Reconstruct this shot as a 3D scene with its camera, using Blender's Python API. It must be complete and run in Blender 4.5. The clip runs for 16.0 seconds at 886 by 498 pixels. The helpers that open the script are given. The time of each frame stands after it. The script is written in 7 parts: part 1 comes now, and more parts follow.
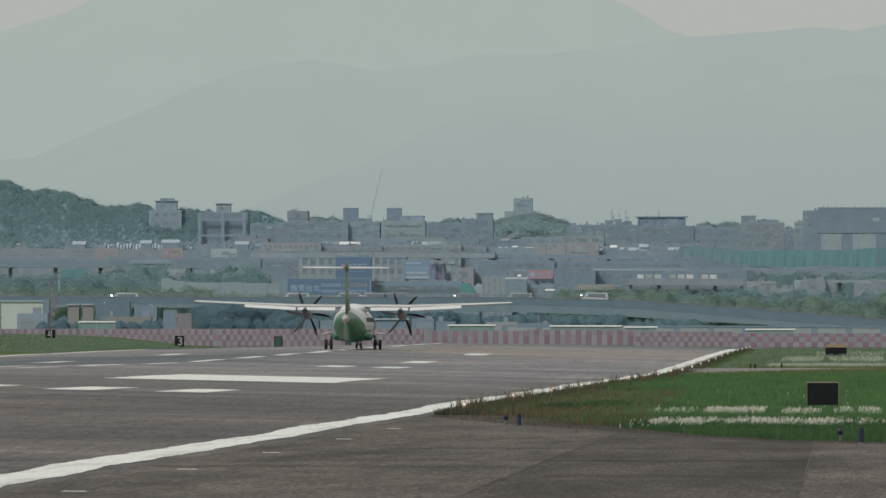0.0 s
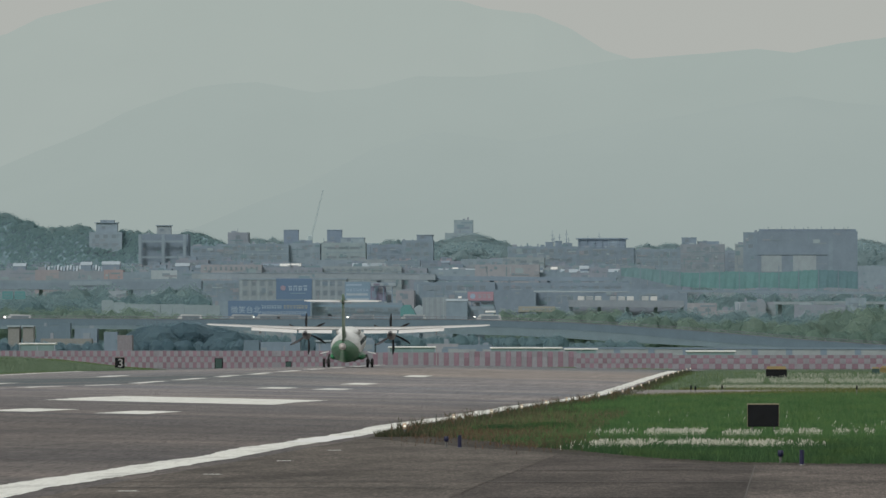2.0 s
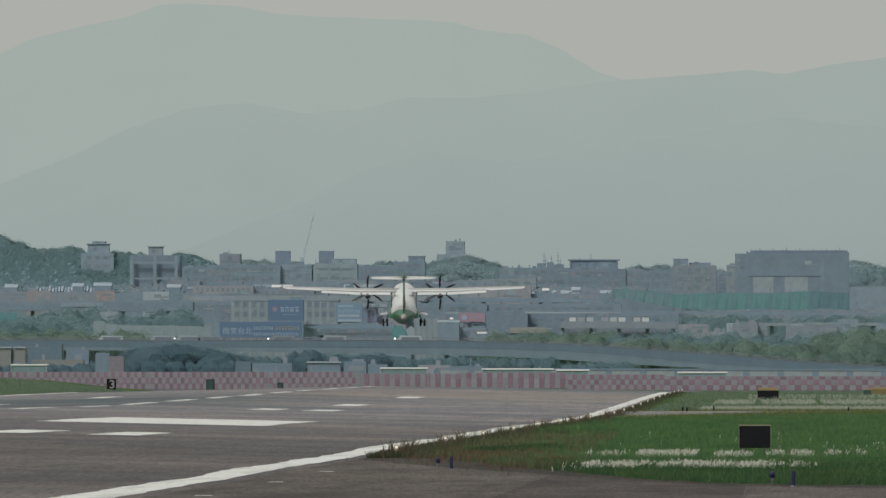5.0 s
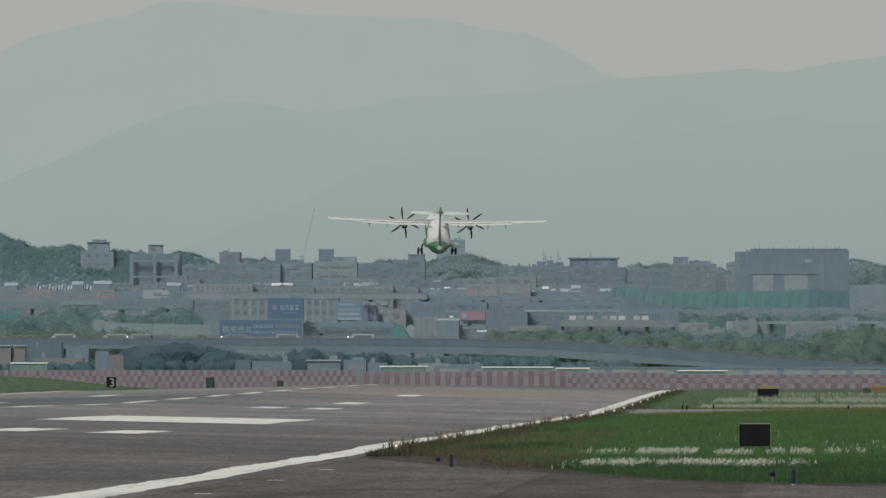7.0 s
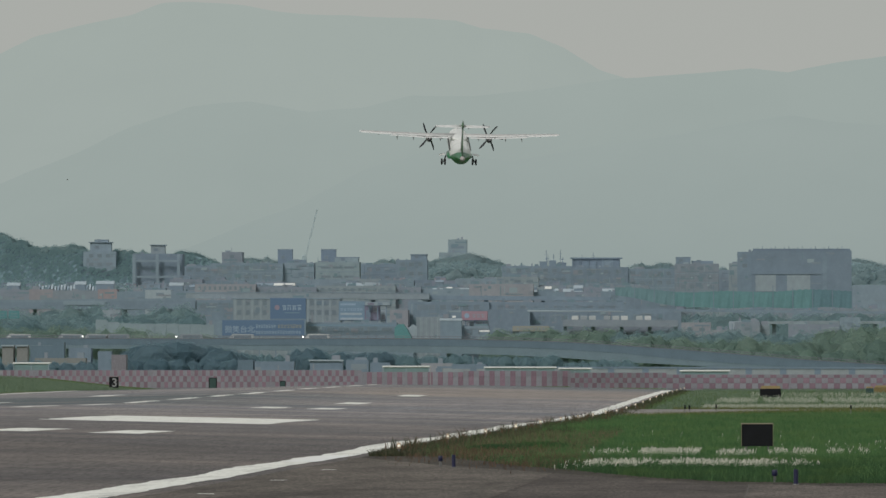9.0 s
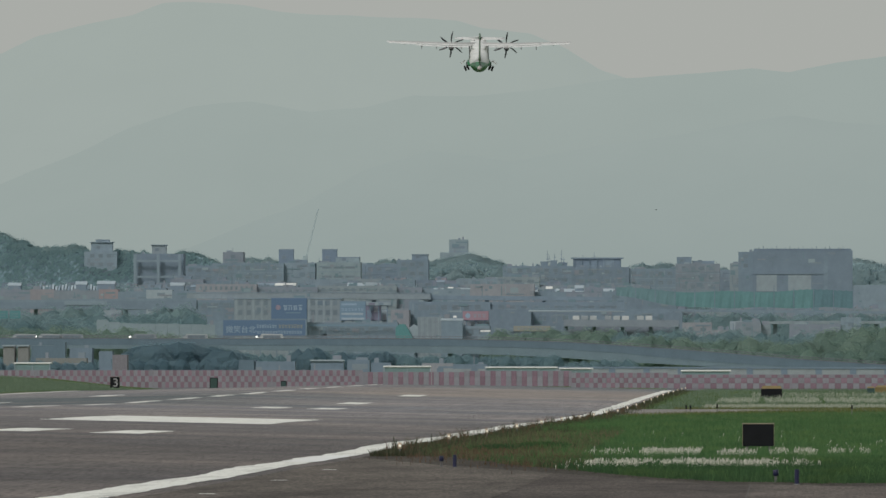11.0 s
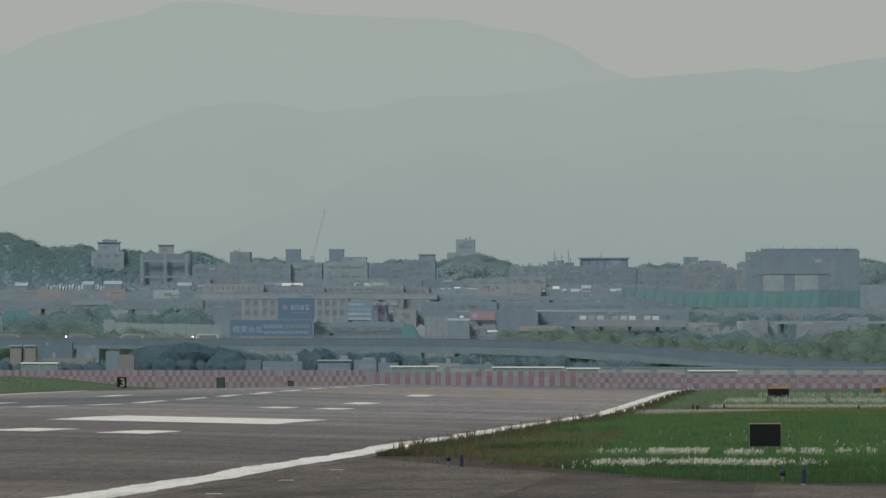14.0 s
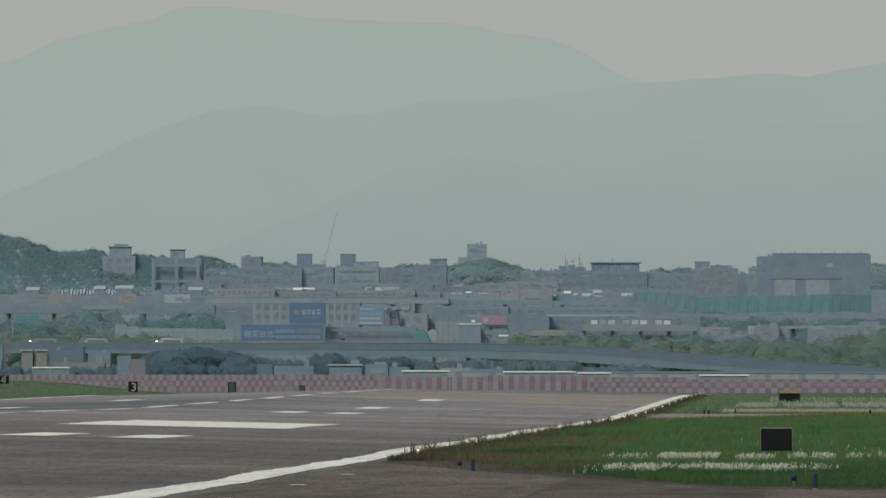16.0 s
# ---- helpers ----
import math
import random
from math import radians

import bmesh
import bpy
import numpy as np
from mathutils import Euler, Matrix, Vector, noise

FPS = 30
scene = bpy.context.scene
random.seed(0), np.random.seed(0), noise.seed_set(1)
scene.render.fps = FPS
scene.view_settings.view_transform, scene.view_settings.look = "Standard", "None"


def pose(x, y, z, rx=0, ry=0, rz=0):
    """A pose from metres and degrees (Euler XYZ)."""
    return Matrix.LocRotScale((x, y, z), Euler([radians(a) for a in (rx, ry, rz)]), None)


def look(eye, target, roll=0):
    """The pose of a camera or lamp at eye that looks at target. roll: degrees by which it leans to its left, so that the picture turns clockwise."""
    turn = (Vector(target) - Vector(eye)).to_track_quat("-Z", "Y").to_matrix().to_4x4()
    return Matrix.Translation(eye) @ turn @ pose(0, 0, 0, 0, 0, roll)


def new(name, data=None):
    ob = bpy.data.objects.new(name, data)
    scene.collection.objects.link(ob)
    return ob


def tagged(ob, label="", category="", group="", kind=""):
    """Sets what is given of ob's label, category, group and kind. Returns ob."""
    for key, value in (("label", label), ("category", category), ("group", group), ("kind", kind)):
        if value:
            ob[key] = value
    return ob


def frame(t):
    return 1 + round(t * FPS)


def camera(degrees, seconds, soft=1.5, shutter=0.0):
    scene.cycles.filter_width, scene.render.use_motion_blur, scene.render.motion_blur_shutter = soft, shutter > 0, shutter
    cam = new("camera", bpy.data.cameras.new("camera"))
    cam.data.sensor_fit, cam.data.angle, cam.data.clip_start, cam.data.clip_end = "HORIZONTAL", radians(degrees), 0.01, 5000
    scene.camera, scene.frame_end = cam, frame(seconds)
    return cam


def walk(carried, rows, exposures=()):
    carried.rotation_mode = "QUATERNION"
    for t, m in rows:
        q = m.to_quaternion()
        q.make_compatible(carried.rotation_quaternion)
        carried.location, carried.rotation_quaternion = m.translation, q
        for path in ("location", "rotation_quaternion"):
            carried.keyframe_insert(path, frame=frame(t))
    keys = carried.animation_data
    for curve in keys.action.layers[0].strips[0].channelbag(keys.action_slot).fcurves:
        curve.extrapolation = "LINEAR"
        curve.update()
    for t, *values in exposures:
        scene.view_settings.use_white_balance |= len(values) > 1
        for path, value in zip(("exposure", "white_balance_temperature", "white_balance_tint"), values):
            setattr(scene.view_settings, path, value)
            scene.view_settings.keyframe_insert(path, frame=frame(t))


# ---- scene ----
# ---- camera ----
EYE = 2.3          # the lens stands 2.3 m above the near runway edge; +Y runs along the runway
F = 19000.0
cam = camera(4.7257, 16.0, soft=1.5)
# seconds, turn to the left and tilt upwards in milliradians
PAN = [(0, 37.711, 7.316), (0.1, 36.974, 7.316), (0.2, 37.000, 7.368), (0.3, 36.947, 7.395), (0.4, 36.947, 7.421),
       (0.5, 36.789, 7.632), (1, 36.605, 7.711), (1.5, 36.211, 7.947), (1.6, 36.184, 8.000), (1.7, 35.921, 8.316),
       (1.8, 34.921, 8.711), (1.9, 33.237, 8.947), (2, 32.158, 9.342), (2.1, 31.500, 9.474), (2.2, 31.500, 10.026),
       (2.3, 31.289, 10.579), (2.4, 31.079, 11.079), (2.5, 30.789, 11.105), (2.6, 30.763, 11.211), (3, 30.868, 11.237),
       (3.5, 31.079, 11.158), (4, 31.184, 11.184), (6.5, 31.579, 11.474), (7, 31.368, 11.158), (7.5, 31.395, 11.158),
       (8, 31.447, 11.184), (8.5, 31.316, 11.184), (9, 31.605, 11.158), (11.5, 31.763, 11.158), (12, 32.105, 11.158),
       (12.5, 32.184, 11.184), (13, 32.237, 11.263), (13.5, 32.158, 11.184), (14, 32.342, 11.158), (14.5, 32.711, 10.947),
       (15, 33.053, 11.079), (15.5, 33.211, 11.289), (16, 33.395, 11.579)]
walk(cam, [(t, pose(0, 0, EYE, 90 + math.degrees(math.atan(v / 1000)), 0, math.degrees(math.atan(h / 1000))))
           for t, h, v in PAN],
     [(0, 0.14), (1.5, 0.13), (2.5, 0.07), (4.2, 0.05), (7, 0.0), (16, -0.02)])

# ---- world, sun ----
SUN_UP, SUN_TURN = 42.0, 212.0    # degrees above the horizon; degrees off the runway's line: behind the lens, to its left
world = bpy.data.worlds.new("hazy_sky")
scene.world = world
world.use_nodes = True
wn = world.node_tree
for n in list(wn.nodes):
    wn.nodes.remove(n)
sky = wn.nodes.new("ShaderNodeTexSky")
sky.sky_type, sky.sun_disc = "NISHITA", False
sky.sun_elevation, sky.sun_rotation = radians(SUN_UP), radians(SUN_TURN)
sky.air_density, sky.dust_density, sky.ozone_density = 1.0, 9.0, 1.0
grey = wn.nodes.new("ShaderNodeMix")
grey.data_type = "RGBA"
grey.inputs[0].default_value = 0.82
grey.inputs[7].default_value = (5.75, 5.95, 5.6, 1)
bg = wn.nodes.new("ShaderNodeBackground")
bg.inputs[1].default_value = 0.085
wout = wn.nodes.new("ShaderNodeOutputWorld")
wn.links.new(sky.outputs[0], grey.inputs[6])
wn.links.new(grey.outputs[2], bg.inputs[0])
wn.links.new(bg.outputs[0], wout.inputs[0])
sun = new("sun", bpy.data.lights.new("sun", "SUN"))
sun.data.energy, sun.data.angle, sun.data.color = 1.4, radians(18), (0.98, 0.98, 0.97)
sun.matrix_world = look((0, 0, 60), (-60 * math.sin(radians(SUN_TURN)) * math.cos(radians(SUN_UP)),
                                     -60 * math.cos(radians(SUN_TURN)) * math.cos(radians(SUN_UP)),
                                     60 - 60 * math.sin(radians(SUN_UP))))


# ---- materials ----
def nodes_of(name):
    m = bpy.data.materials.new(name)
    m.use_nodes = True
    nt = m.node_tree
    return m, nt, nt.nodes["Principled BSDF"]


def link(nt, a, b):
    nt.links.new(a, b)


def noise_tex(nt, scale, detail=4.0, rough=0.6, stretch=(1, 1, 1), space="Object"):
    co = nt.nodes.new("ShaderNodeTexCoord")
    mp = nt.nodes.new("ShaderNodeMapping")
    mp.inputs["Scale"].default_value = stretch
    nz = nt.nodes.new("ShaderNodeTexNoise")
    nz.inputs["Scale"].default_value = scale
    nz.inputs["Detail"].default_value = detail
    nz.inputs["Roughness"].default_value = rough
    link(nt, co.outputs[space], mp.inputs[0])
    link(nt, mp.outputs[0], nz.inputs["Vector"])
    return nz.outputs["Fac"]


def ramp(nt, fac, stops):
    r = nt.nodes.new("ShaderNodeValToRGB")
    els = r.color_ramp.elements
    while len(els) < len(stops):
        els.new(0.5)
    for e, (p, c) in zip(els, stops):
        e.position, e.color = p, (*c, 1)
    link(nt, fac, r.inputs[0])
    return r.outputs[0]


def mixc(nt, kind, fac, a, b):
    m = nt.nodes.new("ShaderNodeMix")
    m.data_type, m.blend_type = "RGBA", kind
    if isinstance(fac, (int, float)):
        m.inputs[0].default_value = fac
    else:
        link(nt, fac, m.inputs[0])
    for sock, v in ((m.inputs[6], a), (m.inputs[7], b)):
        if isinstance(v, tuple):
            sock.default_value = (*v, 1)
        else:
            link(nt, v, sock)
    return m.outputs[2]


def bump(nt, bsdf, fac, strength=0.3, dist=0.02):
    b = nt.nodes.new("ShaderNodeBump")
    b.inputs["Strength"].default_value = strength
    b.inputs["Distance"].default_value = dist
    link(nt, fac, b.inputs["Height"])
    link(nt, b.outputs[0], bsdf.inputs["Normal"])


def tone(c, k):
    return tuple(min(1.0, x * k) for x in c)


def plain(name, c, rough=0.7, metal=0.0, vary=0.2, scale=3.0, fine=40.0, bumpy=0.15, per_object=0.0, spec=0.5):
    """A surface with stains at one scale and grain at another."""
    m, nt, b = nodes_of(name)
    big = ramp(nt, noise_tex(nt, scale), [(0.25, tone(c, 1 - vary)), (0.75, tone(c, 1 + vary * 0.6))])
    small = ramp(nt, noise_tex(nt, fine, 2.0), [(0.3, (0.86, 0.86, 0.86)), (0.7, (1, 1, 1))])
    col = mixc(nt, "MULTIPLY", 0.6, big, small)
    if per_object:
        oi = nt.nodes.new("ShaderNodeObjectInfo")
        col = mixc(nt, "MULTIPLY", 1.0, col, ramp(nt, oi.outputs["Random"],
                   [(0.0, (1 - per_object,) * 3), (1.0, (1.0, 1.0, 1.0))]))
    link(nt, col, b.inputs["Base Color"])
    b.inputs["Roughness"].default_value = rough
    b.inputs["Metallic"].default_value = metal
    b.inputs["Specular IOR Level"].default_value = spec
    if bumpy:
        bump(nt, b, noise_tex(nt, fine, 3.0), bumpy)
    return m


def glow(name, c, power):
    m, nt, b = nodes_of(name)
    b.inputs["Base Color"].default_value = (*c, 1)
    b.inputs["Emission Color"].default_value = (*c, 1)
    b.inputs["Emission Strength"].default_value = power
    return m


def runway_asphalt():
    """Worn asphalt concrete: bands laid across the runway, tyre rubber along it, fine grain."""
    m, nt, b = nodes_of("runway_asphalt")
    lanes = noise_tex(nt, 1.0, 6.0, 0.66, (0.045, 0.036, 1))
    patch = noise_tex(nt, 1.0, 4.0, 0.6, (0.09, 0.1, 1))
    streak = noise_tex(nt, 1.0, 3.0, 0.55, (1.6, 0.02, 1))
    col = ramp(nt, lanes, [(0.32, (0.103, 0.097, 0.104)), (0.5, (0.147, 0.135, 0.133)), (0.66, (0.207, 0.184, 0.176))])
    # the farther stretch is paler and bluer: distance haze put into the asphalt's colour
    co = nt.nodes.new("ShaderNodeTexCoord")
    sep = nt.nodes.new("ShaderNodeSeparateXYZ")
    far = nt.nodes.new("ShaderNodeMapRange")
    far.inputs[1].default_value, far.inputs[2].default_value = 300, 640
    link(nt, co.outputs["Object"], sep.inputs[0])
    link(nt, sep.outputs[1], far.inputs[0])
    far_hazed = ramp(nt, lanes, [(0.34, (0.191, 0.210, 0.245)), (0.48, (0.253, 0.246, 0.261)), (0.62, (0.361, 0.334, 0.331))])
    col = mixc(nt, "MIX", far.outputs[0], col, far_hazed)
    # blue-grey painted in for mirage (left half) and haze (far end); a beige stretch
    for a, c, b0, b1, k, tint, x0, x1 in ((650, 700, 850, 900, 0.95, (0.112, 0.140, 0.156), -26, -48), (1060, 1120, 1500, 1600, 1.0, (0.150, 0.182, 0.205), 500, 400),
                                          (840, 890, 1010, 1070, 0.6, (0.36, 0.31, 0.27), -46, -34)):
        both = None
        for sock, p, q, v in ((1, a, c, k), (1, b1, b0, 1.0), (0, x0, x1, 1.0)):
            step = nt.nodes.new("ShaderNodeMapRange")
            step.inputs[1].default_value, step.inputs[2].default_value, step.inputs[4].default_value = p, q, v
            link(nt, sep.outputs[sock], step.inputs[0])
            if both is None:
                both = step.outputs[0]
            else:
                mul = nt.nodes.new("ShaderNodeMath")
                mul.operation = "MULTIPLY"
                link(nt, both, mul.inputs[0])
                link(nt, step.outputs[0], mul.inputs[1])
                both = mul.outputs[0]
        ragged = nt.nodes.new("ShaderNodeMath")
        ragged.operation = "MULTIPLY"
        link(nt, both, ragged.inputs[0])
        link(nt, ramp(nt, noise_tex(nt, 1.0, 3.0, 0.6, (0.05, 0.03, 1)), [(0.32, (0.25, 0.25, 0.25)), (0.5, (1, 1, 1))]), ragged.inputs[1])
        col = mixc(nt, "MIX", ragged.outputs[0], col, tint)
    col = mixc(nt, "MULTIPLY", 0.75, col, ramp(nt, patch, [(0.3, (0.68, 0.69, 0.71)), (0.65, (1.05, 1.02, 1.0))]))
    col = mixc(nt, "MULTIPLY", 0.5, col, ramp(nt, streak, [(0.35, (0.7, 0.7, 0.7)), (0.6, (1, 1, 1))]))
    fret = noise_tex(nt, 1.0, 4.0, 0.6, (4.5, 0.16, 1))
    col = mixc(nt, "MULTIPLY", 0.6, col, ramp(nt, fret, [(0.34, (0.74, 0.73, 0.74)), (0.6, (1.04, 1.02, 1.0))]))
    specks = noise_tex(nt, 1.0, 2.0, 0.6, (13, 0.5, 1))
    col = mixc(nt, "MULTIPLY", 0.55, col, ramp(nt, specks, [(0.36, (0.72, 0.71, 0.71)), (0.62, (1.1, 1.09, 1.09))]))
    # aggregate and pits
    for scale, lo in (((27, 0.6, 1), 0.3), ((15, 0.28, 1), 0.45)):
        col = mixc(nt, "MULTIPLY", 0.85, col, ramp(nt, noise_tex(nt, 1.0, 1.0, 0.5, scale), [(0.3, (lo, lo, lo)), (0.42, (0.99, 0.99, 0.99)), (0.7, (1.22, 1.21, 1.19))]))
    grain = noise_tex(nt, 6.0, 3.0)
    col = mixc(nt, "MULTIPLY", 0.5, col, ramp(nt, grain, [(0.35, (0.75, 0.75, 0.75)), (0.65, (1.1, 1.1, 1.1))]))
    link(nt, col, b.inputs["Base Color"])
    b.inputs["Roughness"].default_value = 0.85
    b.inputs["Specular IOR Level"].default_value = 0.25
    bump(nt, b, grain, 0.4, 0.02)
    return m


def pavement(name, c):
    """Old patched paving with oil stains, streaks and loose stones."""
    m, nt, b = nodes_of(name)
    patch = noise_tex(nt, 1.0, 5.0, 0.65, (0.4, 0.05, 1))
    col = ramp(nt, patch, [(0.34, tone(c, 0.62)), (0.5, c), (0.64, tone(c, 1.32))])
    for k, scale in ((0.6, (2.6, 0.2, 1)), (0.6, (11, 0.7, 1)), (1.0, (28, 1.0, 1)), (0.9, (16, 0.6, 1))):
        col = mixc(nt, "MULTIPLY", k, col, ramp(nt, noise_tex(nt, 1.0, 3.0, 0.6, scale), [(0.34, (0.64, 0.63, 0.62)), (0.62, (1.14, 1.12, 1.1))]))
    col = mixc(nt, "MULTIPLY", 0.8, col, ramp(nt, noise_tex(nt, 1.0, 1.0, 0.5, (15, 1.6, 1)), [(0.22, (0.3, 0.3, 0.3)), (0.28, (1, 1, 1))]))
    link(nt, col, b.inputs["Base Color"])
    b.inputs["Roughness"].default_value = 0.88
    b.inputs["Specular IOR Level"].default_value = 0.2
    bump(nt, b, noise_tex(nt, 5.0, 3.0), 0.3, 0.02)
    return m


def marking_paint(name="marking_paint", c=(0.78, 0.78, 0.74)):
    m, nt, b = nodes_of(name)
    wear = noise_tex(nt, 1.0, 6.0, 0.7, (1.5, 0.12, 1))
    fine = noise_tex(nt, 5.0, 3.0)
    col = ramp(nt, wear, [(0.3, tone(c, 0.62)), (0.5, c)])
    col = mixc(nt, "MULTIPLY", 0.8, col, ramp(nt, noise_tex(nt, 1.0, 2.0, 0.6, (18, 0.5, 1)), [(0.3, (0.72, 0.71, 0.69)), (0.5, (1, 1, 1))]))
    col = mixc(nt, "MULTIPLY", 0.5, col, ramp(nt, fine, [(0.35, (0.85, 0.85, 0.84)), (0.6, (1, 1, 1))]))
    link(nt, col, b.inputs["Base Color"])
    b.inputs["Roughness"].default_value = 0.75
    bump(nt, b, fine, 0.25, 0.01)
    return m


def meadow():
    m, nt, b = nodes_of("meadow_ground")
    wide = noise_tex(nt, 1.0, 5.0, 0.6, (0.09, 0.03, 1))
    fine = noise_tex(nt, 1.3, 4.0)
    col = ramp(nt, wide, [(0.3, (0.05, 0.085, 0.028)), (0.5, (0.065, 0.12, 0.034)), (0.7, (0.11, 0.13, 0.05))])
    col = mixc(nt, "MULTIPLY", 0.7, col, ramp(nt, fine, [(0.3, (0.6, 0.6, 0.6)), (0.65, (1.1, 1.1, 1.1))]))
    link(nt, col, b.inputs["Base Color"])
    b.inputs["Roughness"].default_value = 0.95
    b.inputs["Specular IOR Level"].default_value = 0.1
    bump(nt, b, fine, 0.6, 0.1)
    return m


def leafy(name, a, c, rough=0.8, thin_share=0.22):
    """Leaves that differ from one to the next."""
    m, nt, b = nodes_of(name)
    geo = nt.nodes.new("ShaderNodeNewGeometry")
    oi = nt.nodes.new("ShaderNodeObjectInfo")
    col = ramp(nt, geo.outputs["Random Per Island"], [(0.0, a), (1.0, c)])
    col = mixc(nt, "MULTIPLY", 1.0, col, ramp(nt, oi.outputs["Random"], [(0, (0.85, 0.88, 0.86)), (1, (1.1, 1.05, 1.0))]))
    link(nt, col, b.inputs["Base Color"])
    b.inputs["Roughness"].default_value = rough
    b.inputs["Specular IOR Level"].default_value = 0.15
    thin = nt.nodes.new("ShaderNodeBsdfTranslucent")
    both = nt.nodes.new("ShaderNodeMixShader")
    both.inputs[0].default_value = thin_share
    link(nt, col, thin.inputs[0])
    link(nt, b.outputs[0], both.inputs[1])
    link(nt, thin.outputs[0], both.inputs[2])
    link(nt, both.outputs[0], nt.nodes["Material Output"].inputs[0])
    return m


def meadow_blades(name, a, c):
    """Grass whose green shifts in patches over the meadow as well as from blade to blade."""
    m = leafy(name, a, c)
    nt = m.node_tree
    b = nt.nodes["Principled BSDF"]
    old = b.inputs["Base Color"].links[0].from_socket
    patch = ramp(nt, noise_tex(nt, 1.0, 4.0, 0.65, (0.5, 0.06, 1)), [(0.32, (0.66, 0.72, 0.7)), (0.5, (1, 1, 1)), (0.68, (1.4, 1.16, 0.95))])
    col = mixc(nt, "MULTIPLY", 0.9, old, patch)
    for to in [k.to_socket for k in old.links if k.to_node.type in ("BSDF_PRINCIPLED", "BSDF_TRANSLUCENT")]:
        link(nt, col, to)
    return m


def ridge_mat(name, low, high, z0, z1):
    """Plain far distance: haze is put into its own glow, dimmer towards its foot."""
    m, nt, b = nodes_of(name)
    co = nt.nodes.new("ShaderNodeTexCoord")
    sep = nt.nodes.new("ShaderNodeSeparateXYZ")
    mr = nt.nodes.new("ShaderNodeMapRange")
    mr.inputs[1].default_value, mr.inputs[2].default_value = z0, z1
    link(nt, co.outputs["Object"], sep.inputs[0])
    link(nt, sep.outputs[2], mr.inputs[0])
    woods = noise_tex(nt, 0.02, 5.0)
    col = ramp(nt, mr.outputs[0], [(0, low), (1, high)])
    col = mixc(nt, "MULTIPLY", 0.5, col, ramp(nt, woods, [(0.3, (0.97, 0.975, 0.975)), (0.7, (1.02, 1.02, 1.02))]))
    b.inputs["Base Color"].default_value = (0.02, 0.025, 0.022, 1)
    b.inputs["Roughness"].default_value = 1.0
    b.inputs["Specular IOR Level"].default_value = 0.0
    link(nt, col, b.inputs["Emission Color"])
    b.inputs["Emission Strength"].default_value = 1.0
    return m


M_ASPHALT = runway_asphalt()
M_TAXI = pavement("taxiway_asphalt", (0.092, 0.081, 0.078))
M_TAXI_PALE = pavement("taxiway_concrete", (0.134, 0.119, 0.113))
M_TAXI_GREY = pavement("taxiway_grey_slab", (0.128, 0.116, 0.108))
M_TAXI_FAR = plain("bleached_concrete", (0.245, 0.228, 0.222), 0.85, vary=0.25, scale=0.2, fine=4.0, bumpy=0.3, spec=0.25)
M_TAR = plain("tar_joint", (0.078, 0.070, 0.066), 0.8, vary=0.3)
M_MARK = marking_paint()
M_MARK_BRIGHT = plain("fresh_marking_paint", (0.80, 0.80, 0.79), 0.6, vary=0.08, scale=0.6, fine=12)
M_MEADOW = meadow()
M_BLADE = meadow_blades("grass_blades", (0.054, 0.126, 0.056), (0.125, 0.240, 0.100))
# darker blades: at the meadow's front, shade among the stems put into the green
M_BLADE_DEEP = meadow_blades("deep_grass_blades", (0.032, 0.078, 0.038), (0.072, 0.145, 0.064))
M_SOIL = pavement("dark_soil", (0.060, 0.054, 0.047))
M_YELLOW_GRASS = leafy("yellowing_grass", (0.10, 0.13, 0.045), (0.2, 0.21, 0.09))
M_RED_WEED = leafy("reddish_weeds", (0.10, 0.07, 0.05), (0.2, 0.12, 0.085))
M_DRY = leafy("dry_grass", (0.143, 0.132, 0.083), (0.242, 0.187, 0.124))
M_WEED = leafy("dark_weeds", (0.045, 0.063, 0.036), (0.115, 0.108, 0.072))
M_PLUME = leafy("white_plumes", (0.5, 0.5, 0.46), (0.72, 0.72, 0.68))
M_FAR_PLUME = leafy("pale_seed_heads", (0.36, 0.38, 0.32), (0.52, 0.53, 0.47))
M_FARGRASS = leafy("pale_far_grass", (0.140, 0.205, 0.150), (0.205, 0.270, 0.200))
M_BLACK = plain("sign_black", (0.007, 0.008, 0.011), 0.6, vary=0.3, bumpy=0.05, spec=0.2)
M_RIM = plain("sign_rim", (0.300, 0.260, 0.190), 0.6)
M_OCHRE = plain("ochre_sheet", (0.2, 0.15, 0.06), 0.6)
M_NAVY = plain("navy_plastic", (0.014, 0.016, 0.06), 0.45, vary=0.25)
M_GREYMETAL = plain("grey_metal", (0.2, 0.2, 0.2), 0.45, 0.6)
M_AMBER = plain("amber_glass", (0.600, 0.480, 0.360), 0.3)
M_LENS = glow("lamp_lens", (1.0, 0.93, 0.82), 0.45)
M_HEADLIGHT = glow("headlight_lens", (1.0, 0.97, 0.9), 3.0)
M_WHITE_SIGN = plain("white_lettering", (0.300, 0.300, 0.310), 0.6)
# fence paint greyed and blued to hold the distance haze in its colours
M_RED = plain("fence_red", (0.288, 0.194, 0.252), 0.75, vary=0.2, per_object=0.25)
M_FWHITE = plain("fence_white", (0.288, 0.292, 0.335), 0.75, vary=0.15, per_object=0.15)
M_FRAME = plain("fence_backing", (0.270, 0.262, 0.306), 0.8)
# city colours paled and blued: distance haze is put into the base colours
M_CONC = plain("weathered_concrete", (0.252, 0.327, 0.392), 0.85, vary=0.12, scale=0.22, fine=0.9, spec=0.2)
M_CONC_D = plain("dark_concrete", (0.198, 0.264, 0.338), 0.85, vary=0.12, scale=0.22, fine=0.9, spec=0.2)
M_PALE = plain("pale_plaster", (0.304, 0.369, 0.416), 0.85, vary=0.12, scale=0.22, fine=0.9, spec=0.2)
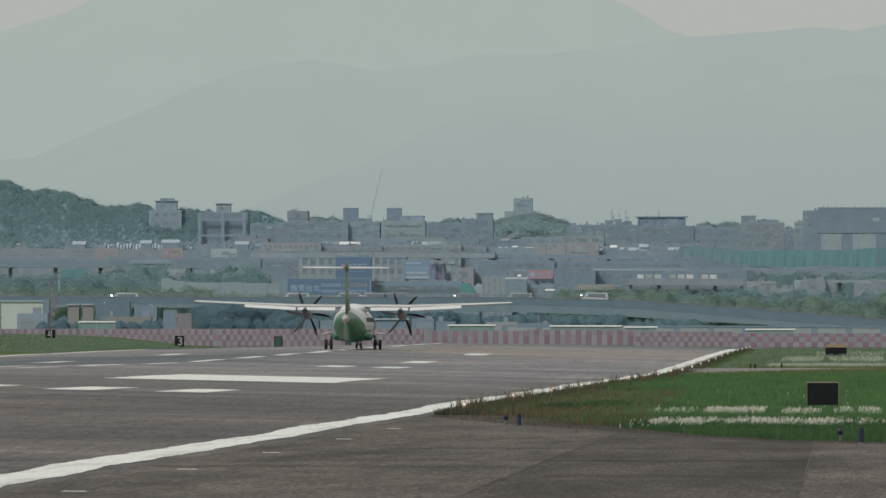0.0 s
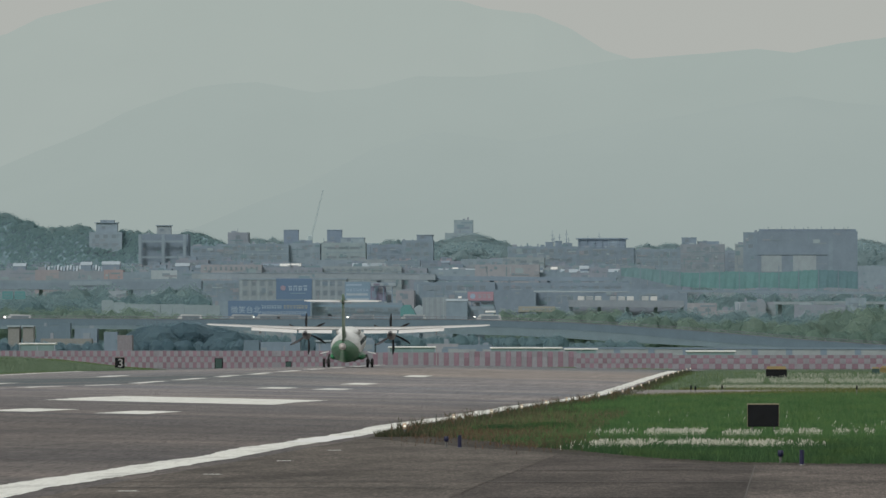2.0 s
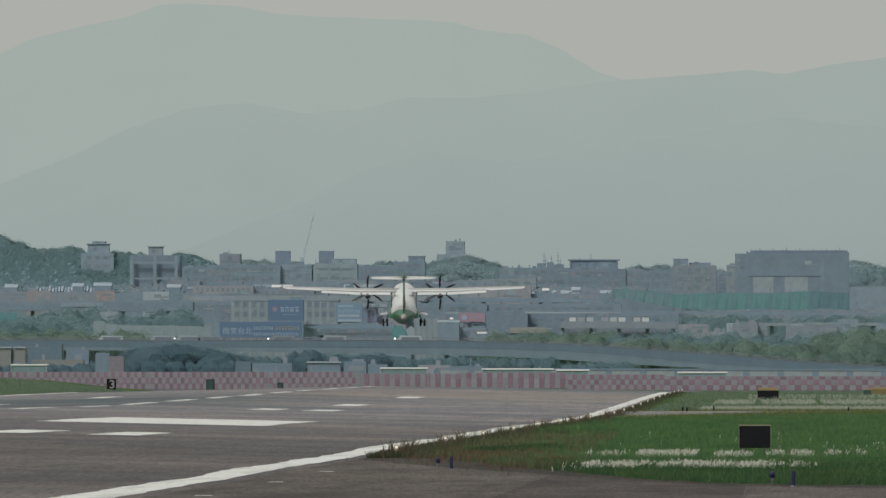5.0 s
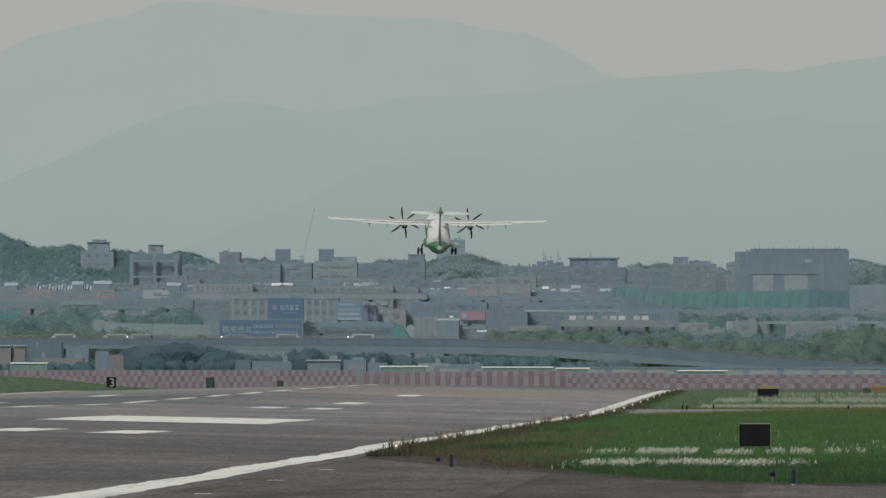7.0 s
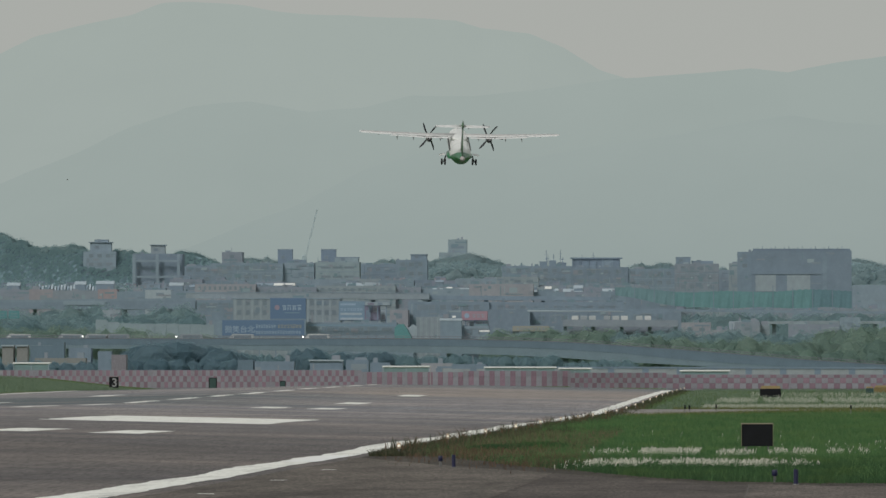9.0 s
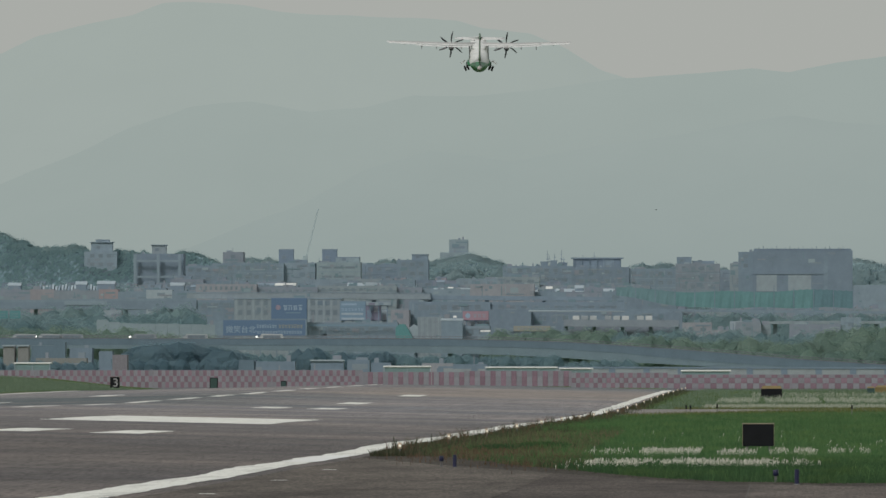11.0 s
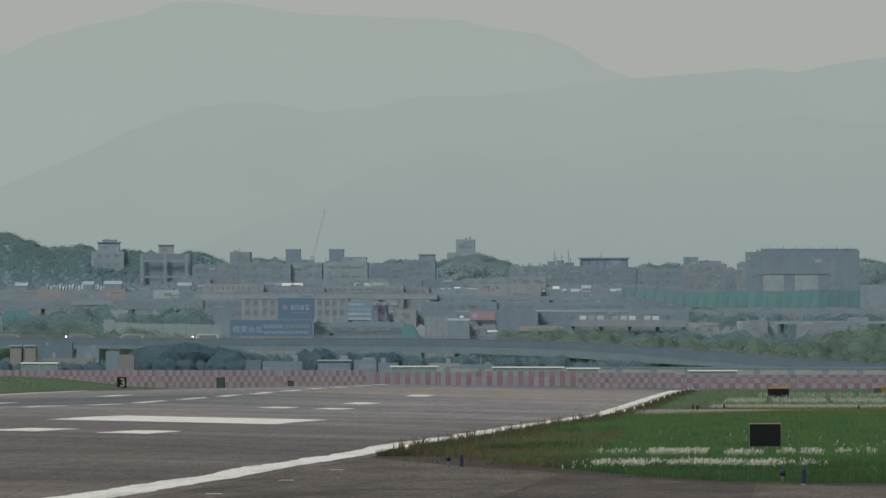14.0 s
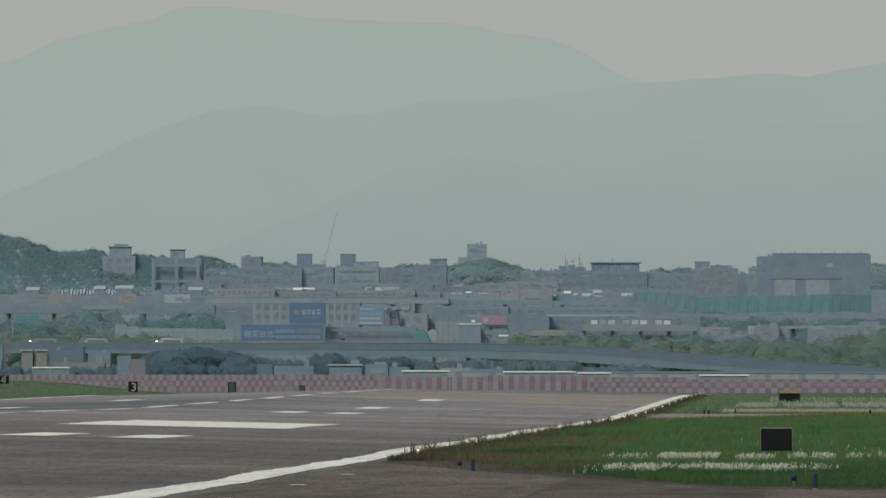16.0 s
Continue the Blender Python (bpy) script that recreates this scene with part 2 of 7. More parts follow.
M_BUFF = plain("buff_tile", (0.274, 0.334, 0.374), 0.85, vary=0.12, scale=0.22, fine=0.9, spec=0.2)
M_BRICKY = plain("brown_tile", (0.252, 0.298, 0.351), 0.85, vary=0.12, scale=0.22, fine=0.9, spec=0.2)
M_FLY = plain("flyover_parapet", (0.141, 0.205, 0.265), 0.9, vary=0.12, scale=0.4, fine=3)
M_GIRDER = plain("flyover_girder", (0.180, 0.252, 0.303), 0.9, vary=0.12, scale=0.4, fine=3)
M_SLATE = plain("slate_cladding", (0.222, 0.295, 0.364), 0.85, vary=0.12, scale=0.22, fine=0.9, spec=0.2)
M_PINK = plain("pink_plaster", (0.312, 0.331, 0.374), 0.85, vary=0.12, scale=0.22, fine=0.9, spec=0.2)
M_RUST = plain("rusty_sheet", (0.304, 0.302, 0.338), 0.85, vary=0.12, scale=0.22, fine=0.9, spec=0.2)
# panes and frames kept nearly as pale as the walls, haze included in their colour
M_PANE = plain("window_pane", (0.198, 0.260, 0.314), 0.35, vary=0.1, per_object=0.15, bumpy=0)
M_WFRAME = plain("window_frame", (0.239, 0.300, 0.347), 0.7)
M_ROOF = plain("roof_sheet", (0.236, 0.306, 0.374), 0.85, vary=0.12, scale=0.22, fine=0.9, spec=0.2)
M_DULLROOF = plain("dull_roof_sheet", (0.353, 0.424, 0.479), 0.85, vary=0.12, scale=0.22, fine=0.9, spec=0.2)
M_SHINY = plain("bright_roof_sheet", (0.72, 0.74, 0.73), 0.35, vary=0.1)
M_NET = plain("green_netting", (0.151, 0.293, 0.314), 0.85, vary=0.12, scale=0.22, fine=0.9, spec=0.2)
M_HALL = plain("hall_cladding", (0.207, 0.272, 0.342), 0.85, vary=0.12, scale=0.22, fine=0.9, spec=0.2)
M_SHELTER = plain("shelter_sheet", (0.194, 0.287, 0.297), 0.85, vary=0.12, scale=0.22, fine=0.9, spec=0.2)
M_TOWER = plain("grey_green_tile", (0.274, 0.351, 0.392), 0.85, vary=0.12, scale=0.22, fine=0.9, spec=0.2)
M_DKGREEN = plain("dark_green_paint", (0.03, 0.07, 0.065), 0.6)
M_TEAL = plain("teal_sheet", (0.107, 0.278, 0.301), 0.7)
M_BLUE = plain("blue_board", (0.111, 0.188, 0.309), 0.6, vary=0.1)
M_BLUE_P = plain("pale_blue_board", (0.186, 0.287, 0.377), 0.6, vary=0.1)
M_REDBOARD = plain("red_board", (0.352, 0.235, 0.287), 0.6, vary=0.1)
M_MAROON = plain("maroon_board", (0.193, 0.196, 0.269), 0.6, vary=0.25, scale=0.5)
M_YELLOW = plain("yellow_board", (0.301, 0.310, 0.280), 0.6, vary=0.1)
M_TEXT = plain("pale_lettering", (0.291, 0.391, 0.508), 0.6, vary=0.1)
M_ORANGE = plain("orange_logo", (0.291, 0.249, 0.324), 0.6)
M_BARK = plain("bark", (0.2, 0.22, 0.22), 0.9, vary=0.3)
# tree and hill greens greyed and blued by distance haze put into their colour
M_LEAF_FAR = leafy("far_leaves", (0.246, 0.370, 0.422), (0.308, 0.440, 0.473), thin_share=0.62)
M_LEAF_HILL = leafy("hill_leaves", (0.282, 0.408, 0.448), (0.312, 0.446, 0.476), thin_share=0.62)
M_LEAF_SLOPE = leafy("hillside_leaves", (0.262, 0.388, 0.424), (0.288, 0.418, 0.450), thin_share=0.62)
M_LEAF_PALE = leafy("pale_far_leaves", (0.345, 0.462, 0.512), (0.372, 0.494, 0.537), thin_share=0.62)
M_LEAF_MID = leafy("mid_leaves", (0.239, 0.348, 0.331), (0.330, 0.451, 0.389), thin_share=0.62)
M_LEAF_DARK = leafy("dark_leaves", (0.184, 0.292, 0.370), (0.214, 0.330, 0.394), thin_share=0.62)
# leaves for bushes below the flyover: its shade is put into their colour
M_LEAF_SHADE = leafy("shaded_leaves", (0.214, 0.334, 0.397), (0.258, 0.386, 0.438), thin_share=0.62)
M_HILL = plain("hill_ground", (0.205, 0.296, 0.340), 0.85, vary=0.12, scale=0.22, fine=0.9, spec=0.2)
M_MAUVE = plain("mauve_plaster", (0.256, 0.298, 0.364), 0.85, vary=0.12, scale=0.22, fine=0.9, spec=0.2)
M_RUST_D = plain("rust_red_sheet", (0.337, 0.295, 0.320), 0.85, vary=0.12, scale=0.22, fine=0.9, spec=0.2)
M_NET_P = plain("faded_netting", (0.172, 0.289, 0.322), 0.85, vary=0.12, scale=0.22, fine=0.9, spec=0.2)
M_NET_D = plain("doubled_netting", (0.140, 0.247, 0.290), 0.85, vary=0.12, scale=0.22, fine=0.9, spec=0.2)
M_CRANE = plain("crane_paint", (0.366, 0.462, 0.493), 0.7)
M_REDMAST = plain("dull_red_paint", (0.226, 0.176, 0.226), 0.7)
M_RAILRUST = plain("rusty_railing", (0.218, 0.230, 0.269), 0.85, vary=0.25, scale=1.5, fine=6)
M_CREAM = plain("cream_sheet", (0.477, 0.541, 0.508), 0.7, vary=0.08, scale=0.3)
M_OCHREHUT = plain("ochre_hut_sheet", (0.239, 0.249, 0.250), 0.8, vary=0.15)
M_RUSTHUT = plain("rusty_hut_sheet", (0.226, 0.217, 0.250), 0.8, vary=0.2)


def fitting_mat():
    """Small things on the fronts of the city, each of its own colour, dulled by haze put in."""
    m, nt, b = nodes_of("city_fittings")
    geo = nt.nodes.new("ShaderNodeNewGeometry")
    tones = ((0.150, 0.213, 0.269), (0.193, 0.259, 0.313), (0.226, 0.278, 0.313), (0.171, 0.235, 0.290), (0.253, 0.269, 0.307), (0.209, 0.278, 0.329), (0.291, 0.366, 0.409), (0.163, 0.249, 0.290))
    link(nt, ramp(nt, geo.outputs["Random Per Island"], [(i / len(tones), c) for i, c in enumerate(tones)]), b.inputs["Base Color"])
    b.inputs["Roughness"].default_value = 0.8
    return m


M_FITTING = fitting_mat()
M_BAY = plain("pale_wall_bay", (0.303, 0.348, 0.378), 0.85, vary=0.2, scale=0.4, fine=3)
# van glass is clear; distance haze put into its colour makes it pale
M_VANGLASS = plain("hazy_car_glass", (0.163, 0.219, 0.257), 0.3, bumpy=0)
M_AIR_WHITE = plain("aircraft_white", (0.68, 0.69, 0.68), 0.4, vary=0.06, scale=0.6, fine=8, bumpy=0.03)
M_AIR_WING = plain("wing_white", (0.660, 0.660, 0.655), 0.4, vary=0.1, scale=0.8, fine=8, bumpy=0.03)
M_AIR_TOP = plain("wing_top_grey", (0.430, 0.425, 0.420), 0.45, vary=0.12, scale=0.8, fine=8, bumpy=0.03)
M_AIR_GREEN = plain("aircraft_green", (0.02, 0.17, 0.07), 0.35, vary=0.15, scale=0.6, fine=8, bumpy=0.03)
M_AIR_DKGREEN = plain("fin_green", (0.035, 0.12, 0.045), 0.4, vary=0.25, scale=0.7, fine=8, bumpy=0.03)
M_AIR_GREY = plain("aircraft_grey", (0.17, 0.17, 0.175), 0.4, vary=0.15, bumpy=0.03)
M_TAILCONE = plain("tail_cone_metal", (0.42, 0.39, 0.38), 0.5, vary=0.1)
M_RUBBER = plain("tyre_rubber", (0.02, 0.02, 0.022), 0.8)
M_BLADE_AIR = plain("propeller_black", (0.014, 0.016, 0.022), 0.45, vary=0.2)
M_GLASS_DK = plain("dark_glass", (0.03, 0.035, 0.04), 0.15, bumpy=0)
M_BIRD = plain("bird_dark", (0.005, 0.004, 0.005), 0.95, vary=0.3, scale=20, spec=0.05)
M_BIRD_PALE = plain("bird_pale", (0.42, 0.4, 0.38), 0.7, vary=0.2, scale=20)
# van paints greyed with distance haze put into them
M_CARS = [plain("car_" + n, c, 0.35, vary=0.08) for n, c in
          (("white", (0.50, 0.53, 0.54)), ("silver", (0.37, 0.41, 0.43)), ("grey", (0.26, 0.30, 0.33)))]


# ---- mesh helpers ----
def mesh_of(name, bm, *mats, smooth=False):
    me = bpy.data.meshes.new(name)
    bm.normal_update()
    bm.to_mesh(me)
    bm.free()
    for m in mats:
        me.materials.append(m)
    if smooth:
        for p in me.polygons:
            p.use_smooth = True
    return me


def part(name, bm, material, parent=None, label="", smooth=False, at=None, kind=""):
    mats = material if isinstance(material, tuple) else (material,)
    data = bm if isinstance(bm, bpy.types.Mesh) else mesh_of(name, bm, *mats, smooth=smooth)
    ob = new(name, data)
    if parent is not None:
        ob.parent = parent
    if at is not None:
        ob.matrix_basis = at
    return tagged(ob, label, kind=kind)


def empty(name, m, label="", category="", group="", kind=""):
    ob = new(name)
    ob.matrix_basis = m
    ob.empty_display_size = 0.5
    return tagged(ob, label, category, group, kind)


def add_box(bm, x0, x1, y0, y1, z0, z1, bevel=0.0, mi=0, m=None):
    vs = bmesh.ops.create_cube(bm, size=1.0)["verts"]
    for v in vs:
        v.co = Vector((x0 + (v.co.x + 0.5) * (x1 - x0), y0 + (v.co.y + 0.5) * (y1 - y0), z0 + (v.co.z + 0.5) * (z1 - z0)))
    fs = {f for v in vs for f in v.link_faces}
    if bevel:
        r = bmesh.ops.bevel(bm, geom=list({e for f in fs for e in f.edges}), offset=bevel, segments=1, affect="EDGES")
        fs = set(r["faces"]) | {f for f in fs if f.is_valid}
        vs = list({v for f in fs for v in f.verts})
    for f in fs:
        f.material_index = mi
    if m is not None:
        bmesh.ops.transform(bm, matrix=m, verts=vs)
    return vs


def box(x0, x1, y0, y1, z0, z1, bevel=0.0):
    bm = bmesh.new()
    add_box(bm, x0, x1, y0, y1, z0, z1, bevel)
    return bm


def add_tube(bm, a, b, r0, r1=None, seg=10, mi=0):
    a, b = Vector(a), Vector(b)
    r1 = r0 if r1 is None else r1
    d = b - a
    q = d.to_track_quat("Z", "Y").to_matrix().to_4x4()
    m = Matrix.Translation((a + b) / 2) @ q
    r = bmesh.ops.create_cone(bm, cap_ends=True, segments=seg, radius1=r0, radius2=max(r1, 1e-4), depth=d.length, matrix=m)
    for f in {f for v in r["verts"] for f in v.link_faces}:
        f.material_index = mi
    return r["verts"]


def loft(rings, closed_ends=True):
    """A skin over rings of equally many points."""
    bm = bmesh.new()
    rows = [[bm.verts.new(p) for p in ring] for ring in rings]
    n = len(rows[0])
    for a, b in zip(rows, rows[1:]):
        for i in range(n):
            bm.faces.new((a[i], a[(i + 1) % n], b[(i + 1) % n], b[i]))
    if closed_ends:
        bm.faces.new(list(reversed(rows[0])))
        bm.faces.new(rows[-1])
    bmesh.ops.recalc_face_normals(bm, faces=bm.faces)
    return bm


# ---- ground ----
PROFILE = [(-400, 0.3), (60, 0.2), (152, 0.14), (285, -0.02), (456, -0.22), (592, -0.48), (681, -0.57), (800, -0.4),
           (970, -0.1), (1111, 0.02), (1200, -0.12), (1330, -0.4), (1450, -0.6), (1700, -0.7), (5000, -0.7)]
MID, EDGE, CROWN = -42.4, 30.4, 0.65


def wave(y):
    for (a, za), (b, zb) in zip(PROFILE, PROFILE[1:]):
        if y <= b:
            k = (y - a) / (b - a)
            k = k * k * (3 - 2 * k) * 0.5 + k * 0.5
            za += 0.0 if y < 100 or y > 1100 else 0.05 * noise.noise((y * 0.035, 7.7, 0.0))
            return za + (zb - za) * k
    return PROFILE[-1][1]


def level(y):
    """The long profile in straight facets of ten metres, which every sheet and stripe shares."""
    a = 10.0 * math.floor(y / 10.0)
    k = (y - a) / 10.0
    return wave(a) * (1 - k) + wave(a + 10.0) * k


def ground(x, y):
    """Height of the ground: long waves along the runway, and the runway's crown."""
    bank = 0.11 * min(14.0, max(0.0, -75 - x)) * max(0.0, min(1.0, (y - 950) / 120, (1420 - y) / 120))
    return level(y) + CROWN * max(0.0, 1 - abs(x - MID) / EDGE) + bank


YS = [-400, -200, -60, 0, 40, 80] + list(range(100, 1480, 10)) + [1500, 1550, 1600, 1700, 1900, 2200, 2600, 3200, 4000, 4900]


def sheet(xs, ys, lift):
    """A sheet that follows the ground. xs: across positions, or a function of y that gives them."""
    verts, faces = [], []
    cols = None
    for y in ys:
        row = xs(y) if callable(xs) else xs
        cols = len(row)
        verts += [(x, y, ground(x, y) + lift) for x in row]
    for j in range(len(ys) - 1):
        for i in range(cols - 1):
            a = j * cols + i
            faces.append((a, a + 1, a + cols + 1, a + cols))
    me = bpy.data.meshes.new("sheet")
    me.from_pydata(verts, [], faces)
    return me


def laid(name, me, material, label, category, parent=None, kind="structure"):
    me.materials.append(material)
    ob = new(name, me)
    if parent is not None:
        ob.parent = parent
        return ob
    return tagged(ob, label, category, kind=kind)


def lane(step, y0, y1):
    ys = [y0]
    while ys[-1] + step < y1:
        ys.append(ys[-1] + step)
    return ys + [y1]


GX = [-2500, -1200, -600, -300, -150, -100, -89, -82, -75, MID - EDGE, -65, -55, MID, -30, -20, MID + EDGE, -8, -4, 0, 5, 12, 25, 60,
      150, 400, 1200, 2500]
laid("ground", sheet(GX, YS, -0.03), M_MEADOW, "green grass airfield ground reaching to the city", "ground")
RX = [-74.5, MID - EDGE, -65, -55, MID, -30, -20, MID + EDGE, -11.0]
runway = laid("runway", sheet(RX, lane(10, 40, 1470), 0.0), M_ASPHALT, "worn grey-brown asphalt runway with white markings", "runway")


def near_edge(x):
    """Where the near taxiway's pavement ends and the grass begins: a fillet out of the runway's edge."""
    pts = [(-11.0, 280), (-9.5, 266), (-6.7, 244), (-3.7, 224), (-1.2, 209), (0.8, 205), (40, 201)]
    for (a, ya), (b, yb) in zip(pts, pts[1:]):
        if x <= b:
            return ya + (yb - ya) * max(0.0, (x - a) / (b - a))
    return 201


def apron_mesh(x_list, y0, lift, end=near_edge):
    verts, faces, n = [], [], 64
    for x in x_list:
        y1 = end(x)
        for j in range(n + 1):
            y = y0 + (y1 - y0) * j / n
            verts.append((x, y, ground(x, y) + lift))
    for i in range(len(x_list) - 1):
        for j in range(n):
            a = i * (n + 1) + j
            faces.append((a, a + n + 1, a + n + 2, a + 1))
    me = bpy.data.meshes.new("apron")
    me.from_pydata(verts, [], faces)
    return me


taxiway = laid("taxiway_near", apron_mesh([-11.0, -10.4, -9.5, -8, -6.7, -5, -3.7, -2.4, -1.2, 0, 0.8, 8, 20, 40, 80], 40, 0.004),
               M_TAXI, "brown-grey asphalt taxiway beside the runway", "taxiway")
laid("grey_slab", apron_mesh([-11.0, -10.4, -9.5, -8, -6.7, -5.6, -4.95], 40, 0.010, lambda x: near_edge(x) - 0.3), M_TAXI_GREY, "", "", taxiway)
laid("pale_slab", apron_mesh([-0.62, 0, 0.8, 8, 20, 40, 80], 120, 0.012, lambda x: near_edge(x) - 0.6), M_TAXI_PALE, "", "", taxiway)


def bare(x):
    """Depth of the bare soil before the grass begins."""
    return 4.0 + 17.0 * min(1.0, max(0.0, (-3.2 - x) / 5.5)) + 1.5 * noise.noise((x * 1.7, 0.4, 3.0))


def soil_mesh(x_list):
    verts, faces, n = [], [], 6
    for x in x_list:
        for j in range(n + 1):
            y = near_edge(x) + (bare(x) + 1.5) * j / n
            verts.append((x, y, ground(x, y) + 0.006 + (0.012 * random.random() if 0 < j < n else 0)))
    for i in range(len(x_list) - 1):
        for j in range(n):
            a = i * (n + 1) + j
            faces.append((a, a + n + 1, a + n + 2, a + 1))
    me = bpy.data.meshes.new("soil_border")
    me.from_pydata(verts, [], faces)
    return me


laid("soil_border", soil_mesh([-11.0 + 0.25 * i for i in range(65)]), M_SOIL, "bare dark soil between pavement and grass", "ground")


def far_edge(x):
    """Where the meadow ends and the far taxiway begins: a fillet that sweeps away from the runway."""
    k = min(1.0, max(0.0, (x + 11) / 17))
    return 636 + 86 * (1 - (1 - k) ** 1.8)


def far_taxiway_mesh(x_list):
    verts, faces, n = [], [], 8
    for x in x_list:
        for j in range(n + 1):
            y = far_edge(x) + (735 - far_edge(x)) * j / n
            verts.append((x, y, ground(x, y) + 0.02))
    for i in range(len(x_list) - 1):
        for j in range(n):
            a = i * (n + 1) + j
            faces.append((a, a + n + 1, a + n + 2, a + 1))
    me = bpy.data.meshes.new("taxiway_far")
    me.from_pydata(verts, [], faces)
    return me


laid("taxiway_far", far_taxiway_mesh([-11.0 + i for i in range(24)] + [25, 60]), M_TAXI_FAR, "pale concrete taxiway crossing behind the meadow", "taxiway")


# ---- runway markings ----
def stripe(name, x0, x1, y0, y1, wobble=0.0, material=None, lift=0.008, step=5.0, parent=None):
    cuts = sorted({x0, x1} | {c for c in (MID - EDGE, MID, MID + EDGE) if x0 < c < x1})

    def across(y):
        return [c + wobble * (noise.noise((0.3, y * 0.05, 2.0)) + 0.8 * noise.noise((c * 3.1, y * 0.21, 4.0)) + 0.5 * noise.noise((c * 5.3, y * 0.83, 9.0))) for c in cuts]
    return laid(name, sheet(across if wobble else cuts, lane(step, y0, y1), lift), material or M_MARK, "", "", parent or runway)


stripe("edge_line", -12.45, -11.5, 60, 1180, 0.16, step=0.8)
stripe("paint_patch", -12.3, -11.42, 264, 288, 0.1, M_MARK_BRIGHT, 0.013, 1.0)
stripe("edge_line", -73.4, -72.4, 60, 1180, 0.16)
stripe("aiming_bar", -31.0, -21.5, 446, 501, 0.2, step=1.5)
stripe("aiming_bar", -63.3, -53.8, 446, 501, 0.2, step=1.5)
for ya, offs in ((362, (11.0, 15.1, 18.9)), (662, (9.4, 12.9)), (733, (11.8,)), (859, (11.5,)), (212, (11.0, 15.1, 18.9))):
    for o in offs:
        stripe("touchdown_bar", MID + o, MID + o + 1.75, ya, ya + 23, 0.12, step=1.5)
        stripe("touchdown_bar", MID - o - 1.75, MID - o, ya, ya + 23, 0.12, step=3)
for k in range(21):
    stripe("centre_dash", MID - 0.45, MID + 0.45, 95 + 50 * k, 125 + 50 * k, 0.12, step=1.5)
# tar joints and cracks in the pavement
crack = random.Random(11)
for _ in range(34):
    y = 160 + 300 * crack.random() ** 1.3
    xa = crack.uniform(-58, -16)
    stripe("crack", xa, min(-13, xa + crack.uniform(3, 16)), y, y + crack.uniform(0.25, 0.9), 0.3, M_TAR, 0.004, 0.3)
for x0, x1, y in ((-11, 1.5, 176), (-8.5, 0.4, 196), (-2.6, 0.2, 204), (-60, -16, 171), (-11, -5.5, 168), (0.4, 20, 205), (0.3, 20, 190), (-4.4, -0.75, 157), (-2.9, -0.9, 198)):
    stripe("tar_joint", x0, x1, y, y + 0.5, material=M_TAR, lift=0.016, step=1.0, parent=taxiway if x0 > -12 else runway)
laid("tar_seam", apron_mesh([-0.645, -0.62], 150, 0.018, lambda x: near_edge(x) - 1.5), M_TAR, "", "", taxiway)


# ---- far distance: mountain ridges ----
def smooth_line(pts, x):
    for (a, za), (b, zb) in zip(pts, pts[1:]):
        if x <= b:
            k = max(0.0, (x - a) / (b - a))
            return za + (zb - za) * k * k * (3 - 2 * k) if abs(zb - za) > 25 else za + (zb - za) * k
    return pts[-1][1]


def ridge(name, y, pts, material, label, seed, rough=1.0, depth=220, back=0):
    """A mountain ridge: its crest follows pts, its slope leans away and falls to the ground; back: depth of the slope behind."""
    xs = [pts[0][0] + (pts[-1][0] - pts[0][0]) * i / 500 for i in range(501)]
    rows = 14
    verts, faces = [], []
    for j in range(rows + 1):
        k = j / rows
        for x in xs:
            z = smooth_line(pts, x)
            bumpy = 1.2 * rough * noise.fractal((x * 0.02, seed, k * 3), 1.0, 2.1, 5)
            fold = 40 * noise.noise((x * 0.004, seed + 4, k * 1.5))
            verts.append((x, y - (1 - k) * depth + fold * (1 - k) * depth / 220, -3 + (z + bumpy + 3) * k))
    if back:
        for j in (1, 2, 3):
            verts += [(x, y + back * j / 3, -3 + (smooth_line(pts, x) + 3) * (1 - 0.32 * j)) for x in xs]
        rows += 3
    n = len(xs)
    for j in range(rows):
        for i in range(n - 1):
            a = j * n + i
            faces.append((a, a + 1, a + n + 1, a + n))
    me = bpy.data.meshes.new(name)
    me.from_pydata(verts, [], faces)
    me.materials.append(material)
    return tagged(new(name, me), label, "mountain", kind="structure")


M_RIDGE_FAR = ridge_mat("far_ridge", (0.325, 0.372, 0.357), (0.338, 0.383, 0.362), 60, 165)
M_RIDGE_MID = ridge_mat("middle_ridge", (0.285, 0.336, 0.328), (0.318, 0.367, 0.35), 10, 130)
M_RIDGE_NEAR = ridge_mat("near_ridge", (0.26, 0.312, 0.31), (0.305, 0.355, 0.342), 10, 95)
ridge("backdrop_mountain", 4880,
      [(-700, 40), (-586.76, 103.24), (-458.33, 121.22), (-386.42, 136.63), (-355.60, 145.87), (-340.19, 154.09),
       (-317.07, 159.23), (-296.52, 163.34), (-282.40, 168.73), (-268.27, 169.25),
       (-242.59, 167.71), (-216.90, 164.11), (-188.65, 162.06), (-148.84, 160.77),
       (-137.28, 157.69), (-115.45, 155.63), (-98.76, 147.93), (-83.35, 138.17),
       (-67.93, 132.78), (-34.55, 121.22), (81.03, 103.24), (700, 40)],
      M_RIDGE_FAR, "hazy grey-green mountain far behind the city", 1)
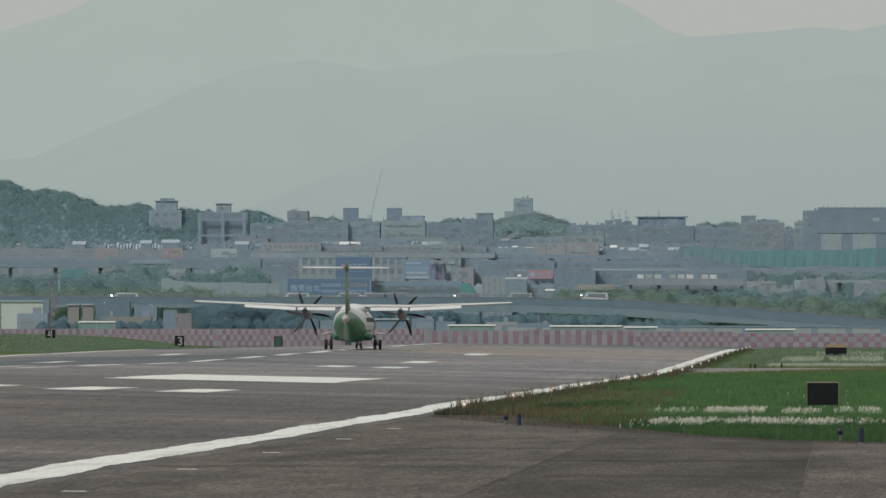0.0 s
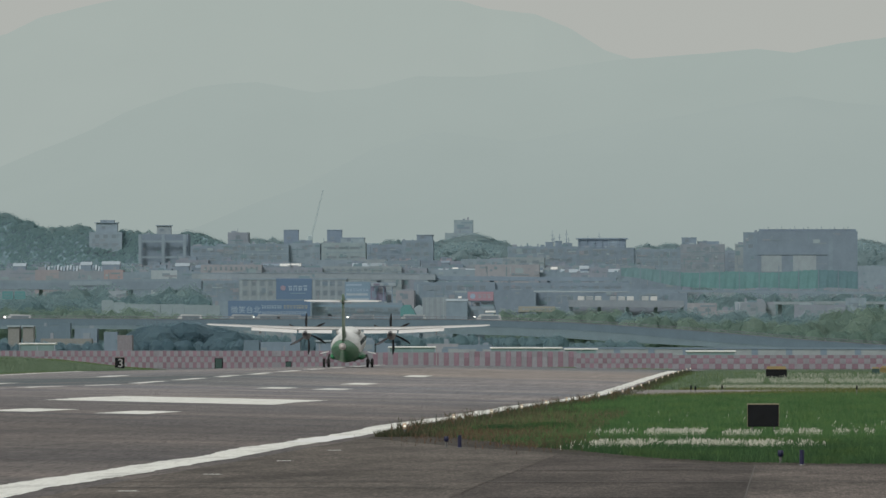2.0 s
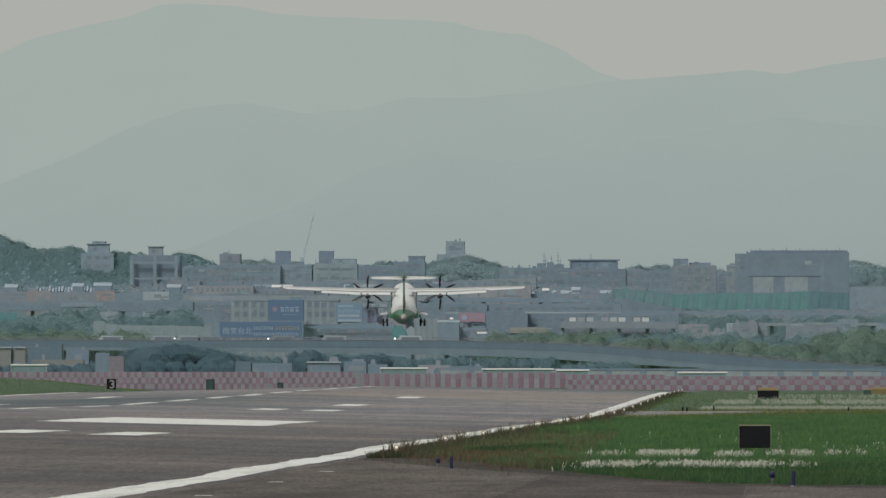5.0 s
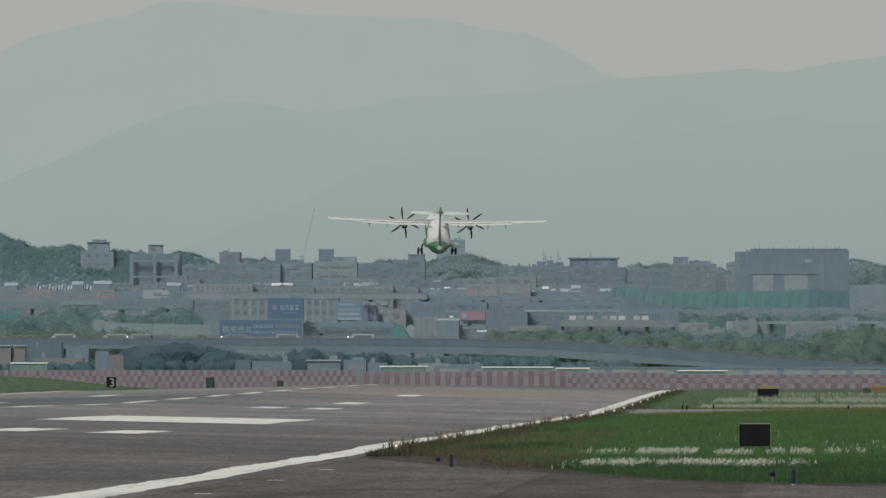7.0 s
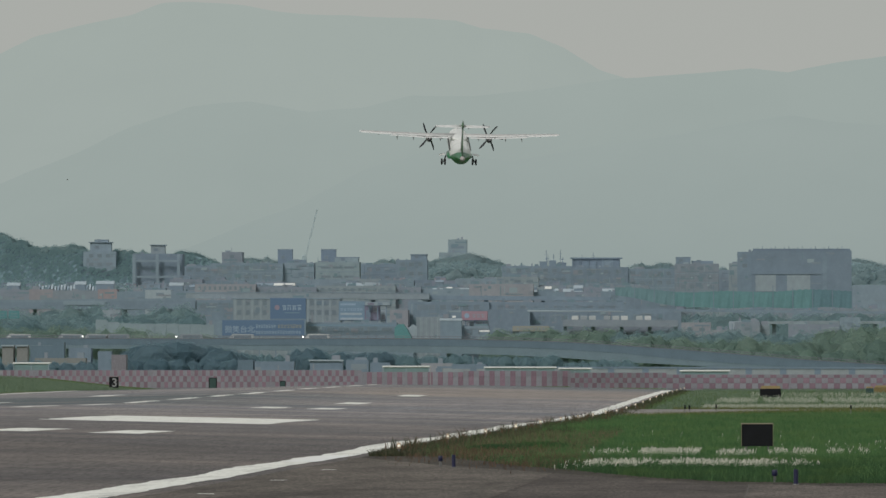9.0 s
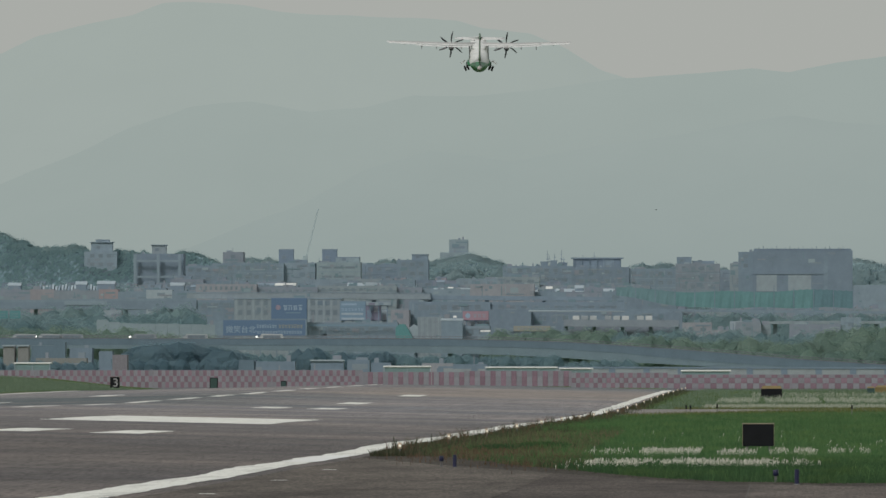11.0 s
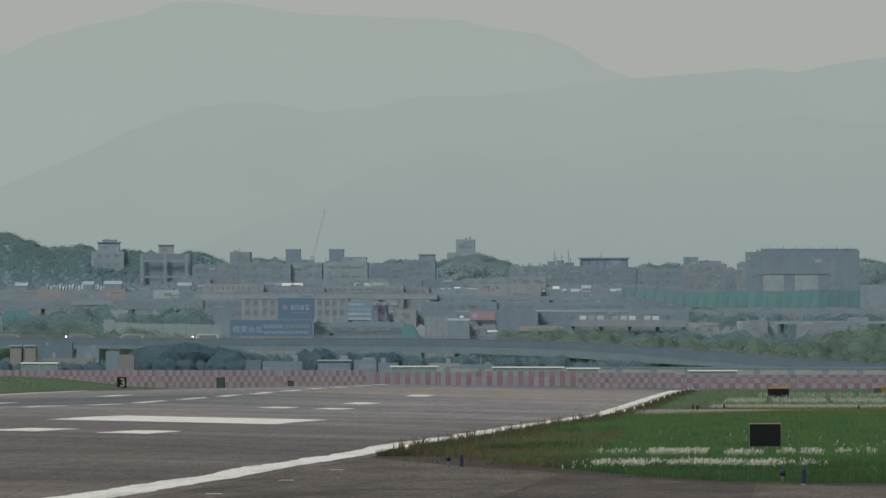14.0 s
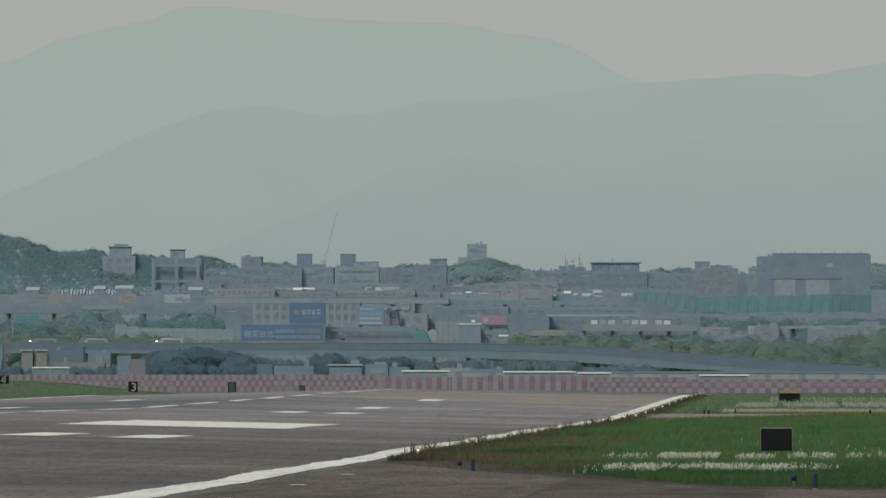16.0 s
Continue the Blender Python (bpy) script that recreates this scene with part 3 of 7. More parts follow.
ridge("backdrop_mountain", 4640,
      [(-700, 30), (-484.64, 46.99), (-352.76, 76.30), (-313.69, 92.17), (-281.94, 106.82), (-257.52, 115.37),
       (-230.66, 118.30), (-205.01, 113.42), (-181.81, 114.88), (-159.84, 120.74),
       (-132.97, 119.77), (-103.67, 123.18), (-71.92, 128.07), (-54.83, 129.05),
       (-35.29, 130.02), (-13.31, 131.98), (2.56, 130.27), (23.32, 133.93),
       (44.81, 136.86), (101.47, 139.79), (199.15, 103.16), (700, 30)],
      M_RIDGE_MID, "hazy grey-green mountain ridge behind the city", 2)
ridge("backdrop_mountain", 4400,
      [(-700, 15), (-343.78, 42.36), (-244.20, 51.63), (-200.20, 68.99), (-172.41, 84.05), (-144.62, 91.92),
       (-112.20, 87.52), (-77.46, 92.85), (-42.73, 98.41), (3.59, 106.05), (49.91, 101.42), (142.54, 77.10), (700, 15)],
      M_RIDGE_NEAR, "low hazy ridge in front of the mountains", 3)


# ---- aircraft ----
def ring(y, r, z, rx=None, n=20):
    rx = r if rx is None else rx
    return [(rx * math.cos(2 * math.pi * i / n), y, z + r * math.sin(2 * math.pi * i / n)) for i in range(n)]


def foil(chord, thick, le, z, x, droop=0.0, n=8):
    """A wing section across x: points round an airfoil of that chord, its nose at y=le."""
    top, low = [], []
    for i in range(n + 1):
        u = (1 - math.cos(math.pi * i / n)) / 2
        h = thick * chord * (1.48 * math.sqrt(u) - 0.63 * u - 1.76 * u * u + 1.42 * u ** 3 - 0.51 * u ** 4) * 1.0
        y = le - u * chord
        d = -droop * u * chord
        top.append((x, y, z + h * 1.15 + d))
        low.append((x, y, z - h * 0.75 + d))
    return top + low[-2:0:-1]


def upright_foil(chord, thick, le, z, n=6):
    return [(p[2], p[1], z) for p in foil(chord, thick, le, 0, 0, n=n)]


def blade_mesh(length=1.96):
    rings = []
    for i in range(9):
        u = i / 8
        r = 0.28 + u * (length - 0.28)
        chord = 0.2 + 0.13 * math.sin(math.pi * min(1, u * 1.1)) - 0.1 * max(0, u - 0.85) / 0.15
        sweep = 0.26 * u * u
        tw = radians(62 - 34 * u)
        pts = []
        for k in range(8):
            a = 2 * math.pi * k / 8
            cx, cy = chord / 2 * math.cos(a), 0.03 * math.sin(a)
            pts.append((cx * math.cos(tw) - cy * math.sin(tw) + sweep, cx * math.sin(tw) + cy * math.cos(tw), r))
        rings.append(pts)
    return loft(rings)


def wheel_bm(r, w):
    bm = bmesh.new()
    n = 20
    prof = [(-w / 2, r * 0.55), (-w / 2, r * 0.86), (-w * 0.3, r), (w * 0.3, r), (w / 2, r * 0.86), (w / 2, r * 0.55)]
    rows = [[bm.verts.new((px, pr * math.cos(2 * math.pi * i / n), pr * math.sin(2 * math.pi * i / n))) for i in range(n)]
            for px, pr in prof]
    for a, b in zip(rows, rows[1:]):
        for i in range(n):
            bm.faces.new((a[i], a[(i + 1) % n], b[(i + 1) % n], b[i]))
    for row in (rows[0], rows[-1]):
        bm.faces.new(row)
    bmesh.ops.recalc_face_normals(bm, faces=bm.faces)
    return bm


def build_aircraft():
    plane = empty("turboprop_airliner", pose(MID, 911, 0.6), "white and green twin turboprop airliner taking off", "airplane")
    bm = loft([ring(12.4, 0.12, 1.75), ring(11.9, 0.5, 1.8), ring(11.0, 0.95, 1.92), ring(9.8, 1.27, 2.05),
                                  ring(8.2, 1.41, 2.1), ring(6, 1.43, 2.1), ring(3.9, 1.43, 2.1), ring(0, 1.43, 2.1), ring(-5.0, 1.43, 2.1),
                                  ring(-6.2, 1.39, 2.15)])
    for f in bm.faces:
        mid = f.calc_center_median()
        f.material_index = 1 if mid.z < 1.75 and mid.y < 4 else 0
    body = part("fuselage", bm, (M_AIR_WHITE, M_AIR_GREEN), plane, "white fuselage with a green belly", smooth=True)
    me = mesh_of("cabin_window", box(-0.08, 0.08, -0.14, 0.14, -0.19, 0.19, 0.03), M_GLASS_DK)
    for s in (-1, 1):
        for i in range(14):
            part("cabin_window", me, M_GLASS_DK, body, at=pose(s * 1.36, 7.6 - i * 0.95, 2.49))
    for s in (-1, 1):
        part("windscreen", box(s * 0.55 - 0.4, s * 0.55 + 0.4, 10.7, 11.1, 2.3, 2.75, 0.05), M_GLASS_DK, body)
    taper = ((-6.2, 1.395, 2.15), (-7.5, 1.3, 2.2), (-9, 1.12, 2.3), (-10.5, 0.9, 2.42), (-12, 0.62, 2.52), (-13.6, 0.36, 2.58))
    rings = []
    for a, b in zip(taper, taper[1:]):
        for i in range(6):
            rings.append(ring(*[p + (q - p) * i / 6 for p, q in zip(a, b)], n=56))
    bm = loft(rings + [ring(*taper[-1], n=56)])
    for f in bm.faces:
        mid = f.calc_center_median()
        f.material_index = 1 if mid.z > 1.75 - 0.25 * (mid.y + 6) else 0
    part("rear_fuselage", bm, (M_AIR_GREEN, M_AIR_WHITE), plane, "rear fuselage, green below and white above", smooth=True)
    part("tail_cone", loft([ring(-13.6, 0.365, 2.58), ring(-14.2, 0.28, 2.58), ring(-14.6, 0.1, 2.57)]), M_TAILCONE, plane,
         "pale rounded tail cone", smooth=True)
    part("dorsal_spine", loft([[(0.12 * a, y, z + b) for a, b in ((-1, 0), (-0.6, 0.4 * h), (0, h), (0.6, 0.4 * h), (1, 0))]
                               for y, z, h in ((-3.5, 3.4, 0.1), (-6.5, 3.4, 0.3), (-9.5, 3.2, 1.1))]), M_AIR_WHITE, plane)
    # wing with its fairing, flaps and tabs
    part("wing_fairing", loft([[(1.15 * w * math.cos(a), y, 3.35 + 0.5 * w * math.sin(a)) for a in
                                [2 * math.pi * i / 14 for i in range(14)]] for y, w in ((3.4, 0.3), (2.4, 0.9), (0.6, 1.05), (-1.4, 0.85), (-2.9, 0.25))]),
         M_AIR_WHITE, plane, smooth=True)
    for s, side in ((-1, "left"), (1, "right")):
        bm = loft([foil(2.05, 0.17, 1.7, 3.62, s * 0.0), foil(2.05, 0.17, 1.7, 3.62, s * 4.9),
                                  foil(1.75, 0.16, 1.45, 3.78, s * 8.6), foil(1.25, 0.14, 1.05, 4.0, s * 13.3),
                                  foil(0.8, 0.1, 0.8, 4.02, s * 13.52)])
        for f in bm.faces:
            mid = f.calc_center_median()
            back = 0.3 - 0.1 * max(0, abs(mid.x) - 4.9) / 8.4
            f.material_index = 1 if f.normal.z > 0.3 and mid.y > back and abs(mid.x) < 13.2 else 0
        wing = part("wing", bm, (M_AIR_WING, M_AIR_TOP), plane, "white high wing with a grey upper skin", smooth=True)
        for x0, x1, za, zb in ((1.5, 4.7, 3.56, 3.56), (4.85, 9.2, 3.57, 3.78)):
            flap = part("flap", loft([foil(0.84, 0.12, -0.42, za - 0.01, s * x0, 0.2), foil(0.74, 0.12, -0.4, zb - 0.01, s * x1, 0.2)]), M_AIR_WING, wing,
                 "lowered white flap")
            FLAPS.append((flap, (za + zb) / 2))
            # grey strip added in place of the shadow in the flap slot
            part("flap_slot", loft([[(s * x, -0.44, z + 0.1), (s * x, -0.36, z + 0.1), (s * x, -0.36, z + 0.135), (s * x, -0.44, z + 0.135)] for x, z in ((x0 + 0.05, za - 0.03), (x1 - 0.05, zb - 0.03))]), M_AIR_TOP, wing)
        part("aileron", loft([foil(0.5, 0.15, -0.27, 3.83, s * 9.35, 0.05), foil(0.38, 0.15, -0.17, 4.0, s * 13.2, 0.05)]), M_AIR_WING, wing)
        for x in (2.6, 6.2, 8.4):
            bm = bmesh.new()
            add_tube(bm, (s * x, 0.9, 3.38), (s * x, -1.35, 3.2), 0.09, 0.03, 8)
            part("flap_fairing", bm, M_AIR_GREY, wing)
        bm = bmesh.new()
        add_box(bm, s * 10.9 - 0.04, s * 10.9 + 0.04, -0.75, -0.2, 3.72, 3.8)
        part("balance_horn", bm, M_AIR_GREY, wing)
        nac = part("nacelle", loft([[(s * 4.05 + 0.42 * w * math.cos(a), y, z + 0.48 * h * math.sin(a)) for a in
                                     [2 * math.pi * i / 16 for i in range(16)]]
                                    for y, z, w, h in ((3.75, 2.98, 0.45, 0.45), (3.4, 2.96, 0.85, 0.9), (2.4, 2.98, 1.0, 1.05),
                                                       (0.9, 3.08, 0.95, 0.95), (-0.6, 3.2, 0.7, 0.7), (-1.5, 3.26, 0.35, 0.4))]),
                   M_AIR_GREY, plane, "grey engine nacelle", smooth=True)
        bm = bmesh.new()
        add_tube(bm, (s * 4.05, -1.2, 3.22), (s * 4.05, -1.62, 3.2), 0.2, 0.18, 14)
        part("exhaust_pipe", bm, M_BLADE_AIR, nac, "sooty exhaust pipe")
        prop = empty("propeller", pose(s * 4.05, 4.0, 2.98))
        prop.parent = plane
        tagged(prop, "black six-bladed propeller")
        PROPS.append(prop)
        part("spinner", loft([[(r * math.cos(a), y, r * math.sin(a)) for a in [2 * math.pi * i / 14 for i in range(14)]]
                              for y, r in ((-0.22, 0.29), (0.1, 0.27), (0.35, 0.16), (0.5, 0.03))]), M_AIR_GREY, prop, smooth=True)
        me = mesh_of("blade", blade_mesh(), M_BLADE_AIR, smooth=True)
        for k in range(6):
            part("blade", me, M_BLADE_AIR, prop, at=pose(0, 0, 0, 0, 60 * k, 0))
        # main landing gear: swings inwards about its pivot
        part("gear_sponson", loft([[(s * (1.28 + 0.46 * w * math.cos(a)), y, 1.08 + 0.36 * w * math.sin(a)) for a in
                                    [2 * math.pi * i / 12 for i in range(12)]] for y, w in ((3.2, 0.1), (1.9, 0.8), (0.3, 1.0), (-1.6, 0.85), (-3.2, 0.15))]),
             M_AIR_GREEN, plane, "green landing gear fairing", smooth=True)
        gear = empty("main_gear", pose(s * 1.75, 0, 1.25))
        gear.parent = plane
        GEARS.append((gear, s))
        bm = bmesh.new()
        add_tube(bm, (0, 0, 0), (s * 0.32, 0, -0.85), 0.1, 0.08)
        add_tube(bm, (s * 0.02, 0.1, -0.2), (s * 0.3, 0.45, -0.75), 0.05)
        add_tube(bm, (s * 0.0, 0, -0.85), (s * 0.64, 0, -0.85), 0.06)
        part("strut", bm, M_AIR_GREY, gear)
        me = mesh_of("wheel", wheel_bm(0.42, 0.24), M_RUBBER, smooth=False)
        for dx in (0.11, 0.55):
            w = part("wheel", me, M_RUBBER, gear, "black tyre", at=pose(s * dx, 0, -0.85))
        part("gear_door", box(-0.02, 0.02, -0.75, 0.75, -0.8, 0.0, 0.0), M_AIR_WHITE, gear, "white open gear door",
             at=pose(s * 0.12, 0, 0.22, 0, s * -78, 0))
    part("belly_fairing", loft([[(1.5 * w * math.cos(a), y, 1.2 + 0.62 * w * math.sin(a)) for a in [2 * math.pi * i / 20 for i in range(20)]]
                                for y, w in ((4.4, 0.15), (3.2, 0.75), (1.9, 0.95), (0.0, 1.0), (-2.2, 0.95), (-3.8, 0.7), (-5.4, 0.15))]), M_AIR_GREEN, plane, "green belly fairing", smooth=True)
    nose = empty("nose_gear", pose(0, 10.75, 1.2))
    nose.parent = plane
    NOSE.append(nose)
    bm = bmesh.new()
    add_tube(bm, (0, 0, 0), (0, 0.05, -0.9), 0.07)
    part("strut", bm, M_AIR_GREY, nose)
    me = mesh_of("wheel", wheel_bm(0.28, 0.17), M_RUBBER)
    for dx in (-0.19, 0.19):
        part("wheel", me, M_RUBBER, nose, "black tyre", at=pose(dx, 0.05, -0.92))
    # tail
    fin = part("fin", loft([upright_foil(4.3, 0.09, -8.7, 3.15), upright_foil(3.2, 0.09, -10.1, 4.2), upright_foil(2.35, 0.09, -11.6, 6.6)]),
               M_AIR_DKGREEN, plane, "dark green fin", smooth=True)
    part("rudder", loft([upright_foil(0.95, 0.16, -12.85, 3.0), upright_foil(0.9, 0.16, -13.2, 4.2), upright_foil(0.7, 0.16, -13.75, 6.55)]),
         M_AIR_DKGREEN, fin, smooth=True)
    part("fin_cap", loft([upright_foil(2.5, 0.13, -11.5, 6.6), upright_foil(2.6, 0.14, -11.6, 6.95), upright_foil(1.7, 0.1, -12.3, 7.5)]),
         M_AIR_DKGREEN, fin, smooth=True)
    for s in (-1, 1):
        tail = part("tailplane", loft([foil(1.7, 0.12, -12.0, 6.83, s * 0.0), foil(1.15, 0.11, -12.45, 6.85, s * 3.62)]), M_AIR_WING, plane,
                    "white tailplane", smooth=True)
        part("elevator", loft([foil(0.55, 0.16, -13.55, 6.82, s * 0.2, 0.04), foil(0.4, 0.16, -13.5, 6.84, s * 3.4, 0.04)]), M_AIR_WING, tail)
        part("elevator_tab", box(s * 0.75 - 0.05, s * 0.75 + 0.05, -14.2, -13.7, 6.66, 6.78), M_AIR_GREY, tail)
    return plane


PROPS, GEARS, NOSE, FLAPS = [], [], [], []
AIRCRAFT = build_aircraft()


# ---- airfield furniture ----
def board_sign(x, y, w, h, bars, label, front=-1, rise=0.12):
    """A framed black board on two short legs; bars: (x, z, w, h) of the writing on its face."""
    z = ground(x, y)
    sign = empty("airfield_sign", pose(x, y, z), label, "sign", "signs beside the runway")
    part("panel", box(-w / 2, w / 2, -0.09, 0.09, rise, rise + h, 0.012), M_BLACK, sign)
    for name, b in (("top_rim", (-w / 2 - 0.015, w / 2 + 0.015, -0.1, 0.1, rise + h + 0.002, rise + h + 0.03)),
                    ("side_rim", (-w / 2 - 0.012, -w / 2 - 0.002, -0.1, 0.1, rise, rise + h)),
                    ("side_rim", (w / 2 + 0.002, w / 2 + 0.012, -0.1, 0.1, rise, rise + h))):
        part(name, box(*b), M_RIM, sign, "pale metal rim")
    for s in (-1, 1):
        part("leg", box(s * w * 0.35 - 0.03, s * w * 0.35 + 0.03, -0.03, 0.03, -0.05, rise), M_GREYMETAL, sign)
    for bx, bz, bw, bh in bars:
        part("white_bar", box(bx - bw / 2, bx + bw / 2, -0.1, -0.092, rise + bz - bh / 2, rise + bz + bh / 2), M_WHITE_SIGN, sign)
    return sign


board_sign(-0.70, 300, 0.87, 0.62, (), "blank black back of a framed sign in the grass", rise=0.19)
four = ((0.12, 0.45, 0.13, 0.75), (-0.08, 0.3, 0.45, 0.12), (-0.12, 0.55, 0.14, 0.4))
board_sign(-84.8, 1140, 1.1, 0.9, four, "black sign with white marks beside the runway")
distance_sign = board_sign(-76.4, 1226, 1.1, 1.25, (), "tall black sign with a white figure three")
curve = bpy.data.curves.new("figure", "FONT")
curve.body, curve.size, curve.extrude, curve.offset, curve.align_x = "3", 1.35, 0.006, 0.02, "CENTER"
writing = new("figure", curve)
shape = bpy.data.meshes.new_from_object(writing)
bpy.data.objects.remove(writing)
shape.materials.append(M_WHITE_SIGN)
part("white_figure", shape, None, distance_sign, "white figure three", at=pose(0.08, -0.1, 0.28, 90, 0, 0))


def wedge_sign(x, y, w, h, label, front=None):
    """A low dark box with a sloping ochre cover."""
    z = ground(x, y)
    sign = empty("wedge_sign", pose(x, y, z), label, "sign", "ochre-topped boxes in the grass")
    part("box", box(-w / 2, w / 2, -0.2, 0.2, -0.05, h * 0.74, 0.02), front or M_BLACK, sign)
    part("cover", loft([[(sx * w / 2 * k, -0.2 + 0.02, h * 0.75), (sx * w / 2 * k, 0.3, h * 0.75), (sx * w / 2 * (k - 0.12), 0.3, h), (sx * w / 2 * (k - 0.12), 0.22, h)]
                        for sx, k in ((-1, 0.98), (1, 0.98))]), M_OCHRE, sign, "ochre sloping cover")


wedge_sign(-1.03, 932, 1.82, 0.98, "low dark box with an ochre sloping cover")
wedge_sign(10.6, 1055, 3.2, 0.7, "long ochre box with a sloping cover", M_OCHRE)
wedge_sign(8.45, 1040, 0.72, 0.62, "small dark box beside an ochre one", M_DKGREEN)
for x, y, w, h in ((-76.43, 1440, 1.1, 1.3), (-67.50, 1450, 0.8, 0.75)):
    cab = empty("equipment_cabinet", pose(x, y, ground(x, y)), "dark green equipment cabinet near the fence", "cabinet")
    part("body", box(-w / 2, w / 2, -0.3, 0.3, 0.06, h + 0.4, 0.03), M_BLACK, cab)
    part("door", box(-w * 0.4, w * 0.4, -0.33, -0.303, 0.2, h + 0.3, 0.01), M_DKGREEN, cab, "dark green door")
    part("plinth", box(-w / 2 - 0.05, w / 2 + 0.05, -0.35, 0.35, -0.05, 0.06), M_CONC, cab)


def blue_marker(x, y, h):
    z = ground(x, y)
    post = empty("edge_marker", pose(x, y, z), "slim navy blue marker post at the grass edge", "marker post", "blue taxiway markers")
    bm = bmesh.new()
    add_tube(bm, (0, 0, -0.02), (0, 0, h), 0.045, 0.045, 12)
    part("post", bm, M_NAVY, post)
    bm = bmesh.new()
    add_tube(bm, (0, 0, -0.03), (0, 0, 0.02), 0.075, 0.06, 12)
    part("foot", bm, M_GREYMETAL, post)


def taxi_light(x, y, h, lens=None, label="small blue taxiway light on a stem", group="blue taxiway lights"):
    z = ground(x, y)
    lamp = empty("edge_light", pose(x, y, z), label, "airfield light", group)
    bm = bmesh.new()
    add_tube(bm, (0, 0, -0.03), (0, 0, h * 0.55), 0.03, 0.025, 8)
    part("stem", bm, M_GREYMETAL, lamp)
    part("head", loft([[(r * math.cos(a), r * math.sin(a), zz) for a in [2 * math.pi * i / 12 for i in range(12)]]
                       for zz, r in ((h * 0.52, 0.035), (h * 0.56, 0.056), (h * 0.96, 0.054), (h, 0.045))]), lens or M_NAVY, lamp, smooth=True)
    if lens is M_AMBER:
        part("lens", box(-0.03, 0.03, -0.07, -0.045, h * 0.7, h * 0.84), M_LENS, lamp, "lit white lens")


for x, y in ((-7.56, 247), (0.26, 207)):
    blue_marker(x, y, 0.3)
for x, y in ((-7.93, 249), (-0.15, 211)):
    taxi_light(x, y, 0.26)
for x, y in ((-6.25, 690), (-5.9, 682), (-4.3, 698), (4.4, 690)):
    taxi_light(x, y, 0.55, M_BLACK, "dark taxiway light on a stem", "dark taxiway lights")
y = 287
while y < 1130:
    taxi_light(-10.25, y, 0.36, M_AMBER, "amber runway edge light in the weeds", "runway edge lights")
    y += 42
for y in (164, 188, 215, 239, 140):
    f = empty("inset_light", pose(-10.1, y, ground(-10.1, y)), "flush white inset light in the pavement", "airfield light", "inset lights")
    part("ring", box(-0.18, 0.18, -0.18, 0.18, 0.004, 0.014, 0.003), M_GREYMETAL, f)
    for dx in (-0.1, 0.0, 0.1):
        part("prism", box(dx - 0.04, dx + 0.04, -0.15, 0.15, 0.015, 0.02), M_MARK, f)


# ---- chequered blast fence ----
def fence_section(x0, x1, y, z_rows, cell, label, stripes=False):
    """A stretch of fence: posts, a backing sheet and painted panels in rows."""
    base = ground(x0, y)
    f = empty("chequered_fence", pose(x0, y, 0), label, "fence", "chequered fence along the field's end")
    part("backing", box(0, x1 - x0, 0.03, 0.09, base - 0.1, z_rows[-1] + 0.02), M_FRAME, f)
    n = int((x1 - x0) / cell)
    for j, (za, zb) in enumerate(zip(z_rows, z_rows[1:])):
        red = mesh_of("panel", box(0.012, cell - 0.012, -0.03, 0.026, za + 0.012, zb - 0.012), M_RED)
        white = mesh_of("panel", box(0.012, cell - 0.012, -0.03, 0.026, za + 0.012, zb - 0.012), M_FWHITE)
        for i in range(n):
            odd = i % 2 if stripes else (i + j) % 2
            part("panel", red if odd else white, None, f, at=pose(i * cell, 0, 0))
    post = mesh_of("post", box(-0.06, 0.06, 0.1, 0.3, base - 0.1, z_rows[-1] + 0.05), M_CONC)
    for i in range(int((x1 - x0) / 6) + 1):
        part("post", post, None, f, at=pose(i * 6, 0, 0))
    return f


FY = 1480
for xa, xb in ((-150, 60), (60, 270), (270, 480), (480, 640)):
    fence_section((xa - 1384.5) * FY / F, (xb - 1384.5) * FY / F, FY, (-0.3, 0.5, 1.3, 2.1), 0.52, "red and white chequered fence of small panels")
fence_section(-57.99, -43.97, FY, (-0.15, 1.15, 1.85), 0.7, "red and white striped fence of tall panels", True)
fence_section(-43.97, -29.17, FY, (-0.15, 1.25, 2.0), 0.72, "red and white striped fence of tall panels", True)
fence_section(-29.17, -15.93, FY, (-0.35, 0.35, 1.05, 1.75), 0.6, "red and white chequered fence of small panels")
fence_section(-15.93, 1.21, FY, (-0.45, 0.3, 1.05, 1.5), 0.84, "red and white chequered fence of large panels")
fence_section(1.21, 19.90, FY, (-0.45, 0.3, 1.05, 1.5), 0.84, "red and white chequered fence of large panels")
pole = empty("white_pole", pose(-48.16, 1470, -0.65), "thin white pole before the fence", "pole")
bm = bmesh.new()
add_tube(bm, (0, 0, 0), (0, 0, 3.3), 0.06, 0.05, 8)
part("shaft", bm, M_WHITE_SIGN, pole)
part("cap", box(-0.1, 0.1, -0.1, 0.1, 3.3, 3.36), M_WHITE_SIGN, pole)

# grey boundary wall behind the fence, in bays between darker posts
wall2 = empty("boundary_wall", pose(0, 1560, -0.7), "long grey concrete boundary wall with dark coping", "wall", kind="structure")
bay = mesh_of("bay", box(0.46, 4.54, -0.1, 0.1, 0, 3.0), M_BAY)
pier = mesh_of("pier", box(-0.45, 0.45, -0.16, 0.16, 0, 3.1), M_CONC_D)
cope = mesh_of("coping", box(-0.25, 4.75, -0.2, 0.2, 3.105, 3.36), M_CONC_D)
